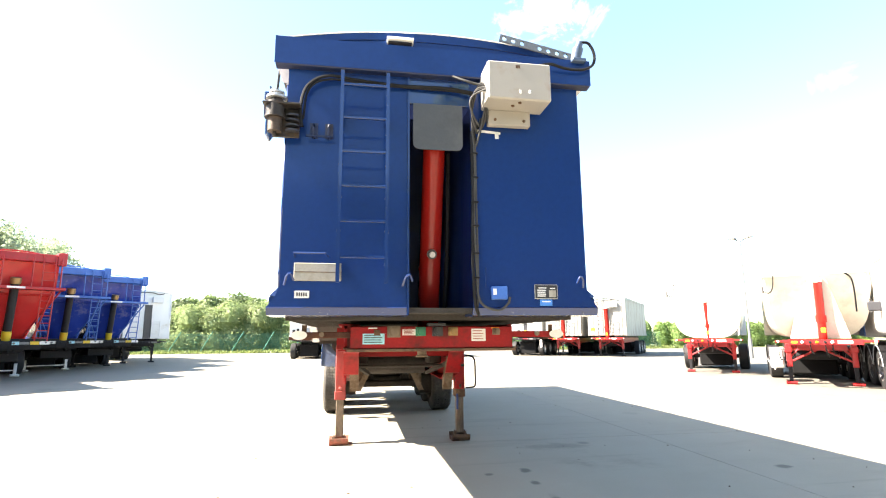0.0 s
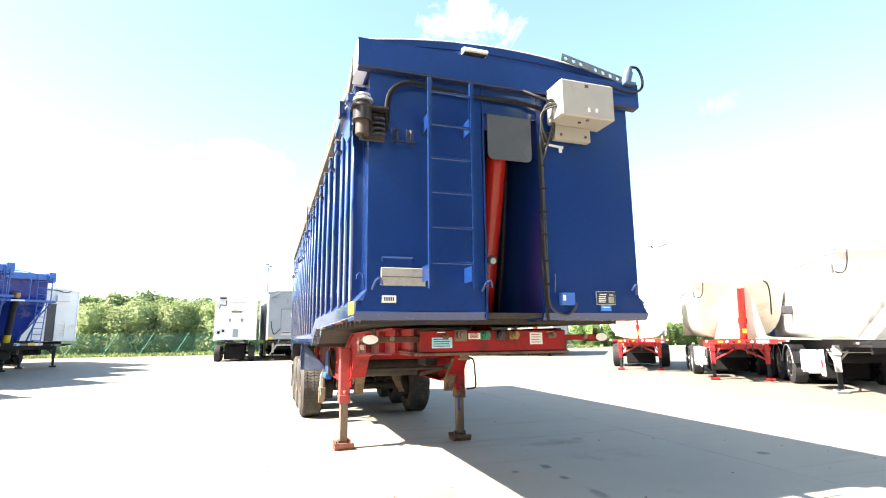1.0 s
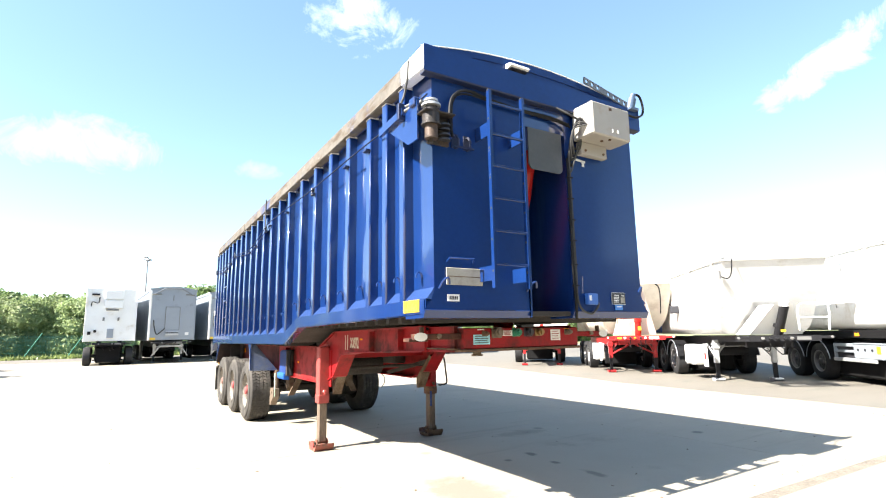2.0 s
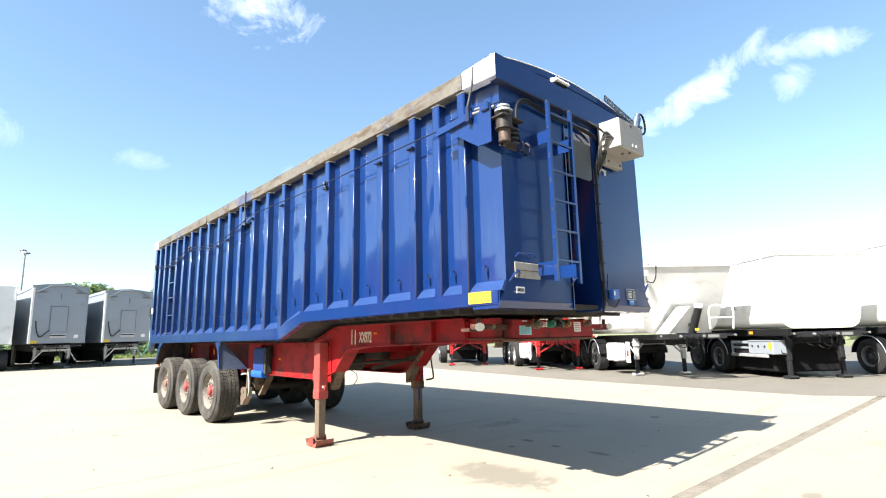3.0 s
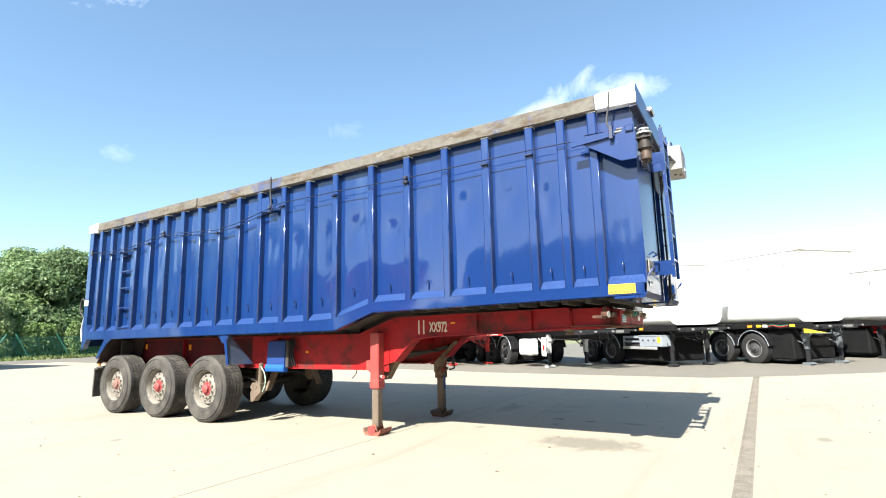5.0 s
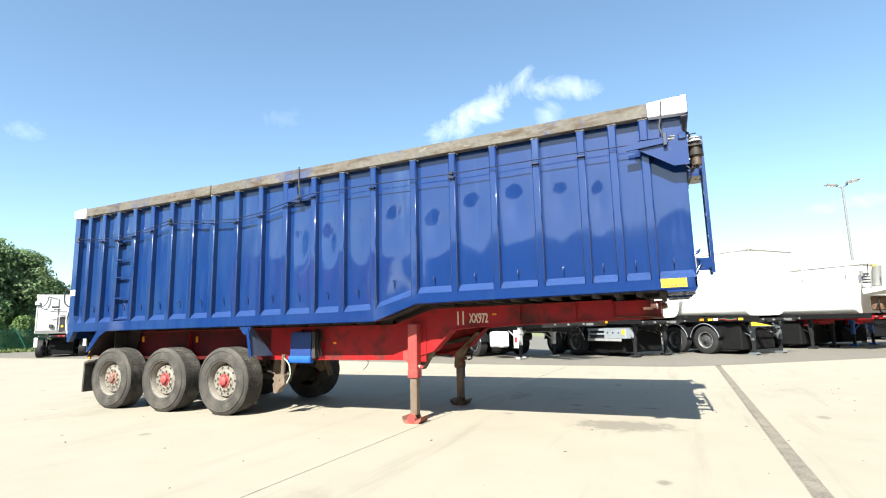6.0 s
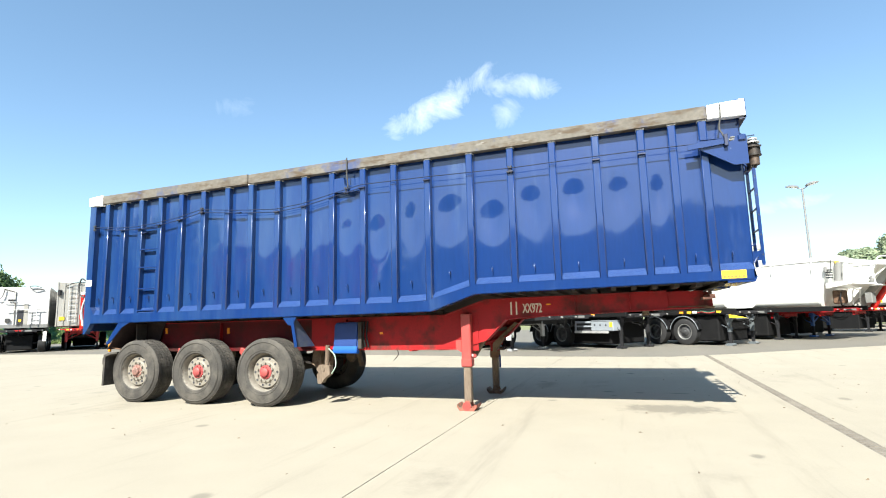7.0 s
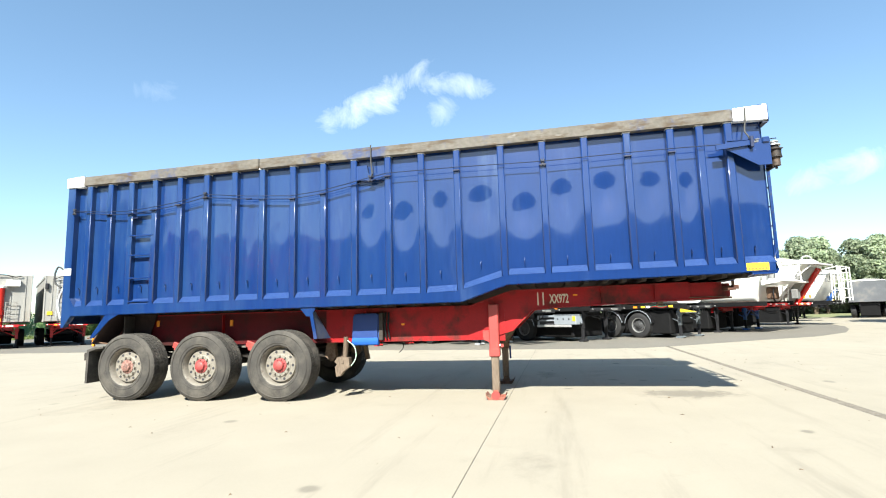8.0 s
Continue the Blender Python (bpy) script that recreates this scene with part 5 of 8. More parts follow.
prism(bm, [(5.71, 0.60), (5.70, 0.47), (5.80, 0.40), (5.845, 0.335), (5.91, 0.325), (5.93, 0.46), (5.90, 0.50), (5.935, 0.545), (5.89, 0.61)], "x", -0.95, -0.85)
rod(bm, (-0.96, 5.81, 0.54), (-0.93, 5.81, 0.54), 0.025, 10)
part("brake_bracket", bm, STEEL_DIRTY, trailer, "dusty steel brake bracket")
part("air_pipe", tube(B(), curve_pts([(-0.92, 5.74, 0.85), (-0.95, 5.62, 0.75), (-0.95, 5.60, 0.60), (-0.93, 5.68, 0.48)], 5), 0.007, 6), surface("pale_green_pipe", (0.45, 0.62, 0.5), 0.4), trailer, "pale green air pipe", smooth=True)
part("air_pipe", tube(B(), curve_pts([(0.9, 5.6, 0.80), (0.95, 5.45, 0.72), (0.95, 5.42, 0.62), (0.93, 5.5, 0.52)], 5), 0.007, 6), CABLE_GREY, trailer, smooth=True)
tank = rod(B(), (-0.45, 4.55, 1.0), (0.45, 4.55, 1.0), 0.15, 20)
part("air_tank", tank, UNDER, trailer, smooth=True)

# mudguards and flaps
for side in (-1, 1):
    bm = B()
    v = [(side * 1.25, 6.17, 1.335), (side * 1.25, 6.08, 0.895), (side * 0.80, 6.06, 0.885), (side * 1.16, 6.17, 1.335)]
    vs = [bm.verts.new(p) for p in v]
    bm.faces.new(vs)
    bmesh.ops.solidify(bm, geom=bm.faces[:], thickness=0.012)
    mg = part("mudguard_plate", bm, surface("dusty_blue_grey_plate", (0.135, 0.16, 0.215), 0.55, vary=0.2, scale=4, dirt=(0.05, 0.10, 0.28), dirt_at=0.55, dirt_scale=1.5) if side < 0 else BLUE_DARK, trailer, "dusty blue-grey mudguard plate")
    bm = B()
    tilted_box(bm, (0.012, 0.05, 0.45), pose(side * 1.256, 6.135, 1.115, -11, 0, 0))
    part("mudguard_edge", bm, BLUE, mg)
    bm = B()
    prism(bm, [(6.10, 1.335), (6.34, 1.335), (6.24, 1.22), (6.16, 1.22)], "x", side * 1.24, side * 1.252)
    part("mudguard_bracket", bm, BLUE, mg)
    bm = B()
    prism(bm, [(9.46, 1.33), (9.70, 1.33), (9.965, 0.98), (9.90, 0.97), (9.62, 1.25)], "x", side * 1.235, side * 1.25)
    part("rear_bracket", bm, BLUE, trailer)
    bm = B()
    prism(bm, [(9.72, 0.84), (9.88, 0.83), (10.02, 0.79), (10.03, 0.27), (9.99, 0.27), (9.98, 0.76), (9.86, 0.80), (9.72, 0.81)], "x", side * 0.80, side * 1.23)
    part("mudflap", bm, TYRE, trailer, "black rubber mudflap")
    bm = box(B(), side * 1.15, side * 1.19, 9.94, 9.98, 0.84, 0.98, 0.006)
    part("rear_marker", bm, AMBER, trailer, "amber marker light")
    bm = tube(B(), [(side * 1.15, 9.55, 0.86), (side * 1.15, 9.9, 0.90), (side * 1.17, 10.0, 0.98), (side * 1.17, 10.08, 0.97)], 0.012, 6)
    part("light_bracket", bm, RUST, trailer)
# rear end: door edge, latch gear, lights
bm = box(B(), -1.20, 1.20, 10.46, 10.54, 1.20, 3.50)
part("tail_door", bm, BLUE, trailer)
bm = B()
box(bm, -1.262, -1.2555, 10.385, 10.525, 1.995, 2.105)
part("door_pad", bm, LABEL_WHITE, trailer, "white marker at the tail door")
part("door_chain", tube(B(), curve_pts([(-1.24, 10.56, 2.10), (-1.24, 10.66, 2.14), (-1.24, 10.72, 2.02), (-1.24, 10.70, 1.88), (-1.24, 10.58, 1.80)], 5), 0.014, 7), CABLE_GREY, trailer, smooth=True)
part("door_latch", tube(B(), curve_pts([(-1.22, 10.55, 1.80), (-1.22, 10.62, 1.65), (-1.22, 10.64, 1.50), (-1.22, 10.58, 1.30)], 4), 0.02, 7), GALV, trailer, smooth=True)
bm = box(B(), -1.15, 1.15, 10.05, 10.15, 0.62, 0.74, 0.006)
part("rear_bumper", bm, UNDER, trailer)

# dusty bridge between the first spring hangers
bm = B()
prism(bm, [(-0.63, 0.45), (-0.39, 0.94), (0.39, 0.94), (0.63, 0.45), (0.53, 0.45), (0.33, 0.84), (-0.33, 0.84), (-0.53, 0.45)], "y", 5.94, 5.99)
part("hanger_bridge", bm, DUSTY_RUST, trailer, "dusty brown bridge of the suspension")

# axles and wheels
HUBS = [6.71, 8.02, 9.33]


def make_wheel(parent, hub_mat, seg=72):
    """A wide single wheel with its outer face towards -x; its own origin at the hub."""
    w = part("wheel", lathe(B(), [(-0.01, 0.10), (0.10, 0.11), (0.10, 0.0)], 24), UNDER, parent)
    bm = lathe(B(), [(-0.165, 0.285), (-0.185, 0.30), (-0.193, 0.36), (-0.19, 0.43), (-0.178, 0.475), (-0.162, 0.502), (-0.150, 0.510)], seg)
    lathe(bm, [(0.150, 0.510), (0.162, 0.502), (0.178, 0.475), (0.19, 0.43), (0.193, 0.36), (0.185, 0.30), (0.165, 0.285)], seg)
    for r in (0.335, 0.455):
        lathe(bm, [(-0.190, r - 0.008), (-0.1965, r), (-0.190, r + 0.008)], seg)
    part("tyre", bm, TYRE, w, "dusty grey-black truck tyre", smooth=True)
    # tread: ribs cut by staggered grooves
    bm = B()
    lathe(bm, [(-0.155, 0.500), (0.155, 0.500)], seg)
    ribs = ((-0.152, -0.098), (-0.088, -0.036), (-0.026, 0.026), (0.036, 0.088), (0.098, 0.152))
    verts, faces = [], []
    n = 56
    for j, (a0, a1) in enumerate(ribs):
        for k in range(n):
            t0 = 2 * math.pi * k / n - (0.05 if j % 2 else 0.0)
            t1 = t0 + 2 * math.pi / n * 0.84
            sk = 0.05 if j % 2 else -0.05
            b = len(verts)
            for (a, t) in ((a0, t0), (a1, t0 + sk), (a1, t1 + sk), (a0, t1)):
                verts.append((a, 0.515 * math.cos(t), 0.515 * math.sin(t)))
            for (a, t) in ((a0, t0), (a1, t0 + sk), (a1, t1 + sk), (a0, t1)):
                verts.append((a, 0.499 * math.cos(t), 0.499 * math.sin(t)))
            faces += [(b, b + 1, b + 2, b + 3), (b, b + 4, b + 5, b + 1), (b + 1, b + 5, b + 6, b + 2), (b + 2, b + 6, b + 7, b + 3), (b + 3, b + 7, b + 4, b)]
    vv = [bm.verts.new(p) for p in verts]
    fs = [bm.faces.new([vv[i] for i in f]) for f in faces]
    bmesh.ops.recalc_face_normals(bm, faces=fs)
    part("tread", bm, TREAD, w, "worn dusty tread blocks")
    bm = lathe(B(), [(-0.168, 0.286), (-0.178, 0.300), (-0.172, 0.302), (-0.166, 0.292), (-0.13, 0.275), (-0.05, 0.262), (-0.055, 0.246), (-0.092, 0.240), (-0.104, 0.232), (-0.106, 0.17), (-0.120, 0.155), (-0.122, 0.115), (-0.11, 0.10)], 60)
    part("rim", bm, RIM, w, "weathered steel rim", smooth=True)
    bm = lathe(B(), [(0.168, 0.286), (0.172, 0.302), (0.10, 0.27), (0.0, 0.262), (-0.04, 0.262)], 40)
    part("rim_barrel", bm, UNDER, w, smooth=True)
    for k in range(10):
        t = 2 * math.pi * (k + 0.5) / 10
        bm = rod(B(), (-0.1075, 0.202 * math.cos(t), 0.202 * math.sin(t)), (-0.090, 0.202 * math.cos(t), 0.202 * math.sin(t)), 0.019, 14)
        part("hand_hole", bm, LABEL_BLACK, w)
        t = 2 * math.pi * k / 10
        bm = rod(B(), (-0.115, 0.138 * math.cos(t), 0.138 * math.sin(t)), (-0.150, 0.138 * math.cos(t), 0.138 * math.sin(t)), 0.015, 6)
        part("wheel_nut", bm, RIM, w)
    bm = lathe(B(), [(-0.115, 0.108), (-0.128, 0.106), (-0.131, 0.098), (-0.131, 0.072), (-0.165, 0.066), (-0.178, 0.05), (-0.18, 0.0)], 28)
    part("hub", bm, hub_mat, w, "painted hub cap", smooth=True)
    for k in range(8):
        t = 2 * math.pi * k / 8
        part("hub_bolt", rod(B(), (-0.128, 0.088 * math.cos(t), 0.088 * math.sin(t)), (-0.142, 0.088 * math.cos(t), 0.092 * math.sin(t)), 0.010, 6), hub_mat, w)
    return w


def wheel_copy(src, m, parent):
    w = copy_thing(src, m)
    w.parent = parent
    return w


first = make_wheel(trailer, HUB_RED)
worn = make_wheel(trailer, HUB_RUST)
XW = 1.025
first.matrix_basis = pose(-XW, HUBS[0], 0.515, 17, 0, 0)
worn.matrix_basis = pose(-XW, HUBS[2], 0.515, 41, 0, 0)
wheel_copy(first, pose(-XW, HUBS[1], 0.515, -8, 0, 0), trailer)
for i, y in enumerate(HUBS):
    wheel_copy(first, pose(XW, y, 0.515, 23 * i, 0, 180), trailer)
    part("axle", rod(B(), (-0.9, y, 0.515), (0.9, y, 0.515), 0.065, 16), UNDER, trailer, smooth=True)
    for side in (-1, 1):
        part("brake_drum", rod(B(), (side * 0.62, y, 0.515), (side * 0.86, y, 0.515), 0.205, 24), UNDER, trailer, smooth=True)
        bm = B()
        prism(bm, [(y - 0.62, 0.83), (y - 0.50, 0.83), (y - 0.46, 0.60), (y - 0.56, 0.52), (y - 0.64, 0.60)], "x", side * 0.50, side * 0.60)
        part("spring_hanger", bm, DUSTY_RUST, trailer)
        part("spring", tube(B(), curve_pts([(side * 0.55, y - 0.55, 0.60), (side * 0.55, y - 0.2, 0.66), (side * 0.55, y + 0.2, 0.66), (side * 0.55, y + 0.55, 0.60)], 5), 0.045, 6), UNDER, trailer, smooth=True)
        bm = rod(B(), (side * 0.35, y + 0.12, 0.60), (side * 0.35, y + 0.34, 0.62), 0.085, 16)
        part("brake_chamber", bm, UNDER, trailer, smooth=True)
for y in (7.37, 8.68):
    bm = B()
    tilted_box(bm, (0.05, 0.17, 0.10), pose(-0.84, y, 0.80, 20, 0, 0), 0.01)
    rod(bm, (-0.85, y, 0.76), (-0.88, y, 0.76), 0.04, 12)
    part("rocker", bm, RED_FADED, trailer, "faded red spring rocker")
# added plates that fill the dark area behind the rear wheel
for side in (-1, 1):
    bm = B()
    prism(bm, [(9.60, 1.33), (9.93, 0.88), (9.94, 0.89), (9.612, 1.335)], "x", side * 0.79, side * 1.236)
    prism(bm, [(9.12, 1.325), (9.30, 0.84), (9.90, 0.84), (9.64, 1.325)], "x", side * 0.788, side * 0.798)
    part("dark_screen", bm, SCREEN_DARK, trailer, "dark plate added behind the rear wheel")
bm = box(B(), -1.0, 1.0, 9.55, 9.57, 0.75, 1.30)
part("rear_cross_plate", bm, UNDER, trailer)
for x0 in (-0.65, 0.45):
    bm = box(B(), x0, x0 + 0.20, 4.0, 4.9, 1.02, 1.28, 0.02)
    part("tank_box", bm, UNDER, trailer)

# ---- parked trailers ----
def stand(x, y, az):
    """The pose of a trailer whose front middle stands at x, y and whose tail points az degrees from +y towards +x."""
    return pose(x, y, 0, 0, 0, -az)


def by_foot(x, y, az, fx=-0.76, fy=2.6):
    p = pose(0, 0, 0, 0, 0, -az) @ Vector((fx, fy, 0))
    return stand(x - p.x, y - p.y, az)


def small_wheel(parent, rim_mat):
    w = part("wheel", lathe(B(), [(-0.13, 0.0), (-0.13, 0.10), (0.10, 0.11), (0.10, 0.0)], 14), rim_mat, parent)
    bm = lathe(B(), [(-0.15, 0.28), (-0.18, 0.31), (-0.185, 0.44), (-0.15, 0.505), (-0.05, 0.515), (0.05, 0.515), (0.15, 0.505), (0.185, 0.44), (0.18, 0.31), (0.15, 0.28)], 36)
    part("tyre", bm, BLACK, w, "dark truck tyre", smooth=True)
    bm = lathe(B(), [(-0.155, 0.285), (-0.165, 0.30), (-0.12, 0.265), (-0.06, 0.255), (-0.09, 0.20), (-0.10, 0.09)], 30)
    lathe(bm, [(0.155, 0.285), (0.05, 0.26), (-0.04, 0.255)], 20)
    part("rim", bm, rim_mat, w, smooth=True)
    part("rim_ring", lathe(B(), [(-0.158, 0.270), (-0.176, 0.286), (-0.178, 0.302), (-0.158, 0.310)], 30), LAMP_GREY, w, smooth=True)
    part("hub", lathe(B(), [(-0.09, 0.14), (-0.135, 0.125), (-0.14, 0.07), (-0.19, 0.06), (-0.195, 0.0)], 18), rim_mat, w, smooth=True)
    for k in range(10):
        t = 2 * math.pi * k / 10
        part("hand_hole", rod(B(), (-0.088, 0.225 * math.cos(t), 0.225 * math.sin(t)), (-0.075, 0.225 * math.cos(t), 0.225 * math.sin(t)), 0.031, 8), LABEL_BLACK, w)
    return w


WHEELS = {}


LEG = 0.76


def running_gear(t, col, leg_col, length, axles, foot_col=None, guards=False, rim=ALU, neck=1.12, legs=True, leg_y=1.3, backwards=False, deep=False):
    """Chassis, legs and wheels of a parked trailer."""
    for side in (-1, 1):
        bm = B()
        prism(bm, [(0.05, neck + 0.02), (0.05, neck + 0.16), (length - 0.2, 1.22), (length - 0.2, 0.95), (2.6, 0.90), (2.2, neck - 0.02)], "x", side * 0.55, side * 0.64)
        part("chassis_beam", bm, col, t)
        if legs:
            leg = part("landing_leg", box(B(), side * LEG - 0.065, side * LEG + 0.065, leg_y - 0.065, leg_y + 0.065, 0.50, 1.15, 0.01), leg_col, t)
            part("inner_leg", box(B(), side * LEG - 0.048, side * LEG + 0.048, leg_y - 0.05, leg_y + 0.05, 0.06, 0.52, 0.006), foot_col or DARK_CHASSIS, leg)
            bm = B()
            prism(bm, [(leg_y - 0.16, 0.05), (leg_y - 0.11, 0.0), (leg_y + 0.11, 0.0), (leg_y + 0.16, 0.05), (leg_y + 0.10, 0.09), (leg_y - 0.10, 0.09)], "x", side * LEG - 0.13, side * LEG + 0.13)
            part("foot", bm, foot_col or leg_col, leg)
            bm = B()
            rod(bm, (side * LEG, leg_y, 0.72), (side * 0.45, leg_y, 1.08), 0.025, 8)
            rod(bm, (side * LEG, leg_y, 0.62), (side * 0.72, leg_y + 0.8, 1.02), 0.025, 8)
            part("leg_brace", bm, leg_col, leg)
    # channel-section front beam with couplings, hoses and a lamp at each end
    bm = B()
    prism(bm, [(0.0, neck + 0.02), (0.0, neck + 0.16), (0.14, neck + 0.16), (0.14, neck + 0.145), (0.02, neck + 0.145), (0.02, neck + 0.035), (0.14, neck + 0.035), (0.14, neck + 0.02)], "x", -0.80, 0.80)
    box(bm, -1.10, -0.80, 0.01, 0.06, neck + 0.08, neck + 0.14, 0.006)
    box(bm, 0.80, 1.10, 0.01, 0.06, neck + 0.08, neck + 0.14, 0.006)
    fb = part("front_beam", bm, col, t)
    pale = LABEL_WHITE if col is RED_FRESH else LAMP_GREY
    for x, mt in ((-0.5, pale), (-0.33, DARK_CHASSIS), (-0.18, AMBER if col is RED_FRESH else DARK_CHASSIS), (0.0, DARK_CHASSIS), (0.15, pale)):
        cp = rod(B(), (x, 0.0, neck + 0.09), (x, -0.05, neck + 0.09), 0.038, 10)
        rod(cp, (x, -0.05, neck + 0.09), (x, -0.075, neck + 0.075), 0.022, 8)
        part("coupling", cp, mt, fb)
    part("light_board", box(B(), 0.27, 0.58, -0.008, -0.001, neck + 0.05, neck + 0.13), pale, fb)
    if col is RED_FRESH:
        part("light_board", box(B(), -0.74, -0.60, -0.008, -0.001, neck + 0.06, neck + 0.12), YELLOW, fb)
        for s in (-1, 1):
            part("cross_brace", tube(B(), [(s * LEG, leg_y - 0.02, 0.62), (0.0, leg_y - 0.02, 1.02)], 0.03, 6), leg_col, t)
    for s in (-1, 1):
        part("end_lamp", rod(B(), (s * 1.04, 0.01, neck + 0.11), (s * 1.04, -0.02, neck + 0.11), 0.03, 12), pale, fb)
    for x, drop in ((-0.33, 0.22), (0.0, 0.30), (0.15, 0.24)):
        part("air_hose", tube(B(), curve_pts([(x, 0.03, neck + 0.05), (x + 0.03, 0.10, neck - drop * 0.7), (x + 0.10, 0.45, neck - drop), (x + 0.06, 0.9, neck - 0.05)], 4), 0.014, 5), CABLE, fb)
    if legs:
        part("cross_shaft", rod(B(), (-LEG, leg_y, 0.98), (LEG + 0.12, leg_y, 0.98), 0.022, 8), leg_col, t)
        if foot_col is LABEL_WHITE:
            part("cross_tie", box(B(), -LEG, LEG, leg_y - 0.015, leg_y + 0.015, 0.22, 0.26), foot_col, t)
        part("crank", tube(B(), curve_pts([(-LEG - 0.07, leg_y, 0.98), (-LEG - 0.20, leg_y, 0.97), (-LEG - 0.21, leg_y - 0.05, 0.72), (-LEG - 0.10, leg_y - 0.05, 0.68)], 4), 0.016, 6), DARK_CHASSIS, t)
        for s in (-1, 1):
            part("gearbox", box(B(), s * LEG - 0.09, s * LEG + 0.09, leg_y - 0.10, leg_y + 0.10, 0.90, 1.06, 0.015), leg_col, t)
        part("air_tank", rod(B(), (-0.52, leg_y + 1.15, 0.80), (0.52, leg_y + 1.15, 0.80), 0.14, 16), DARK_CHASSIS, t, smooth=True)
    for y in (0.8, 2.2, 3.6, length - 3.5, length - 2.0, length - 0.4):
        part("cross_member", box(B(), -0.55, 0.55, y, y + 0.1, 0.98, 1.16), col, t)
    first_y = 0.8 if backwards else length - 1.0 - 1.33 * (axles - 1)
    # added block between the wheels, keeps sun off the ground beneath
    part("under_block", box(B(), -0.62, 0.62, first_y - 0.3, first_y + 1.33 * axles - 0.6, 0.14, 1.0, 0.05), SHADE_GRIME, t)
    if deep:
        # wide added block that shuts the sun out under the body
        part("shade_block", box(B(), -0.96, 0.96, leg_y + 0.3, first_y - 0.35, 0.16, 1.12, 0.04), SHADE_GRIME, t)
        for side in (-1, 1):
            part("side_raft", box(B(), side * 0.98, side * 1.10, 0.15, length + 0.6, 1.17, 1.36, 0.01), SHADE_GRIME, t)
            for y, mt in ((leg_y + 0.15, YELLOW), (leg_y + 1.35, YELLOW), (leg_y + 1.12, LABEL_WHITE), (leg_y + 1.7, AMBER)) if deep == "chock" else ((leg_y + 1.0, AMBER),):
                part("marker", box(B(), side * 1.10, side * 1.106, y - 0.09, y + 0.09, 1.22, 1.30), mt, t)
            for z, mt in ((1.22, CABLE), (1.26, RED_FRESH), (1.29, GREEN_CAP)) if deep == "chock" else ():
                part("hose", tube(B(), curve_pts([(side * 1.10, leg_y + 0.3, z), (side * 1.13, leg_y + 0.55, z - 0.04), (side * 1.12, leg_y + 0.8, z + 0.01), (side * 1.10, leg_y + 1.0, z - 0.02)], 4), 0.014, 6), mt, t)
            if deep != "chock" or side > 0:
                continue
            ch = B()
            prism(ch, [(leg_y - 0.85, 1.02), (leg_y - 0.25, 1.02), (leg_y - 0.25, 1.15)], "x", side * 1.02, side * 1.16)
            part("wheel_chock", ch, YELLOW, t, "yellow wheel chock in its holder")
    key = rim.name
    for k in range(axles):
        y = first_y + 1.33 * k
        part("axle", rod(B(), (-0.9, y, 0.515), (0.9, y, 0.515), 0.065, 10), DARK_CHASSIS, t)
        for side in (-1, 1):
            if key not in WHEELS:
                WHEELS[key] = small_wheel(t, rim)
                w = WHEELS[key]
                w.matrix_basis = pose(side * 1.03, y, 0.515)
            else:
                w = copy_thing(WHEELS[key], pose(side * 1.03, y, 0.515, 30 * k, 0, 0 if side < 0 else 180))
                w.parent = t
            if guards:
                bm = B()
                rows = [[(side * 0.86, y + 0.60 * math.cos(a), 0.515 + 0.60 * math.sin(a)), (side * 1.24, y + 0.60 * math.cos(a), 0.515 + 0.60 * math.sin(a))] for a in np.linspace(0.15, math.pi - 0.15, 13)]
                grid_face(bm, rows)
                bmesh.ops.solidify(bm, geom=bm.faces[:], thickness=0.012)
                part("guard_edge", tube(B(), [(side * 1.245, y + 0.605 * math.cos(a), 0.515 + 0.605 * math.sin(a)) for a in np.linspace(0.15, math.pi - 0.15, 13)], 0.012, 5), GREY_ALU, t)
                part("mudguard", bm, GREY_ALU if guards == "grey" else DARK_CHASSIS, t, smooth=True)


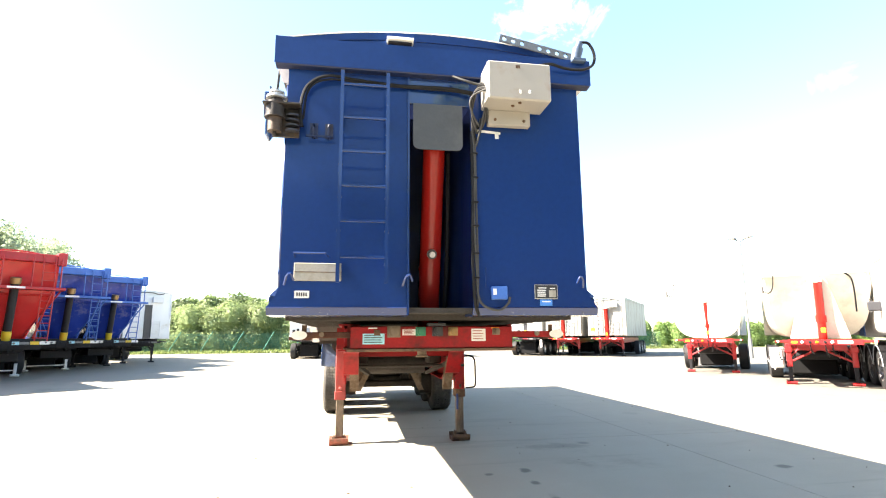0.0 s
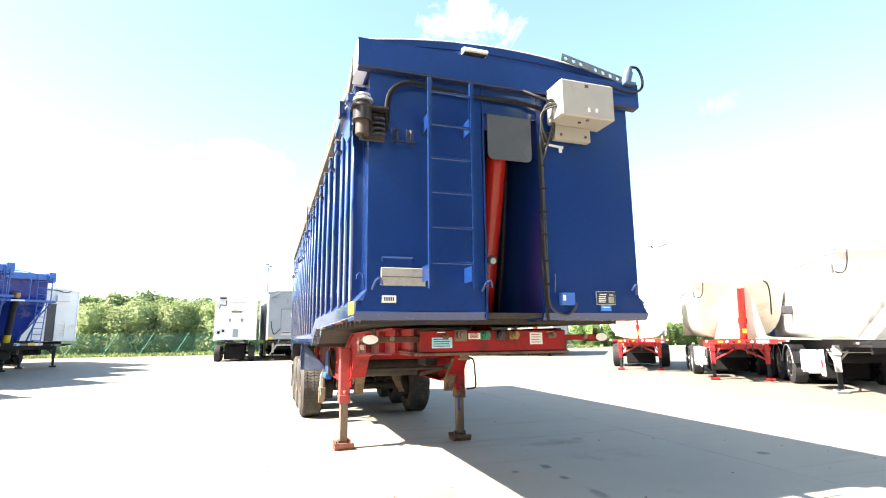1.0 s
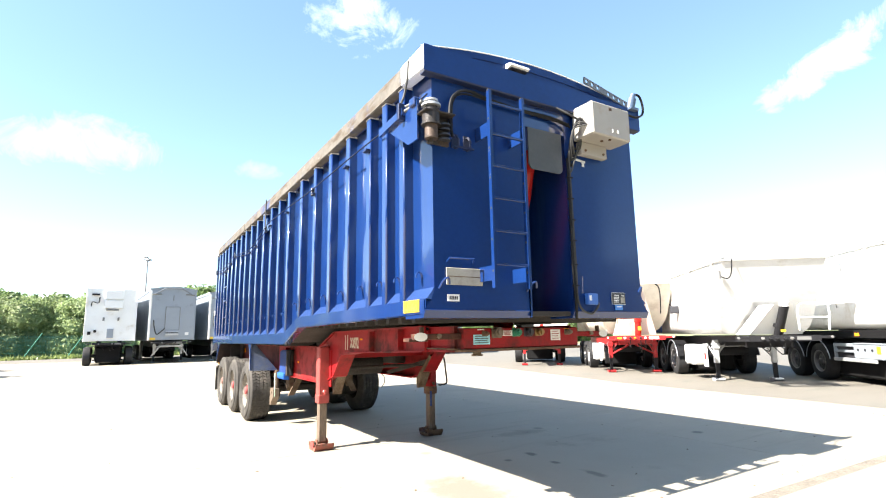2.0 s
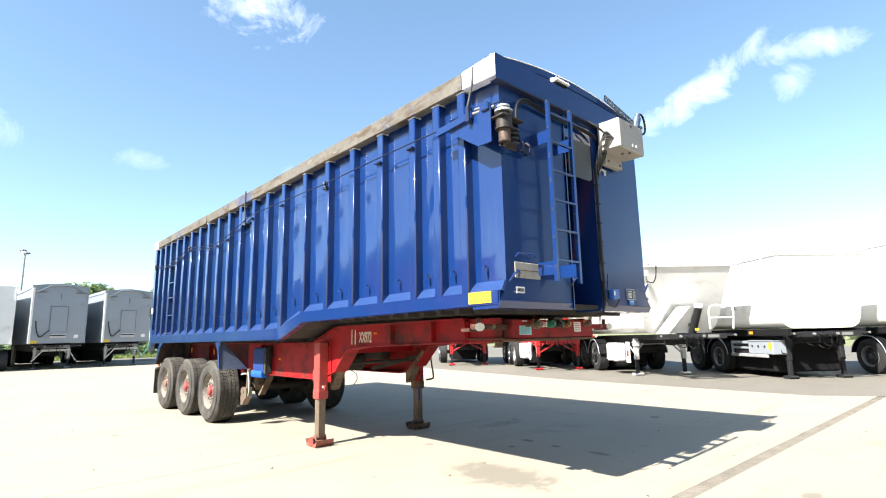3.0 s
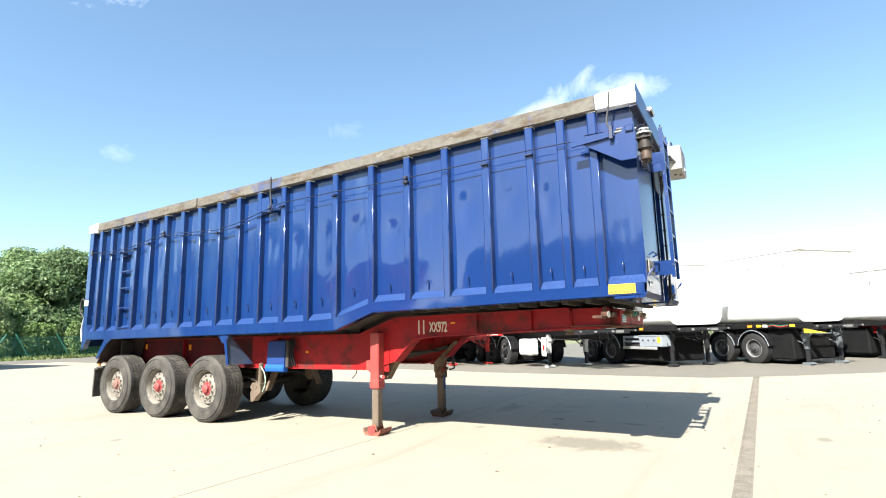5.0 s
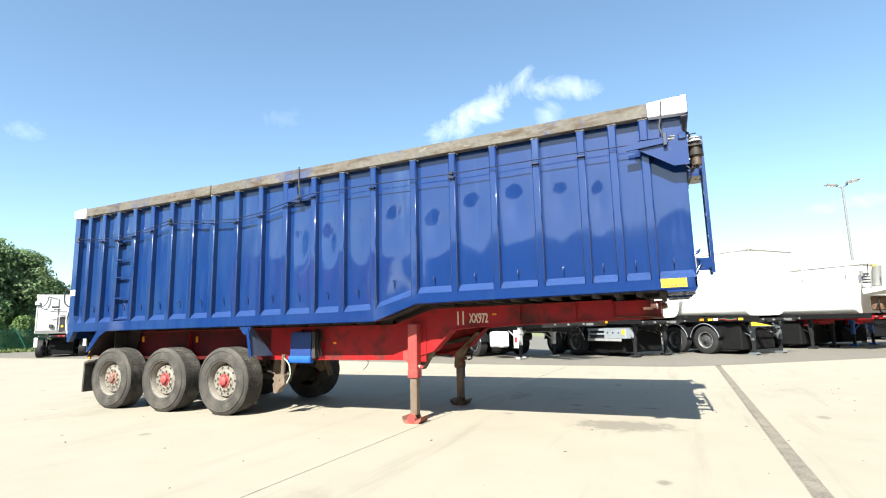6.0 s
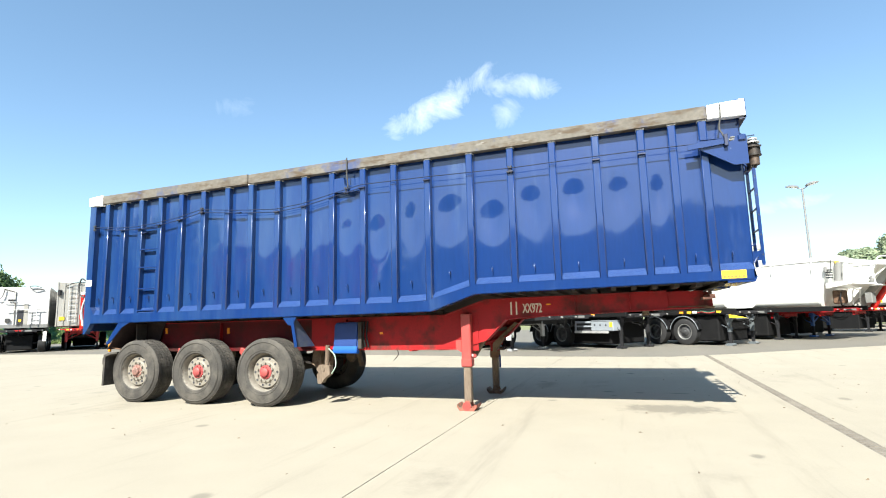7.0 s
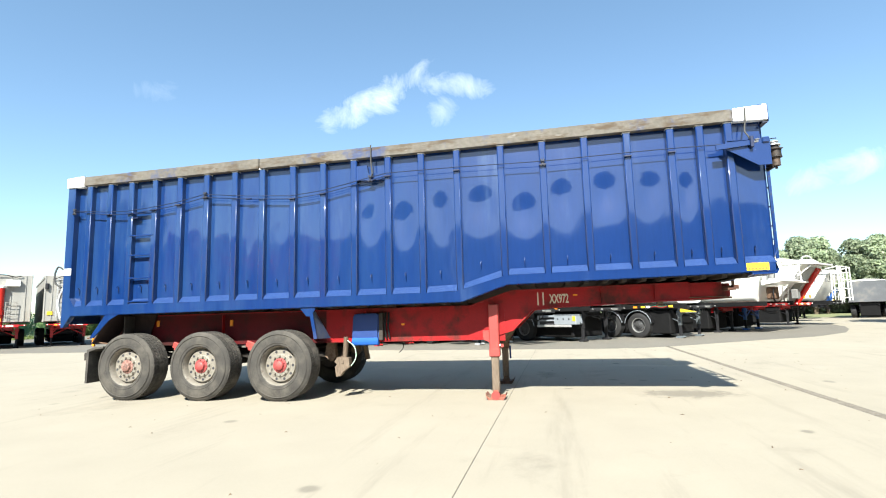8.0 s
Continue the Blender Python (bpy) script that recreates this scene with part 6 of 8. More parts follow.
def tub(t, mat, y0, y1, top, low, nose, wide=1.24, under=None, boxy=False):
    """A round-bottomed tipping body with a raked nose."""
    under = under or mat
    ea, eb = (0.22, 0.36) if boxy else (0.55, 0.75)

    def section(y, shrink=1.0, lift=0.0):
        pts = [(-wide, top)]
        for a in np.linspace(math.pi, 2 * math.pi, 15):
            ex = math.copysign(abs(math.cos(a)) ** ea, math.cos(a)) * wide * 0.93 * shrink
            pts.append((ex, low + lift + (top - low - lift) * 0.62 * (1 + math.copysign(abs(math.sin(a)) ** eb, math.sin(a)))))
        pts.append((wide, top))
        return [(x, y, z) for x, z in pts]

    bm = B()
    rows = [section(y) for y in np.linspace(y0 + nose, y1, 6)]
    grid_face(bm, rows)
    body = part("body", bm, mat, t, smooth=True)
    # raked nose: from the first section up to the head
    first = rows[0]
    head = [(x * (0.98 if abs(x) > 0.5 else 1.0), y0 + nose * min(1, max(0, (top - z) / (top - low))) ** 1.15, z) for x, _, z in first]
    bm = B()
    fan = [head]
    for s in (0.75, 0.5, 0.25, 0.0):
        fan.append([(x * s, y0 + nose * ((top - (top + (z - top) * (0.25 + 0.75 * 1))) / (top - low)) ** 1.15 if z < top else y0, z) for x, _, z in head])
    grid_face(bm, fan)
    part("nose", bm, mat, body, smooth=True)
    bm = B()
    rowsn = [[(x, y, z) for x, y, z in head], [(x, first[i][1], z) for i, (x, y, z) in enumerate(first)]]
    grid_face(bm, rowsn)
    part("nose_side", bm, mat, body, smooth=True)
    for side in (-1, 1):
        part("top_rail", box(B(), side * (wide - 0.05), side * (wide + 0.03), y0, y1, top - 0.06, top + 0.05, 0.015), mat, body)
        if under is not mat:
            part("side_rail", box(B(), side * (wide * 0.80), side * (wide * 0.90), y0 + nose + 0.5, y1, low + 0.12, low + 0.20, 0.01), under, body)
    bm = B()
    rows = [[(u * wide, y, top + 0.04 + 0.16 * (1 - u * u)) for u in np.linspace(-1, 1, 11)] for y in (y0, y1)]
    grid_face(bm, rows)
    part("roof_sheet", bm, LABEL_WHITE, body, smooth=True)
    bm = B()
    prism(bm, [(u * wide, top + 0.035 + 0.16 * (1 - u * u)) for u in np.linspace(-1, 1, 11)] + [(wide, top - 0.05), (-wide, top - 0.05)], "y", y0 - 0.02, y0 + 0.05)
    part("head_plate", bm, mat, body)
    part("tail", box(B(), -wide * 0.96, wide * 0.96, y1 - 0.02, y1 + 0.06, low + 0.08, top, 0.02), mat, body)
    return body


def front_ram(t, y, z0, z1, mat=RAM_RED, hood=None, r=0.10, tilt=0.25):
    if hood:
        bm = B()
        v = [(-0.62, y + 0.30, z0 + 0.02), (0.62, y + 0.30, z0 + 0.02), (0.20, y + 0.02 - tilt, z1 + 0.05), (-0.20, y + 0.02 - tilt, z1 + 0.05),
             (-0.70, y + 0.9, z0 + 0.02), (0.70, y + 0.9, z0 + 0.02), (0.30, y + 0.6 - tilt, z1 + 0.05), (-0.30, y + 0.6 - tilt, z1 + 0.05)]
        vs = [bm.verts.new(p) for p in v]
        for q in ((0, 1, 2, 3), (1, 5, 6, 2), (4, 0, 3, 7), (3, 2, 6, 7)):
            bm.faces.new([vs[i] for i in q])
        part("ram_housing", bm, hood, t)
    ram = part("ram", rod(B(), (0, y + 0.20, z0), (0, y - tilt - 0.02, z1), r, 18), mat, t, smooth=True)
    part("ram_collar", rod(B(), (0, y + 0.12, z0 + (z1 - z0) * 0.3), (0, y + 0.10, z0 + (z1 - z0) * 0.42), r * 1.25, 14), mat, ram)
    part("ram_cap", rod(B(), (0, y - tilt - 0.02, z1), (0, y - tilt - 0.04, z1 + 0.10), r * 1.05, 14), LABEL_WHITE, ram)
    part("ram_label", box(B(), -0.05, 0.05, y + 0.13 - r * 1.3 - 0.1, y + 0.14 - r * 1.3 - 0.08, z0 + (z1 - z0) * 0.12, z0 + (z1 - z0) * 0.20), YELLOW, ram)


def step_ladder(t, x, y, z0, z1, mat, wide=0.34):
    lad = part("ladder", box(B(), x, x + 0.03, y, y + 0.03, z0, z1), mat, t)
    part("stile", box(B(), x + wide, x + wide + 0.03, y, y + 0.03, z0, z1), mat, lad)
    k = z0 + 0.12
    while k < z1:
        part("rung", box(B(), x, x + wide, y + 0.003, y + 0.027, k, k + 0.025), mat, lad)
        k += 0.28
    return lad


def tub_trailer(x, y, az, label, mat, col, leg_col, top=3.45, axles=3, hood=None, nose=0.75, guards=False, ram=RAM_RED, side_box=None, under=None, rim=ALU, winder=True, frames=False,
                leg_y=2.4, gap=2.64, tail=1.0, deep=False, overhang=0.0, boxy=False, ram_top=None, lean=0.25, front=""):
    """x, y: where its outer foot stands."""
    length = leg_y + gap + 1.33 * (axles - 1) + 1.0
    m = by_foot(x, y, az, -LEG, leg_y)
    t = empty("parked_trailer", m, label, "trailer", "parked trailers")
    running_gear(t, col, leg_col, length, axles, guards=guards, rim=rim, leg_y=leg_y, deep=deep)
    tub(t, mat, 0.10 - overhang, length - 0.9 + tail, top, 1.365 if deep else 1.30, nose, under=under, boxy=bool(deep) or boxy)
    if ram:
        front_ram(t, 0.12 if hood else 0.35, 1.28, ram_top or (top - 0.25 if ram is RAM_RED else 1.98), ram, hood, 0.13 if overhang else 0.10, lean + overhang)
    if winder:
        w = part("sheet_winder", rod(B(), (-1.29, 0.15, top - 0.50), (-1.29, 0.15, top - 0.30), 0.055, 12), LAMP_GREY, t, smooth=True)
        part("winder_arm", tube(B(), curve_pts([(-1.29, 0.15, top - 0.42), (-1.12, 0.08, top - 0.5), (-1.02, 0.06, top - 0.35), (-0.98, 0.06, top)], 4), 0.015, 6), CABLE, w)
        if mat is CREAM:
            part("mirror_box", box(B(), 0.95, 1.25, -0.25, -0.12, 1.98, 2.22, 0.03), LABEL_BLACK, t, "black box on a stay")
            part("box_stay", rod(B(), (1.1, -0.18, 2.1), (1.1, 0.35, 2.3), 0.02, 6), CABLE, t)
            part("nose_pipe", tube(B(), curve_pts([(0.55, 0.12, 3.05), (0.72, 0.12, 2.9), (0.78, 0.2, 2.6), (0.80, 0.4, 2.0)], 4), 0.022, 6), CABLE, t)
        else:
            part("grab_frame", tube(B(), curve_pts([(0.35, -0.01, 1.40), (0.35, -0.06, 1.98), (0.68, -0.07, 2.02), (1.0, -0.06, 1.98), (1.0, -0.01, 1.40)], 3), 0.025, 6), LABEL_WHITE, t)
            part("grab_bar", rod(B(), (0.35, -0.05, 1.70), (1.0, -0.05, 1.70), 0.02, 6), LABEL_WHITE, t)
    # rolled sheet along one top edge, with its straps
    roll = part("sheet_roll", rod(B(), (-1.23, 0.05 - overhang, top + 0.065), (-1.23, length - 0.9 + tail, top + 0.065), 0.05, 10), LABEL_WHITE, t, smooth=True)
    for k in range(5):
        y = 0.6 + k * (length + tail - 2.2) / 4
        part("strap", box(B(), -1.292, -1.284, y, y + 0.05, top - 0.42, top + 0.10), LABEL_WHITE, roll)
        part("tie_hook", tube(B(), [(-1.275, y + 0.3, 1.98), (-1.31, y + 0.3, 1.96), (-1.31, y + 0.3, 2.05)], 0.012, 5), LAMP_GREY, t)
    if side_box is LABEL_WHITE:
        bx = part("side_tank", box(B(), -1.20, -0.86, leg_y + 0.55, leg_y + 1.45, 0.42, 1.0, 0.05), side_box, t, "plain white side tank")
        for y in (leg_y + 0.72, leg_y + 1.25):
            part("tank_strap", box(B(), -1.206, -0.85, y, y + 0.05, 0.412, 1.008, 0.01), GALV, bx)
        part("splash_board", box(B(), -1.16, -1.12, leg_y - 0.42, leg_y - 0.16, 0.42, 1.05, 0.01), LABEL_WHITE, t)
        part("reflector", box(B(), -1.166, -1.16, leg_y - 0.38, leg_y - 0.24, 0.62, 0.80), RED_FRESH, t)
    elif side_box:
        bx = part("side_locker", box(B(), -1.22, -0.82, leg_y - 0.05, leg_y + 1.02, 0.66, 1.02, 0.02), side_box, t, "grey metal side locker with round latches")
        for y in (leg_y + 0.28, leg_y + 0.55, leg_y + 0.82):
            part("latch", rod(B(), (-1.22, y, 0.88), (-1.235, y, 0.88), 0.032, 10), LABEL_BLACK, bx)
        part("warning_label", box(B(), -1.226, -1.218, leg_y - 0.02, leg_y + 0.12, 0.80, 0.98), YELLOW, bx)
        part("locker_lid", box(B(), -1.232, -0.81, leg_y - 0.06, leg_y + 1.03, 1.02, 1.045, 0.006), side_box, bx)
        part("dark_recess", box(B(), -1.15, -0.86, leg_y + 1.03, leg_y + 1.80, 0.60, 1.02), LABEL_BLACK, t)
        for z0, z1 in ((0.95, 1.03), (0.80, 0.86)):
            part("side_rail", box(B(), -1.215, -1.175, leg_y + 1.02, leg_y + 1.86, z0, z1, 0.006), side_box, t)
        part("side_guard", box(B(), -1.225, -1.175, leg_y + 0.20, leg_y + 1.90, 0.57, 0.66, 0.008), ALU, t)
        part("guard_stay", box(B(), -1.21, -1.15, leg_y + 1.82, leg_y + 1.88, 0.57, 1.03), side_box, t)
    if front == "platform":
        # folded working platform with rails before the nose
        bm = B()
        prism(bm, [(0.25, 2.06), (-0.62, 2.20), (-0.62, 2.26), (0.25, 2.26)], "x", -1.15, 1.15)
        deck = part("platform", bm, WHITE, t, "white folding platform before the nose")
        for x in (-1.1, 0.0, 1.1):
            part("guard_post", rod(B(), (x, -0.58, 2.26), (x, -0.50, top - 0.05), 0.026, 7), WHITE, deck)
        for z in (2.55, 2.80, 3.02):
            part("guard_rail", rod(B(), (-1.1, -0.54, z), (1.1, -0.54, z), 0.02, 6), WHITE, deck)
        part("hoist", rod(B(), (-0.65, 0.0, 2.35), (-0.60, -0.05, top - 0.12), 0.14, 14), LAMP_GREY, t, "grey hoist drum", smooth=True)
        for k in range(4):
            part("cooling_fin", box(B(), -1.28, -1.02, 0.02, 0.16, 2.45 + 0.10 * k, 2.50 + 0.10 * k), LABEL_BLACK, t)
        part("pump", box(B(), -0.80, -0.30, -0.12, 0.22, 1.45, 1.98, 0.04), RUST, t, "rusty pump unit below the platform")
        part("pump_hose", tube(B(), curve_pts([(-0.8, -0.1, 1.9), (-1.05, -0.15, 1.7), (-0.95, -0.12, 1.42), (-0.6, -0.05, 1.36)], 5), 0.03, 6), CABLE, t)
        part("label", box(B(), -0.78, -0.42, -0.02, 0.0, top - 0.16, top - 0.06), YELLOW, t)
    if front == "visor":
        # grey visor over the head of the ram, and the drive of the sheet beside it
        bm = B()
        prism(bm, [(0.5, top + 0.02), (-0.30, top - 0.05), (-0.95, top - 0.12), (-0.95, top - 0.04), (-0.25, top + 0.12), (0.5, top + 0.30)], "x", -1.25, 1.25)
        part("visor", bm, DUSTY_WHITE, t, "pale visor over the ram head")
        part("visor_hoop", tube(B(), curve_pts([(-0.9, -0.3, top + 0.05), (-0.6, -0.32, top + 0.30), (0.3, -0.32, top + 0.34), (0.9, -0.3, top + 0.05)], 5), 0.03, 6), DUSTY_WHITE, t)
        for x in (-1.1, 1.1):
            part("visor_stay", rod(B(), (x, 0.15, 2.25), (x, -0.8, top - 0.10), 0.03, 7), WHITE, t)
        part("drive_motor", rod(B(), (-1.05, -0.12, top - 0.75), (-1.05, -0.16, top - 0.35), 0.09, 12), LAMP_GREY, t, smooth=True)
        part("nose_tray", box(B(), -1.15, -0.35, -0.35, 0.25, 2.18, 2.24, 0.01), WHITE, t)
        part("valve_block", box(B(), -1.0, -0.62, -0.05, 0.22, 1.45, 1.90, 0.03), LAMP_GREY, t)
        part("marker", box(B(), 0.66, 0.86, -0.03, 0.0, 1.5, 1.62), AMBER, t)
    if front == "cage":
        for x in (-1.15, -0.55, 0.55, 1.15):
            part("cage_post", rod(B(), (x, -0.35, 1.35), (x, -0.35, 3.25), 0.03, 7), WHITE, t)
        for z in (1.5, 2.0, 2.5, 2.9, 3.22):
            part("cage_bar", rod(B(), (-1.15, -0.35, z), (1.15, -0.35, z), 0.024, 6), WHITE, t)
        for x in (-1.15, 1.15):
            part("cage_stay", rod(B(), (x, -0.35, 3.22), (x, 0.4, 3.05), 0.03, 7), WHITE, t)
    if frames:
        for x in (-1.1, 0.7):
            part("tubular_frame", tube(B(), [(x, 0.0, 1.5), (x, -0.05, 2.9), (x + 0.45, -0.05, 2.9), (x + 0.45, 0.0, 1.5)], 0.03, 7), mat, t)
        for z in (1.9, 2.3, 2.7):
            part("frame_bar", rod(B(), (-1.1, -0.03, z), (1.15, -0.03, z), 0.02, 7), mat, t)
        step_ladder(t, 0.35, -0.06, 1.25, 3.3, mat)
    return t


def box_trailer(m, label, length, mat, col, leg_col, high=3.95, low=1.22, ribs=0, axles=3, slot=False, ram=False, roof=True, rim=ALU, hood=False, winder=False, panel=True, backwards=False, fittings=False, rails=False, foot=None):
    t = empty("parked_trailer", m, label, "trailer", "parked trailers")
    running_gear(t, col, leg_col, length, axles, foot_col=foot, rim=rim, backwards=backwards, leg_y=length - 2.4 if backwards else 1.3)
    if low > 1.35:
        for side in (-1, 1):
            part("subframe", box(B(), side * 0.50, side * 0.62, 0.12, length, 1.20, low + 0.02), col if backwards else DARK_CHASSIS, t)
    bm = box(B(), -1.25, 1.25, 0.10, length, low, high, 0.03)
    body = part("body", bm, mat, t)
    for side in (-1, 1):
        part("top_rail", box(B(), side * 1.245, side * 1.285, 0.08, length, high - 0.16, high + 0.01, 0.01), mat, body)
        part("bottom_rail", box(B(), side * 1.245, side * 1.275, 0.08, length, low - 0.02, low + 0.12, 0.01), mat, body)
        part("corner_strip", box(B(), side * 1.20, side * 1.262, 0.075, 0.14, low, high, 0.008), mat, body)
        for k in range(ribs):
            y = 0.5 + (length - 0.8) * k / max(1, ribs - 1)
            part("rib", box(B(), side * 1.245, side * 1.28, y, y + 0.07, low + 0.1, high - 0.15), mat, body)
    if roof:
        bm = B()
        prism(bm, [(-1.27, high - 0.02), (-0.7, high + 0.08), (0, high + 0.14), (0.7, high + 0.08), (1.27, high - 0.02)], "y", 0.05, length)
        part("roof_sheet", bm, GREY_ALU if mat is GREY_ALU else LABEL_WHITE, body)
    if hood:
        for s in (-1, 1):
            part("sheet_hoop", rod(B(), (s * 1.0, 0.06, high - 0.32), (s * 0.45, 0.05, high + 0.02), 0.04, 7), HOOP_GREY, body)
            part("hoop_foot", rod(B(), (s * 1.15, 0.06, high - 0.36), (s * 0.65, 0.05, high - 0.34), 0.035, 7), LAMP_GREY, body)
        part("hoop_bar", rod(B(), (-0.45, 0.05, high + 0.02), (0.45, 0.05, high + 0.02), 0.04, 7), HOOP_GREY, body)
        part("white_corner", box(B(), -1.268, -1.16, 0.062, 0.20, low, high - 0.14, 0.01), LABEL_WHITE, body, "white corner strip")
        part("corner_label", box(B(), -1.15, -0.85, 0.09, 0.098, low + 0.02, low + 0.16), YELLOW, body)
        part("latch_bar", box(B(), -0.02, 0.02, 0.06, 0.10, high - 0.72, high - 0.40, 0.005), LAMP_GREY, body)
        part("stay_frame", tube(B(), [(-0.98, 0.5, 0.42), (-0.58, 0.15, 0.98), (0.58, 0.15, 0.98), (0.98, 0.5, 0.42)], 0.035, 7), GALV, t)
        for z in (1.0, 1.12):
            part("stay_bar", box(B(), -0.62, 0.62, 0.10, 0.16, z, z + 0.05, 0.006), GALV, t)
    if panel:
        part("front_frame", box(B(), -0.38, 0.38, 0.075, 0.10, low + 0.62, high - 1.12, 0.008), mat, body)
        for x0, x1, z0, z1 in ((-0.40, -0.37, low + 0.60, high - 1.10), (0.37, 0.40, low + 0.60, high - 1.10), (-0.40, 0.40, high - 1.12, high - 1.095)):
            part("frame_edge", box(B(), x0, x1, 0.06, 0.10, z0, z1, 0.004), LAMP_GREY, body)
        part("service_tray", box(B(), -0.36, 0.36, 0.0, 0.10, low + 0.28, low + 0.50, 0.01), GALV, body)
        part("dark_slot", box(B(), -0.34, 0.34, -0.012, 0.01, low + 0.40, low + 0.46), DARK_CHASSIS, body)
        part("square_plate", box(B(), 0.72, 0.92, 0.06, 0.10, low + 0.28, low + 0.46, 0.006), LABEL_WHITE, body)
        part("cable_loop", tube(B(), curve_pts([(-1.0, 0.06, low + 1.2), (-0.95, 0.02, low + 0.75), (-0.8, 0.0, low + 0.35), (-0.55, 0.0, low + 0.55), (-0.4, 0.03, low + 0.7)], 5), 0.03, 6), CABLE, body)
    if fittings:
        for x0, x1, z0, z1, mt in ((-0.35, 0.55, high - 0.62, high - 0.12, mat), (-0.35, 0.55, high - 1.15, high - 0.70, mat), (-0.28, 0.34, high - 1.28, high - 1.20, LAMP_GREY), (-0.16, 0.16, low + 0.18, low + 0.70, GREY_ALU),
                                   (-1.08, -0.92, low + 0.38, low + 0.56, DARK_CHASSIS), (-0.80, -0.66, low + 0.50, low + 0.64, DARK_CHASSIS), (-1.0, -0.62, high - 0.42, high - 0.32, DARK_CHASSIS)):
            part("end_fitting", box(B(), x0, x1, 0.0, 0.102, z0, z1, 0.01), mt, body)
        for s in (-1, 1):
            part("hinge", box(B(), s * 0.36 - 0.05, s * 0.36 + 0.05, -0.02, 0.10, low + 1.15, low + 1.35, 0.01), LAMP_GREY, body)
        part("cable_loop", tube(B(), curve_pts([(-0.62, 0.05, high - 0.5), (-0.66, 0.0, high - 0.85), (-0.95, 0.0, high - 0.8), (-1.0, 0.02, high - 1.05)], 5), 0.025, 6), CABLE, body)
    if rails:
        sl = part("ram_slot", box(B(), -0.13, 0.15, 0.06, 0.102, low + 0.04, low + 1.0), LABEL_BLACK, body)
        part("warning_mark", box(B(), -0.05, 0.07, 0.05, 0.062, low + 0.30, low + 0.42), YELLOW, sl)
        part("front_beam_mark", box(B(), -0.2, 0.2, -0.015, 0.0, 1.18, 1.26), RED_FRESH, t)
        part("cross_rail", rod(B(), (-0.62, -0.02, low + 0.92), (1.0, -0.02, low + 0.98), 0.022, 6), mat, body)
        part("cross_rail", rod(B(), (-0.75, -0.02, low + 1.40), (0.30, -0.02, low + 1.36), 0.018, 6), mat, body)
        step_ladder(t, 0.36, -0.05, low + 0.12, low + 0.98, mat, 0.36)
        part("tray", box(B(), -0.55, -0.25, 0.0, 0.1, low + 1.45, low + 1.52), DARK_CHASSIS, body)
        part("junction_box", box(B(), -0.62, -0.42, 0.0, 0.1, low + 0.28, low + 0.48, 0.02), CABLE_GREY, body)
        part("panel_frame", tube(B(), [(-0.75, 0.07, low + 2.1), (-0.25, 0.07, low + 1.95), (-0.25, 0.07, low + 0.1)], 0.025, 5), DUSTY_ALU, body)
        part("side_panel", box(B(), 0.16, 0.34, 0.07, 0.104, low + 0.1, low + 1.25), DUSTY_ALU, body)
        part("cable_loop", tube(B(), curve_pts([(0.95, 0.04, high - 0.10), (0.55, 0.0, high - 0.14), (0.35, 0.0, high + 0.02), (0.6, 0.0, high + 0.07), (0.9, 0.02, high - 0.04)], 5), 0.022, 6), CABLE_GREY, body)
        part("cable_loop", tube(B(), curve_pts([(-1.2, 0.0, high - 0.6), (-0.95, -0.02, high - 0.68), (-0.78, 0.0, high - 0.45), (-0.72, 0.02, high - 0.12)], 5), 0.022, 6), CABLE_GREY, body)
        part("corner_motor", box(B(), -1.32, -1.12, 0.0, 0.12, high - 0.62, high - 0.40, 0.02), WHITE, body)
        part("lower_lip", box(B(), -1.25, 1.25, 0.06, 0.11, low - 0.05, low + 0.14), LAMP_GREY, body)
        for s in (-1, 1):
            part("splash_flap", box(B(), s * 1.16 - 0.08, s * 1.16 + 0.08, 0.02, 0.06, 0.62, 1.15), LABEL_WHITE, t)
    if slot:
        part("ram_slot", box(B(), -0.20, 0.20, 0.07, 0.105, low + 0.02, high - 0.75), LABEL_BLACK, body)
    if ram:
        front_ram(t, 0.0, 1.2, high - 0.7, RAM_RED, None, 0.14, 0.05)
        step_ladder(t, -0.72, -0.02, low + 0.2, high - 0.1, ALU)
        part("yellow_plate", box(B(), -1.1, -0.85, 0.06, 0.098, low + 0.35, low + 0.55), YELLOW, body)
        part("corner_motor", rod(B(), (-1.15, 0.04, high - 0.75), (-1.15, 0.04, high - 0.45), 0.09, 12), DARK_CHASSIS, body)
        for x in (-0.95, -0.2, 0.35, 0.95):
            part("front_rib", box(B(), x, x + 0.05, 0.07, 0.104, low + 0.05, high - 0.05), mat, body)
    if winder:
        part("cable_loop", tube(B(), curve_pts([(-0.9, 0.04, high - 0.25), (-0.5, 0.0, high - 0.05), (0.1, 0.0, high - 0.02), (0.5, 0.02, high - 0.12), (0.8, 0.03, high - 0.05)], 5), 0.025, 6), CABLE, body)
        part("hanging_box", box(B(), 0.15, 0.75, -0.12, 0.08, high - 0.62, high - 0.28, 0.01), LABEL_WHITE, body)
        part("grab_frame", tube(B(), [(0.2, 0.0, low + 0.15), (0.2, -0.03, low + 1.05), (0.65, -0.03, low + 1.05), (0.65, 0.0, low + 0.15)], 0.02, 6), mat, body)
        for z in (0.35, 0.6, 0.85):
            part("grab_bar", rod(B(), (0.2, -0.02, low + z), (0.65, -0.02, low + z), 0.015, 6), mat, body)
    return t


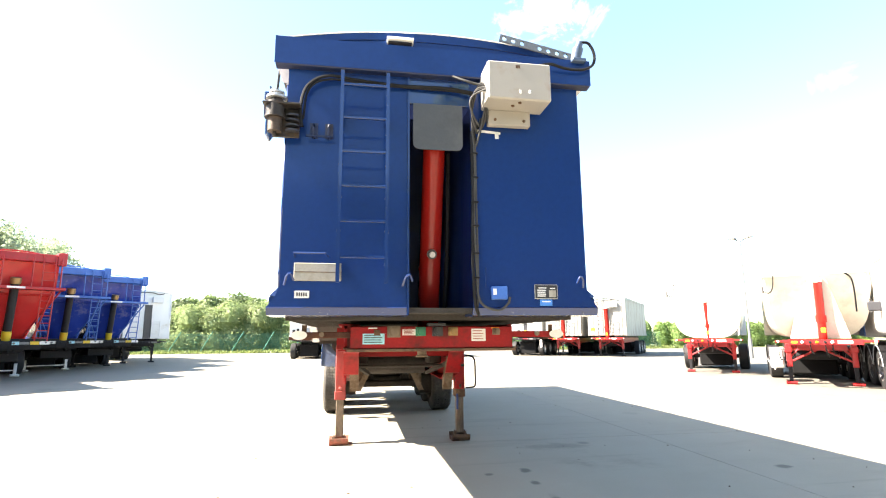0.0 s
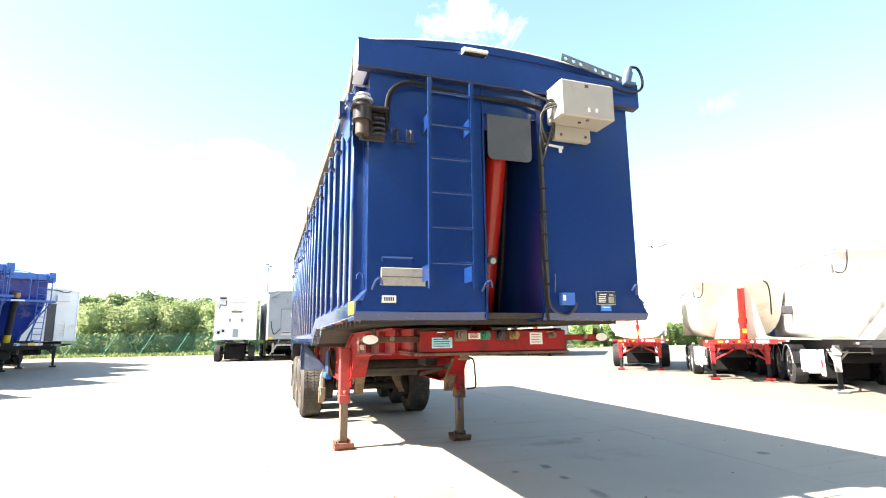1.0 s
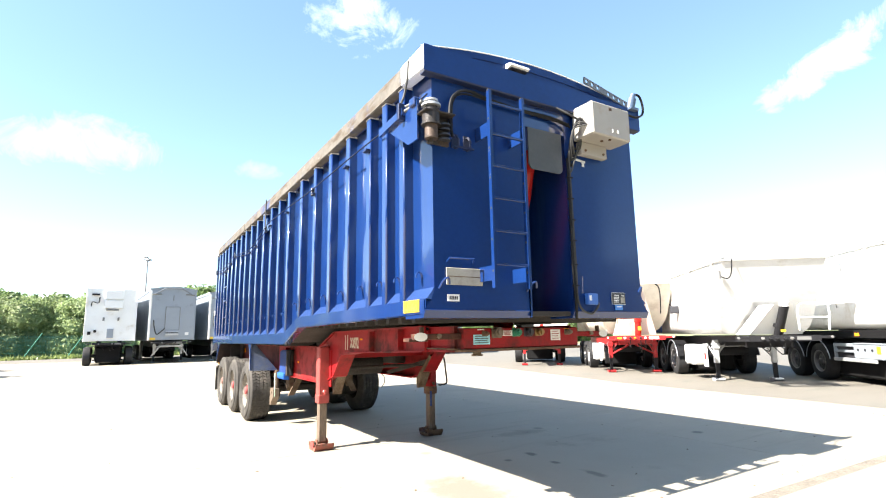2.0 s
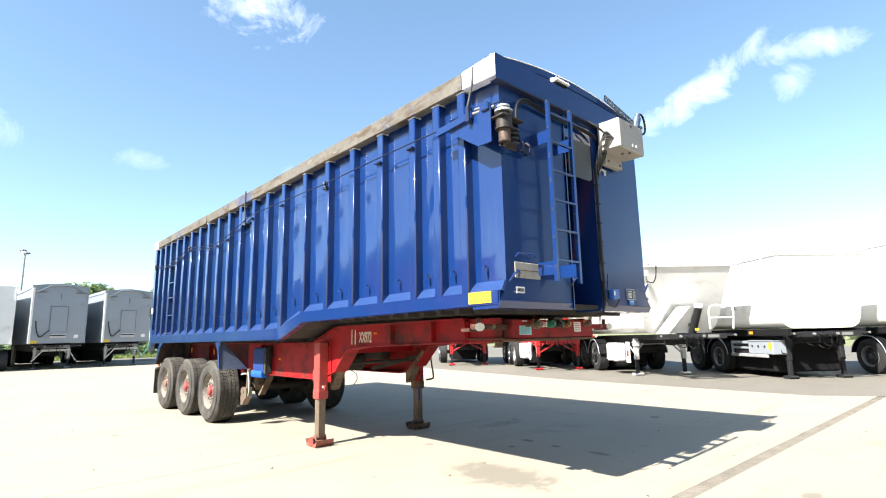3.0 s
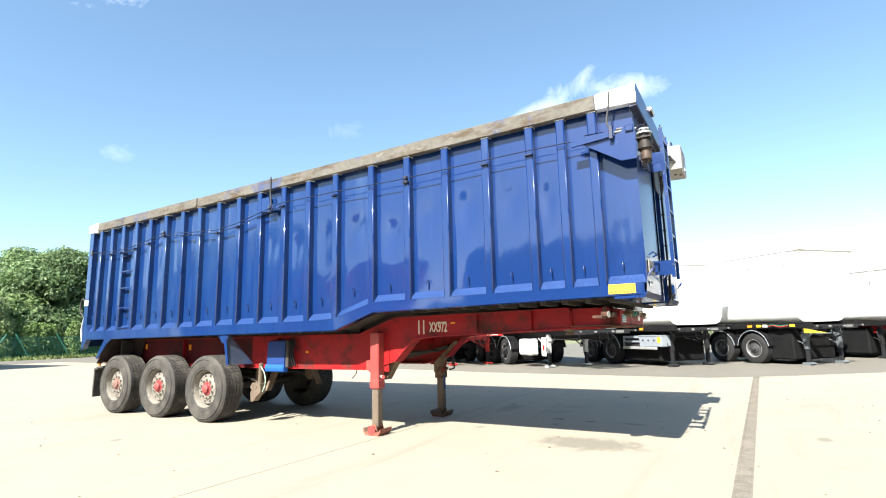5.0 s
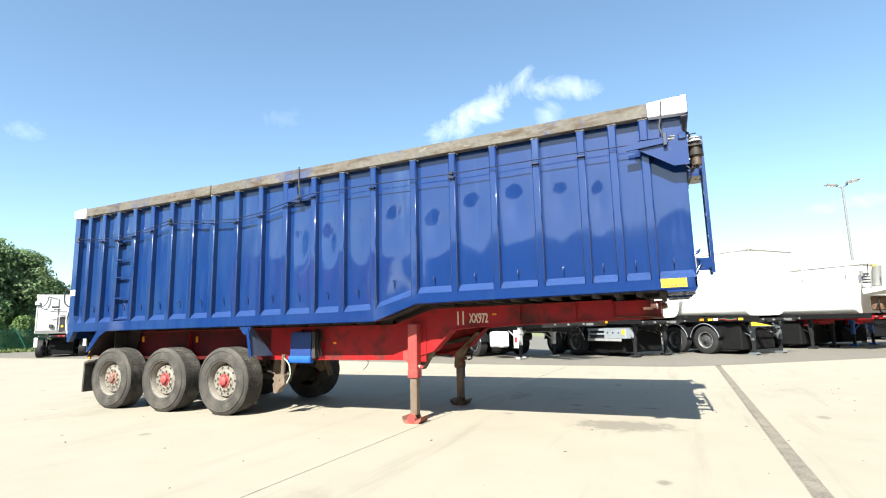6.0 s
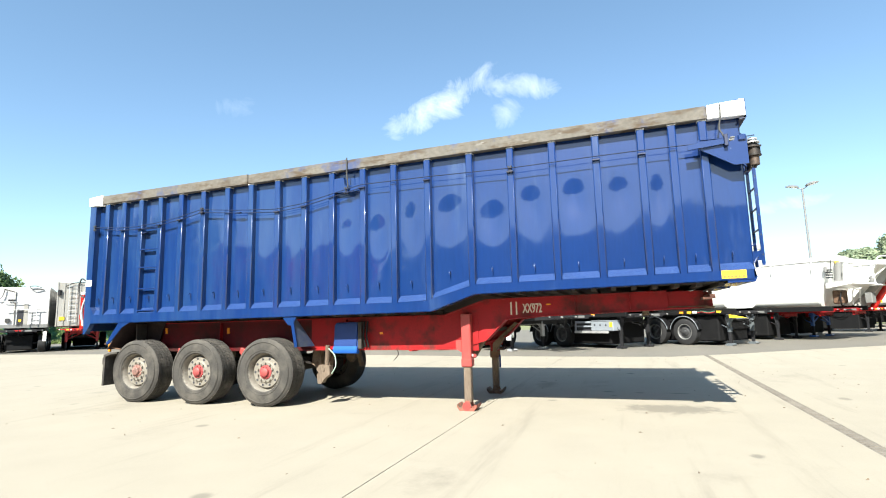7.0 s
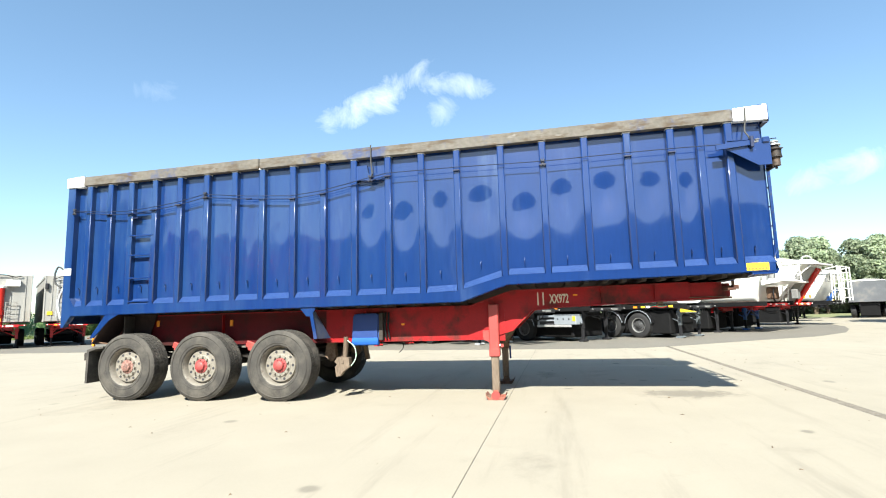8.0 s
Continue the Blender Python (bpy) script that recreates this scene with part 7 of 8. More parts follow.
# row beyond the far side of the yard
AZ = 40
tub_trailer(13.0, 19.2, AZ, "white rounded tipping trailer with red chassis and legs", WHITE, RED_FRESH, RED_FRESH, top=3.35, nose=0.35, axles=2, leg_y=1.5, ram_top=2.62, lean=0.05)
tub_trailer(12.5, 13.9, AZ, "cream round-bodied tipping trailer with red ram and red chassis", CREAM, RED_FRESH, RED_FRESH, top=3.05, hood=HOOD_PINK, nose=1.2, side_box=LABEL_WHITE, leg_y=1.4, lean=0.06)
alloy = tub_trailer(12.1, 9.75, AZ, "half-round alloy tipping trailer on pale legs", HALF_PIPE, DARK_CHASSIS, GALV, top=3.2, nose=1.0, guards="dark", ram=DARK_CHASSIS, hood=WHITE, side_box=LABEL_WHITE, rim=DARK_RIM, boxy=True)
bm = B()
prism(bm, [(6.0, 1.36), (6.0, 1.80), (6.8, 1.44), (6.8, 1.36)], "x", -1.30, -1.27)
part("wedge_plate", bm, BLUE_BRIGHT, alloy, "bright blue wedge plate on the side")
tub_trailer(13.2, 5.88, AZ, "white tipping trailer with dark chassis and a grey side locker", WHITE, DARK_CHASSIS, DARK_CHASSIS, top=3.4, nose=0.2, guards="dark", ram=None, side_box=GREY_ALU, axles=2, leg_y=0.7, deep=True, rim=DARK_RIM, winder=False)
tub_trailer(14.6, 2.05, AZ, "tall white tipping trailer with dark chassis and grey legs", WHITE, DARK_CHASSIS, LEG_GREY, top=3.7, nose=0.45, guards="dark", ram=None, axles=2, gap=1.55, leg_y=0.6, tail=3.0, deep="chock", rim=DARK_RIM, winder=False)
tub_trailer(18.7, -0.5, AZ, "white tipping trailer with a folding front platform and dark red chassis", WHITE, RED, DARK_CHASSIS, top=3.2, nose=0.5, axles=2, leg_y=2.4, deep=True, rim=DARK_RIM, ram=None, front="platform")
tub_trailer(20.95, -2.45, AZ, "white tipping trailer with raked grey nose, red ram and blue legs", WHITE, RED_FRESH, BLUE_BRIGHT, top=3.1, nose=1.3, axles=2, deep=True, rim=DARK_RIM, hood=DUSTY_ALU, overhang=0.55, winder=False, front="visor")
tub_trailer(26.46, -6.57, AZ, "white tipping trailer with tubular end frames and a blue ram", WHITE, DARK_CHASSIS, DARK_CHASSIS, top=2.9, nose=0.9, axles=2, frames=True, ram=BLUE_BRIGHT, deep=True, rim=DARK_RIM, front="cage")
tub_trailer(34.0, -9.5, AZ, "white tipping trailer near the far end of the row", WHITE, DARK_CHASSIS, DARK_CHASSIS, top=2.9, nose=0.5, axles=3, ram=None, deep=True, rim=DARK_RIM)
tub_trailer(40.5, -13.0, AZ, "dark grey tipping trailer at the far end of the row", DARK_BODY, DARK_CHASSIS, DARK_CHASSIS, top=2.9, nose=0.5, axles=3, ram=None, deep=True, rim=DARK_RIM)

# row at the back of the yard
box_trailer(stand(-3.07, 36.4, -1), "plain white box-bodied trailer with cables on its end wall", 11.0, WHITE, DARK_CHASSIS, DARK_CHASSIS, high=4.38, low=1.36, backwards=True, panel=False, fittings=True, roof=False)
box_trailer(stand(0.08, 36.4, -3), "grey aluminium bulk trailer with folded sheet hoops", 12.0, GREY_ALU, DARK_CHASSIS, GALV, high=4.45, low=1.36, hood=True)
box_trailer(stand(3.36, 36.4, -3), "grey aluminium bulk trailer with a white corner strip", 12.0, GREY_ALU, DARK_CHASSIS, GALV, high=4.30, low=1.36, hood=True)
box_trailer(stand(12.25, 37.2, 38), "white tipping trailer with a short black ram slot and rails", 9.5, DUSTY_WHITE, DARK_CHASSIS, LABEL_WHITE, high=3.62, low=1.42, panel=False, backwards=True, rails=True, roof=False)
box_trailer(stand(14.4, 35.3, 38), "dusty grey tipping trailer with red ram and red chassis", 9.5, DUSTY_ALU, RED_FRESH, RED_FRESH, high=3.92, low=1.40, ram=True, panel=False, winder=True, ribs=8, roof=False, foot=DARK_CHASSIS)
box_trailer(stand(16.7, 33.3, 38), "pale grey tipping trailer with tall sides on red legs", 9.5, DUSTY_ALU, RED_FRESH, RED_FRESH, high=3.92, low=1.40, ram=True, panel=False, winder=True, roof=False, foot=DARK_CHASSIS)



# hopper trailers beyond the other side of the yard
def hopper_trailer(m, label, mat, col, leg_col, rail_mat):
    t = empty("parked_trailer", m, label, "trailer", "parked trailers")
    length = 8.6
    running_gear(t, col, DARK_CHASSIS, length, 3, leg_y=3.3, neck=1.2, foot_col=leg_col, rim=DARK_RIM)
    # hopper sides, raked to the front and to the floor
    bm = B()
    top, mid, low = 4.38, 3.0, 1.45
    sec = lambda y, w, z0: [(-1.25, y, top), (-1.25, y, mid), (-w, y, z0), (w, y, z0), (1.25, y, mid), (1.25, y, top)]
    grid_face(bm, [sec(1.2, 0.55, low), sec(length, 0.55, low)])
    body = part("hopper_side", bm, mat, t)
    bm = B()
    nose = [(-1.25, 0.35, top), (-1.25, 0.62, mid), (-0.55, 1.2, low), (0.55, 1.2, low), (1.25, 0.62, mid), (1.25, 0.35, top)]
    grid_face(bm, [nose, sec(1.2, 0.55, low)])
    part("hopper_cheek", bm, mat, body)
    bm = B()
    n = 26
    rows = []
    for k in range(n):
        w = k / (n - 1)
        z = top + (low - top) * w
        y = np.interp(z, [low, mid, top], [1.2, 0.62, 0.35])
        half = np.interp(z, [low, mid, top], [0.55, 1.25, 1.25])
        rows.append([(u * half, y + 0.045 * noise.noise((u * 2.2, z * 1.7, 1.0)), z) for u in np.linspace(-1, 1, 25)])
    grid_face(bm, rows)
    part("hopper_front", bm, mat, body, smooth=True)
    for side in (-1, 1):
        part("top_rail", box(B(), side * 1.2, side * 1.3, 0.3, length, top - 0.08, top + 0.05, 0.01), rail_mat, body)
        part("platform_bracket", tube(B(), [(side * 1.05, 0.05, 3.12), (side * 0.75, 0.75, 1.35)], 0.035, 6), rail_mat, t)
    part("roof_sheet", box(B(), -1.25, 1.25, 0.4, length, top + 0.03, top + 0.10, 0.02), rail_mat, body)
    part("wheel_arch_tray", box(B(), -1.0, 1.0, 0.55, length, 1.05, 1.45, 0.02), DARK_CHASSIS, t)
    for s in (-1, 1):
        for y in (1.7, 3.3, 4.9, 6.5, 8.1):
            part("side_stiffener", box(B(), s * 1.25, s * 1.31, y, y + 0.08, mid, top - 0.05), mat, body)
    part("nose_fold", tube(B(), [(-1.2, 0.60, mid), (0, 0.58, mid), (1.2, 0.60, mid)], 0.03, 6), mat, body)
    part("sheet_housing", box(B(), -1.30, 1.30, 0.10, 0.42, top - 0.22, top + 0.08, 0.02), rail_mat, t)
    part("housing_end", box(B(), -1.34, -1.02, 0.02, 0.48, top - 0.12, top + 0.22, 0.02), rail_mat, t)
    part("housing_end", box(B(), 1.12, 1.40, 0.02, 0.48, top - 0.30, top + 0.16, 0.02), rail_mat, t)
    part("cover_hoop", tube(B(), curve_pts([(-1.2, 1.0, top + 0.05), (-0.5, 1.0, top + 0.22), (0.5, 1.0, top + 0.22), (1.2, 1.0, top + 0.05)], 4), 0.025, 6), rail_mat, t)
    deck = part("platform", box(B(), -1.34, 1.42, -0.16, 0.30, 3.15, 3.25, 0.01), rail_mat, t)
    part("deck_label", box(B(), -0.25, 0.25, -0.168, -0.16, 3.165, 3.235), LABEL_WHITE, deck)
    for x in (-1.25, -0.42, 0.42, 1.25):
        part("guard_post", rod(B(), (x, -0.05, 3.26), (x, -0.05, top - 0.1), 0.024, 6), rail_mat, deck)
    for z in (3.8,):
        part("guard_rail", rod(B(), (-1.25, -0.05, z), (-0.42, -0.05, z), 0.02, 6), rail_mat, deck)
        part("guard_rail", rod(B(), (-1.25, -0.05, z), (-1.25, 0.5, z), 0.02, 6), rail_mat, deck)
    for x0 in (0.72, -1.02):
        # ladders lean in towards the chassis and go on past the platform
        lad = part("ladder", rod(B(), (x0, 0.10, 1.34), (x0, -0.14, 3.15), 0.02, 6), rail_mat, t)
        part("stile", rod(B(), (x0 + 0.36, 0.10, 1.34), (x0 + 0.36, -0.14, 3.15), 0.02, 6), rail_mat, lad)
        for k in range(7):
            w = (k + 0.5) / 7
            part("rung", rod(B(), (x0, 0.10 - 0.24 * w, 1.34 + 1.81 * w), (x0 + 0.36, 0.10 - 0.24 * w, 1.34 + 1.81 * w), 0.016, 6), rail_mat, lad)
    for x0 in (0.72, 1.08):
        part("stile", rod(B(), (x0, -0.02, 3.2), (x0, 0.06, 4.45), 0.02, 6), rail_mat, t)
    for z in (3.5, 3.8, 4.1):
        part("rung", rod(B(), (0.72, 0.01, z), (1.08, 0.01, z), 0.016, 6), rail_mat, t)
    for s in (-1, 1):
        part("deck_brace", rod(B(), (s * 1.28, -0.02, 3.12), (s * 0.50, 0.95, 1.55), 0.03, 7), rail_mat, t)
        part("body_strut", rod(B(), (s * 0.55, 1.0, 1.42), (s * 1.22, 1.9, 2.9), 0.035, 7), mat, t)
        part("leg_stay", rod(B(), (s * 0.76, 3.3, 0.55), (s * 0.5, 2.2, 1.15), 0.025, 6), DARK_CHASSIS, t)
    part("ram", rod(B(), (0.0, 0.62, 1.35), (0.0, 0.14, 3.35), 0.13, 18), DARK_CHASSIS, t, smooth=True)
    part("ram_head", rod(B(), (0.0, 0.14, 3.35), (0.0, 0.09, 3.55), 0.16, 18), BRASS, t, smooth=True)
    part("ram_sleeve", rod(B(), (0.0, 0.608, 1.40), (0.0, 0.53, 1.72), 0.14, 18), YELLOW, t, smooth=True)
    for x0, x1, mt in ((-1.15, -0.75, LABEL_WHITE), (-0.6, -0.35, LABEL_WHITE), (0.1, 0.3, LABEL_CYAN), (0.6, 0.85, YELLOW), (0.86, 1.15, LABEL_WHITE)):
        part("front_marker", box(B(), x0, x1, -0.012, 0.0, 1.24, 1.35), mt, t)
    part("side_locker", box(B(), -0.55, 0.55, 1.6, 3.0, 0.62, 0.95, 0.02), DARK_CHASSIS, t)
    return t


AZ = -38
hopper_trailer(stand(-12.6, 16.2, AZ), "red hopper trailer at the near end of its row", RED_HOPPER, DARK_CHASSIS, LABEL_WHITE, RED_FRESH)
hopper_trailer(stand(-11.6, 20.4, AZ), "bright red hopper trailer with ladders and platform", RED_HOPPER, DARK_CHASSIS, LABEL_WHITE, RED_FRESH)
hopper_trailer(stand(-11.9, 24.6, AZ), "dark blue hopper trailer with ladders and platform", BLUE_HOPPER, DARK_CHASSIS, LABEL_WHITE, BLUE_BRIGHT)
hopper_trailer(stand(-11.6, 28.0, AZ), "glossy blue hopper trailer with bright blue top housing", BLUE_HOPPER, DARK_CHASSIS, DARK_CHASSIS, BLUE_BRIGHT)
box_trailer(stand(-12.1, 33.6, AZ), "white box-bodied trailer with a dark ram slot", 11.0, WHITE, DARK_CHASSIS, DARK_CHASSIS, high=4.15, low=1.4, slot=True, panel=False, winder=True)
# dark trailers far off along the yard
for k, (x, y) in enumerate(((47.5, -17.5), (46.5, -21.8), (49.5, -25.5))):
    box_trailer(stand(x, y, -60 if k else 40), "dark grey tipping trailer far down the yard", 9.0, DARK_BODY if k != 2 else DARK_CHASSIS, DARK_CHASSIS, DARK_CHASSIS, high=2.9, panel=False, ribs=9, rim=DARK_RIM)



# ---- lamp posts ----
def lamp_post(x, y, high, turn, label="tall galvanised lamp post with two flat heads"):
    t = empty("lamp_post", pose(x, y, 0, 0, 0, turn), label, "lamp post", "yard lamps")
    part("pole", rod(B(), (0, 0, 0), (0, 0, high), 0.075, 12, 0.045), POLE_GREY, t, smooth=True)
    part("base", rod(B(), (0, 0, 0), (0, 0, 1.2), 0.11, 12), POLE_GREY, t)
    for s in (-1, 1):
        part("bracket", rod(B(), (0, 0, high - 0.05), (s * 0.22, 0, high + 0.06), 0.03, 8), LAMP_GREY, t)
        # flat paddle-shaped head, wider in the middle
        outline = [(s * x, y) for x, y in ((0.16, -0.06), (0.28, -0.16), (0.50, -0.19), (0.68, -0.15), (0.76, 0.0), (0.68, 0.15), (0.50, 0.19), (0.28, 0.16), (0.16, 0.06))]
        tilt = pose(0, 0, high + 0.04, 0, -12 * s, 0)
        bm = B()
        prism(bm, outline, "z", 0.0, 0.05)
        prism(bm, [(s * 0.34 + (x - s * 0.34) * 0.72, y * 0.72) for x, y in outline], "z", 0.05, 0.10)
        bmesh.ops.transform(bm, matrix=tilt, verts=bm.verts[:])
        head = part("lamp_head", bm, LAMP_GREY, t)
        bm = B()
        prism(bm, [(s * 0.50 + (x - s * 0.50) * 0.75, y * 0.75) for x, y in outline], "z", -0.02, 0.0)
        bmesh.ops.transform(bm, matrix=tilt, verts=bm.verts[:])
        part("lens", bm, LABEL_WHITE, head)
    return t


lamp_post(-1.28, 43.4, 6.95, 75)
lamp_post(23.86, -3.56, 7.55, 62)
lamp_post(23.6, 28.7, 7.2, 140)


# ---- fence, hedges, trees ----
fence = empty("fence", pose(0, 0, 0), "green steel fence of leaning posts and wires at the yard edge", "fence")
k = -44.0
while k < 34:
    lean = 1.15 if k < 12 else -1.15
    bm = rod(B(), (k, 54.6, -0.05), (k + lean, 54.6, 2.05), 0.045, 8)
    part("post", bm, FENCE, fence)
    k += 2.9
for z in (0.5, 1.1, 1.7):
    part("wire", rod(B(), (-44, 54.7, z), (34, 54.7, z), 0.004, 5), FENCE, fence)
# woven mesh along the wires
bm = B()
for k in range(780):
    x = -44 + 0.1 * k
    box(bm, x, x + 0.014, 54.712, 54.716, 0.05, 1.85)
for k in range(18):
    box(bm, -44, 34, 54.717, 54.721, 0.08 + 0.1 * k, 0.094 + 0.1 * k)
part("wire_mesh", bm, FENCE, fence, "fine green wire mesh")


def leaf_mesh(name, blobs, count, size, mat, parent=None, seed=1, inner=0.72, core=0.0, outer=1.06):
    """Many small leaf clumps spread over and just inside rounded masses."""
    rng = np.random.default_rng(seed)
    c = np.array([b[:3] for b in blobs])
    r = np.array([b[3:6] for b in blobs])
    area = (r[:, 0] * r[:, 2]) ** 1.0
    idx = rng.choice(len(blobs), count, p=area / area.sum())
    d = rng.normal(size=(count, 3))
    d /= np.linalg.norm(d, axis=1)[:, None]
    d[:, 2] = np.where(d[:, 2] < -0.45, -d[:, 2], d[:, 2])
    rad = inner + (outer - inner) * rng.random(count) ** 0.6
    p = c[idx] + d * r[idx] * rad[:, None]
    nrm = d + rng.normal(scale=0.55, size=(count, 3))
    nrm /= np.linalg.norm(nrm, axis=1)[:, None]
    a = np.cross(nrm, rng.normal(size=(count, 3)))
    a /= np.linalg.norm(a, axis=1)[:, None]
    b = np.cross(nrm, a)
    s = size * (0.55 + 0.9 * rng.random(count))[:, None]
    fold = nrm * s * 0.25
    v = np.stack([p - a * s, p - b * s * 0.55 + fold, p + a * s, p + b * s * 0.55 + fold], 1).reshape(-1, 3)
    f = np.arange(count * 4).reshape(-1, 4)
    faces = f.tolist()
    if core:
        # leafy inside of each mass, so that the sky does not show through its heart
        nu, nv = 9, 6
        th, ph = np.meshgrid(np.linspace(0, 2 * math.pi, nu, endpoint=False), np.linspace(0.15, math.pi - 0.15, nv))
        unit = np.stack([np.sin(ph) * np.cos(th), np.sin(ph) * np.sin(th), np.cos(ph)], 2).reshape(-1, 3)
        base, extra = len(v), []
        for n, (bc, br) in enumerate(zip(c, r)):
            extra.append(bc + unit * br * core * (0.82 + 0.36 * rng.random((len(unit), 1))))
            o = base + n * len(unit)
            for q in range(nv - 1):
                for p_ in range(nu):
                    faces.append([o + q * nu + p_, o + q * nu + (p_ + 1) % nu, o + (q + 1) * nu + (p_ + 1) % nu, o + (q + 1) * nu + p_])
        v = np.concatenate([v] + extra)
    me = bpy.data.meshes.new(name)
    me.from_pydata(v.tolist(), [], faces)
    me.materials.append(mat)
    ob = new(name, me)
    if parent:
        ob.parent = parent
    return ob


def tree(x, y, high, spread, seed, mat=LEAF_DARK, count=6500, label="broad leafy tree behind the fence", masses=44, low=0.22, heart=0.52):
    rng = random.Random(seed)
    t = empty("tree", pose(x, y, 0), label, "tree")
    bm = B()
    rod(bm, (0, 0, -0.1), (0, 0.1, high * 0.45), 0.28, 10, 0.16)
    for k in range(7):
        a = 2 * math.pi * k / 7 + rng.random()
        z = high * rng.uniform(0.25, 0.45)
        rod(bm, (0, 0.05, z), (math.cos(a) * spread * 0.6, math.sin(a) * spread * 0.6, z + high * rng.uniform(0.15, 0.35)), 0.10, 6, 0.03)
    part("trunk", bm, BARK, t)
    blobs = []
    for k in range(masses):
        a, h = rng.uniform(0, 6.283), rng.uniform(low, 0.93)
        reach = spread * math.sin(math.pi * min(1, 0.25 + h * 0.68)) ** 0.7 * rng.uniform(0.35, 0.85)
        s = spread * rng.uniform(0.13, 0.34)
        blobs.append((math.cos(a) * reach, math.sin(a) * reach, high * h, s, s, s * 0.75))
    leaf_mesh("crown", blobs, count * 4, 0.17, mat, t, seed, inner=0.5, core=heart, outer=1.45)
    return t


def hedge(name, x0, y0, x1, y1, low, high, deep, seed, count, size, mat, label, trimmed=False):
    rng = random.Random(seed)
    n = max(3, int(math.hypot(x1 - x0, y1 - y0) / 1.1))
    blobs = []
    for k in range(n * (1 if trimmed else 2)):
        u = rng.random() if not trimmed else k / n
        x, y = x0 + (x1 - x0) * u, y0 + (y1 - y0) * u
        h = low + (high - low) * (0.5 + 0.5 * noise.noise((x * 0.16 + seed, y * 0.16, 0.3)) + rng.uniform(-0.25, 0.25))
        s = 0.9 if trimmed else rng.uniform(0.9, 1.9)
        off = rng.uniform(-deep, deep) * 0.5
        steps = max(1, int(h / 1.6))
        for j in range(steps):
            z = h * (j + 0.45) / steps
            blobs.append((x + rng.uniform(-0.5, 0.5), y + off + rng.uniform(-0.4, 0.4) - (0.8 * (1 - j / steps)), z, s, s * 0.9, max(0.7, h / steps * 0.75)))
    ob = leaf_mesh(name, blobs, count, size, mat, None, seed, inner=0.6, core=0.74)
    return tagged(ob, label, "hedge", kind="stuff")


hedge("hedge", -46, 59.5, 13, 59.5, 3.4, 5.5, 4.0, 3, 170000, 0.12, LEAF, "tall overgrown green hedge behind the fence")
hedge("hedge", 12, 57.5, 64, 57.5, 2.3, 2.6, 1.0, 5, 75000, 0.11, LEAF_BRIGHT, "dense trimmed green hedge at the back of the yard", True)
hedge("hedge", -46, 63, 1, 63.5, 4.4, 6.2, 4.0, 7, 40000, 0.22, LEAF_DARK, "darker woodland behind the hedge")
hedge("hedge", 0, 63.5, 27, 65, 5.4, 7.2, 4.0, 8, 26000, 0.22, LEAF_DARK, "darker woodland behind the trimmed hedge")
tree(-33.6, 58, 12.2, 6.8, 11, LEAF_PALE, masses=70, label="tall leafy tree beyond the parked hopper trailers")
tree(-40.5, 56, 15.0, 7.5, 12, LEAF_PALE, masses=70, label="tall leafy tree beyond the parked hopper trailers")
tree(18.8, 66, 10.5, 5.6, 13, LEAF_BROAD, 13000, "broad dense leafy tree above the trimmed hedge", 130, 0.16)
tree(23.4, 66, 9.9, 4.7, 14, LEAF_BROAD, 11000, "broad dense leafy tree above the trimmed hedge", 110, 0.16)
for k, (x, y, h) in enumerate(((62, -24.0, 9.2), (63, -20.6, 7.7), (62, -30.2, 9.0), (66, -27.0, 7.6), (68, -38, 9.6), (66, -13, 6.8))):
    tree(x, y, h, 3.2, 20 + k, LEAF_PALE, 9000, "leafy tree at the far end of the yard", 90, 0.30, 0.30)
hedge("hedge", 64, -60, 72, 30, 3.0, 6.0, 3.0, 31, 40000, 0.20, LEAF_PALE, "green hedge at the far end of the yard")
hedge("hedge", -47, -42, -47, 30, 8.6, 10.8, 4.0, 32, 45000, 0.5, LEAF, "line of trees along the near side of the yard")
# next three: added out of view, they hide bright sky from the front wall
hedge("hedge", 5, -17, 30, -27, 13.5, 16.5, 4.0, 37, 60000, 0.40, LEAF_DARK, "unseen tall trees added to darken the front wall's reflection")
hedge("hedge", 14, -17.5, 21.5, -13.5, 11.0, 12.5, 2.0, 39, 14000, 0.40, LEAF_DARK, "unseen trees added to extend the dark reflection in the front wall")
hedge("hedge", -5.5, -17, 4, -17, 8.0, 10.0, 3.0, 38, 16000, 0.36, LEAF_DARK, "unseen lower trees added to dim the front wall's reflection")
hedge("hedge", -47, 30, -47, 58, 3.5, 5.0, 3.0, 35, 15000, 0.35, LEAF, "lower hedge along the near side of the yard")
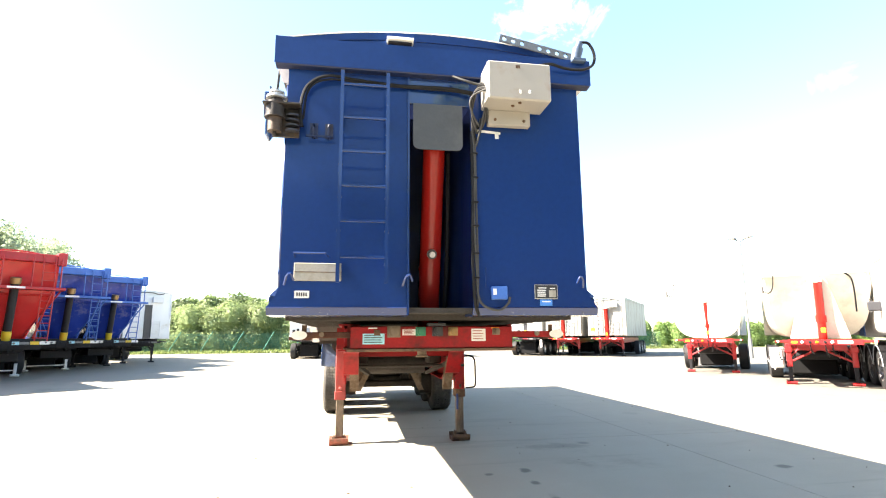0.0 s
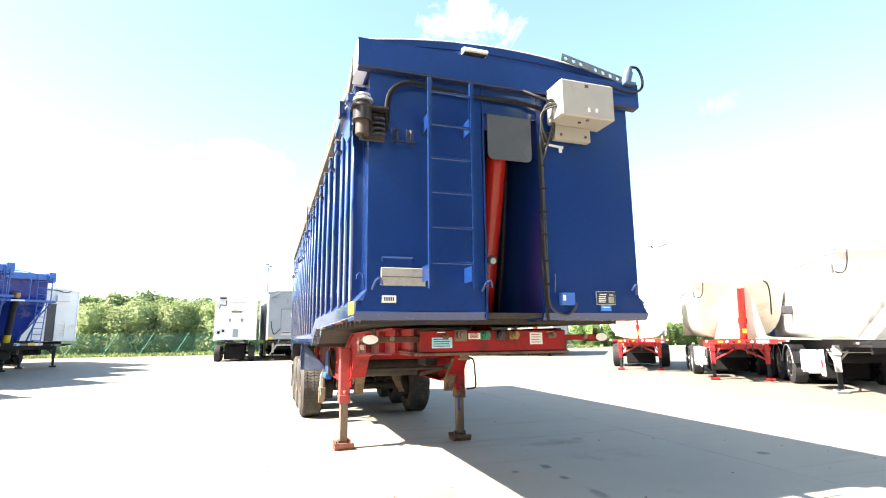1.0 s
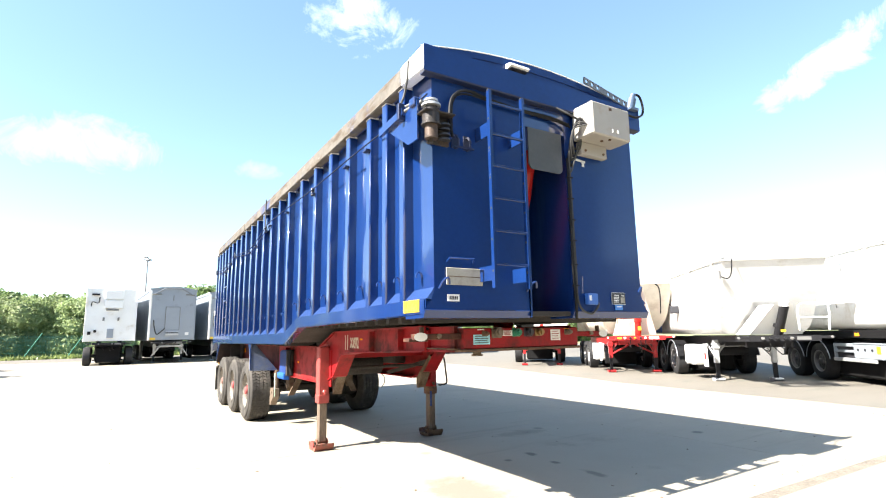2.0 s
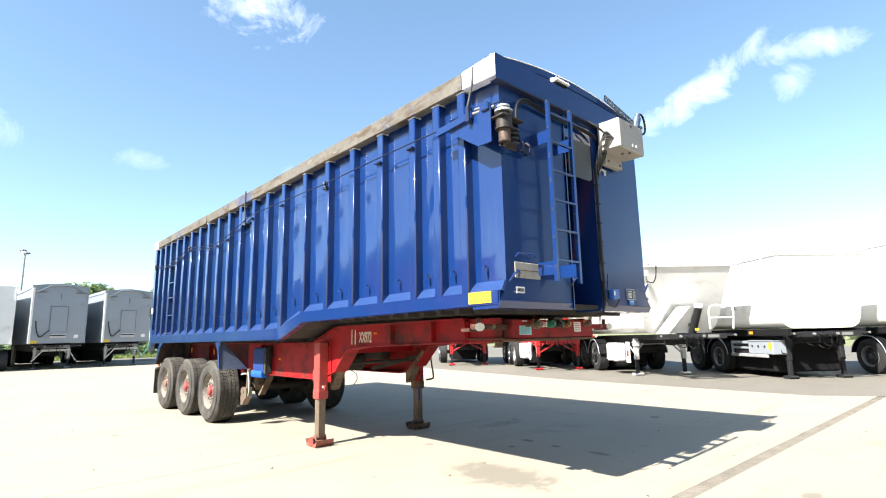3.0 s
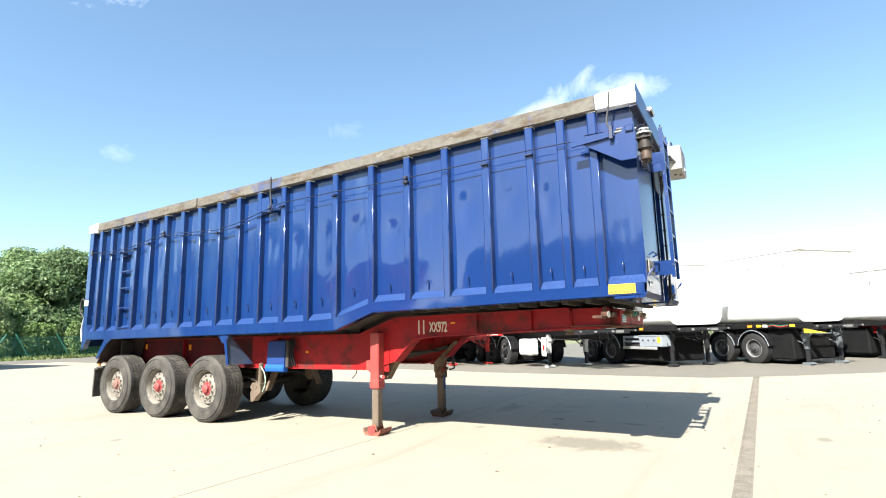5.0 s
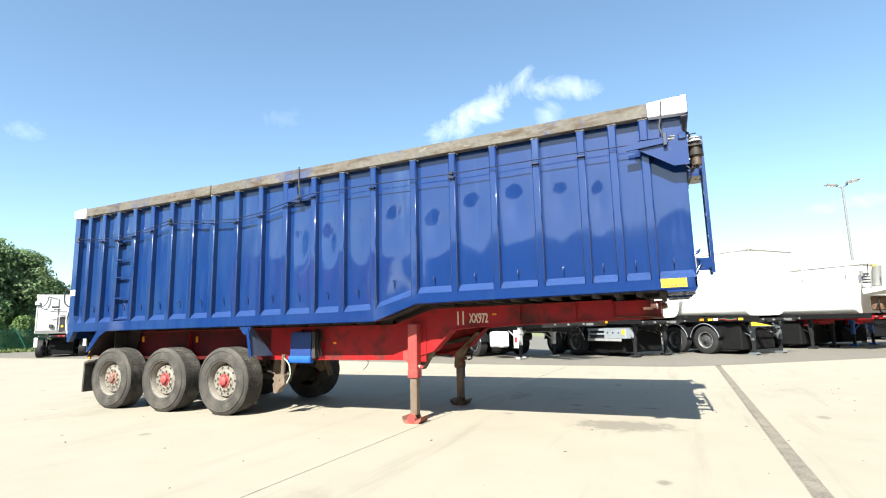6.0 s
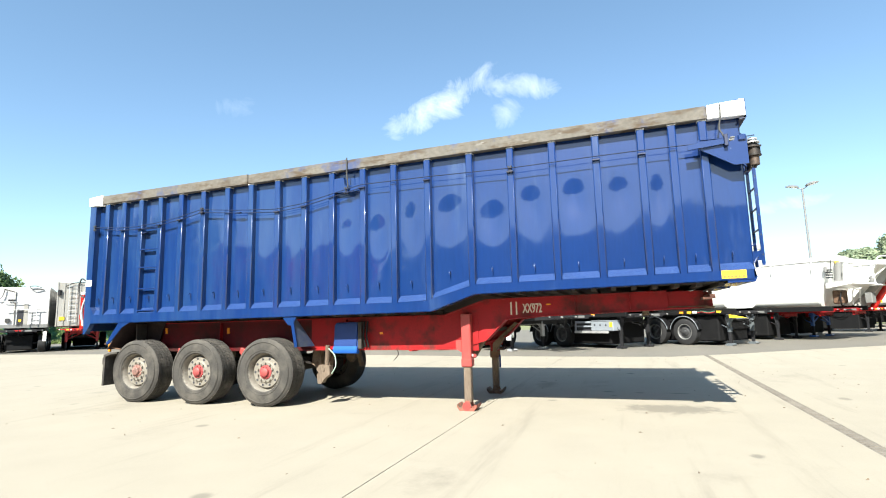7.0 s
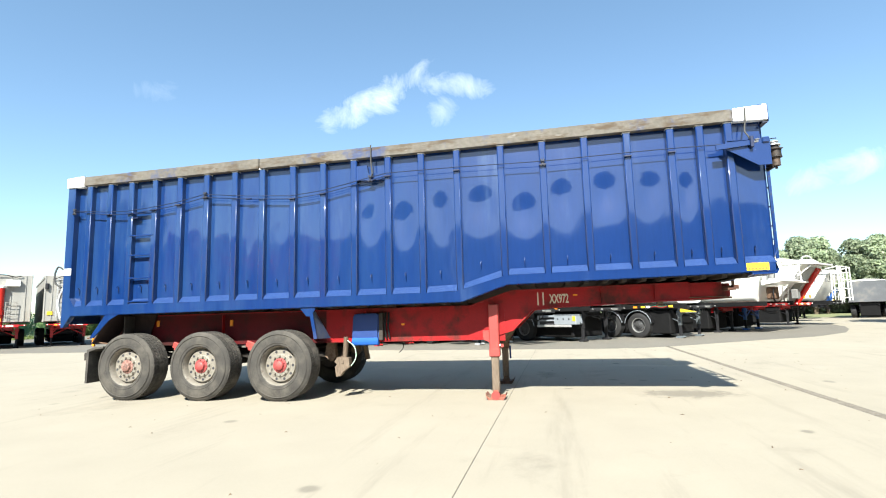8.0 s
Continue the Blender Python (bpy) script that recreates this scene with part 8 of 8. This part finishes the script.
hedge("hedge", -47, -41, 62, -44, 9.5, 12.0, 4.0, 33, 60000, 0.5, LEAF_DARK, "line of trees behind the yard")

# grass verge
rng = np.random.default_rng(9)
n = 9000
gx, gy = rng.uniform(-46, 36, n), 52.4 + 4.4 * rng.random(n) ** 1.4
gh = 0.12 + 0.38 * rng.random(n) * (0.4 + 0.6 * (gy - 52.4) / 4.4)
ga = rng.uniform(0, math.pi, n)
gw = 0.06 + 0.10 * rng.random(n)
v = np.stack([np.stack([gx - np.cos(ga) * gw, gy - np.sin(ga) * gw, np.full(n, -0.03)], 1), np.stack([gx + np.cos(ga) * gw, gy + np.sin(ga) * gw, np.full(n, -0.03)], 1),
              np.stack([gx + rng.normal(scale=0.08, size=n), gy + rng.normal(scale=0.08, size=n), gh], 1)], 1).reshape(-1, 3)
me = bpy.data.meshes.new("grass")
me.from_pydata(v.tolist(), [], np.arange(n * 3).reshape(-1, 3).tolist())
me.materials.append(GRASS)
tagged(new("grass", me), "rough sunlit grass verge along the fence", "grass", kind="stuff")

# crumbs of dirt and dead leaf on the concrete
rng = np.random.default_rng(21)
verts, faces = [], []
for k in range(170):
    x, y = rng.uniform(-6.5, 9.0), rng.uniform(2.0, 16.0)
    a, b, h = 0.008 + 0.022 * rng.random() ** 2, 0.006 + 0.014 * rng.random() ** 2, 0.004 + 0.010 * rng.random()
    t = rng.uniform(0, math.pi)
    o = len(verts)
    for u, v in ((-1, -0.3), (-0.2, -1), (1, -0.2), (0.3, 1)):
        verts.append((x + a * u * math.cos(t) - b * v * math.sin(t), y + a * u * math.sin(t) + b * v * math.cos(t), 0.0005))
    verts.append((x, y, h))
    faces += [(o, o + 1, o + 4), (o + 1, o + 2, o + 4), (o + 2, o + 3, o + 4), (o + 3, o, o + 4)]
me = bpy.data.meshes.new("dirt_crumbs")
me.from_pydata(verts, [], faces)
me.materials.append(DUSTY_RUST)
tagged(new("dirt_crumbs", me), "scattered brown crumbs of dirt on the concrete", "dirt", kind="stuff")
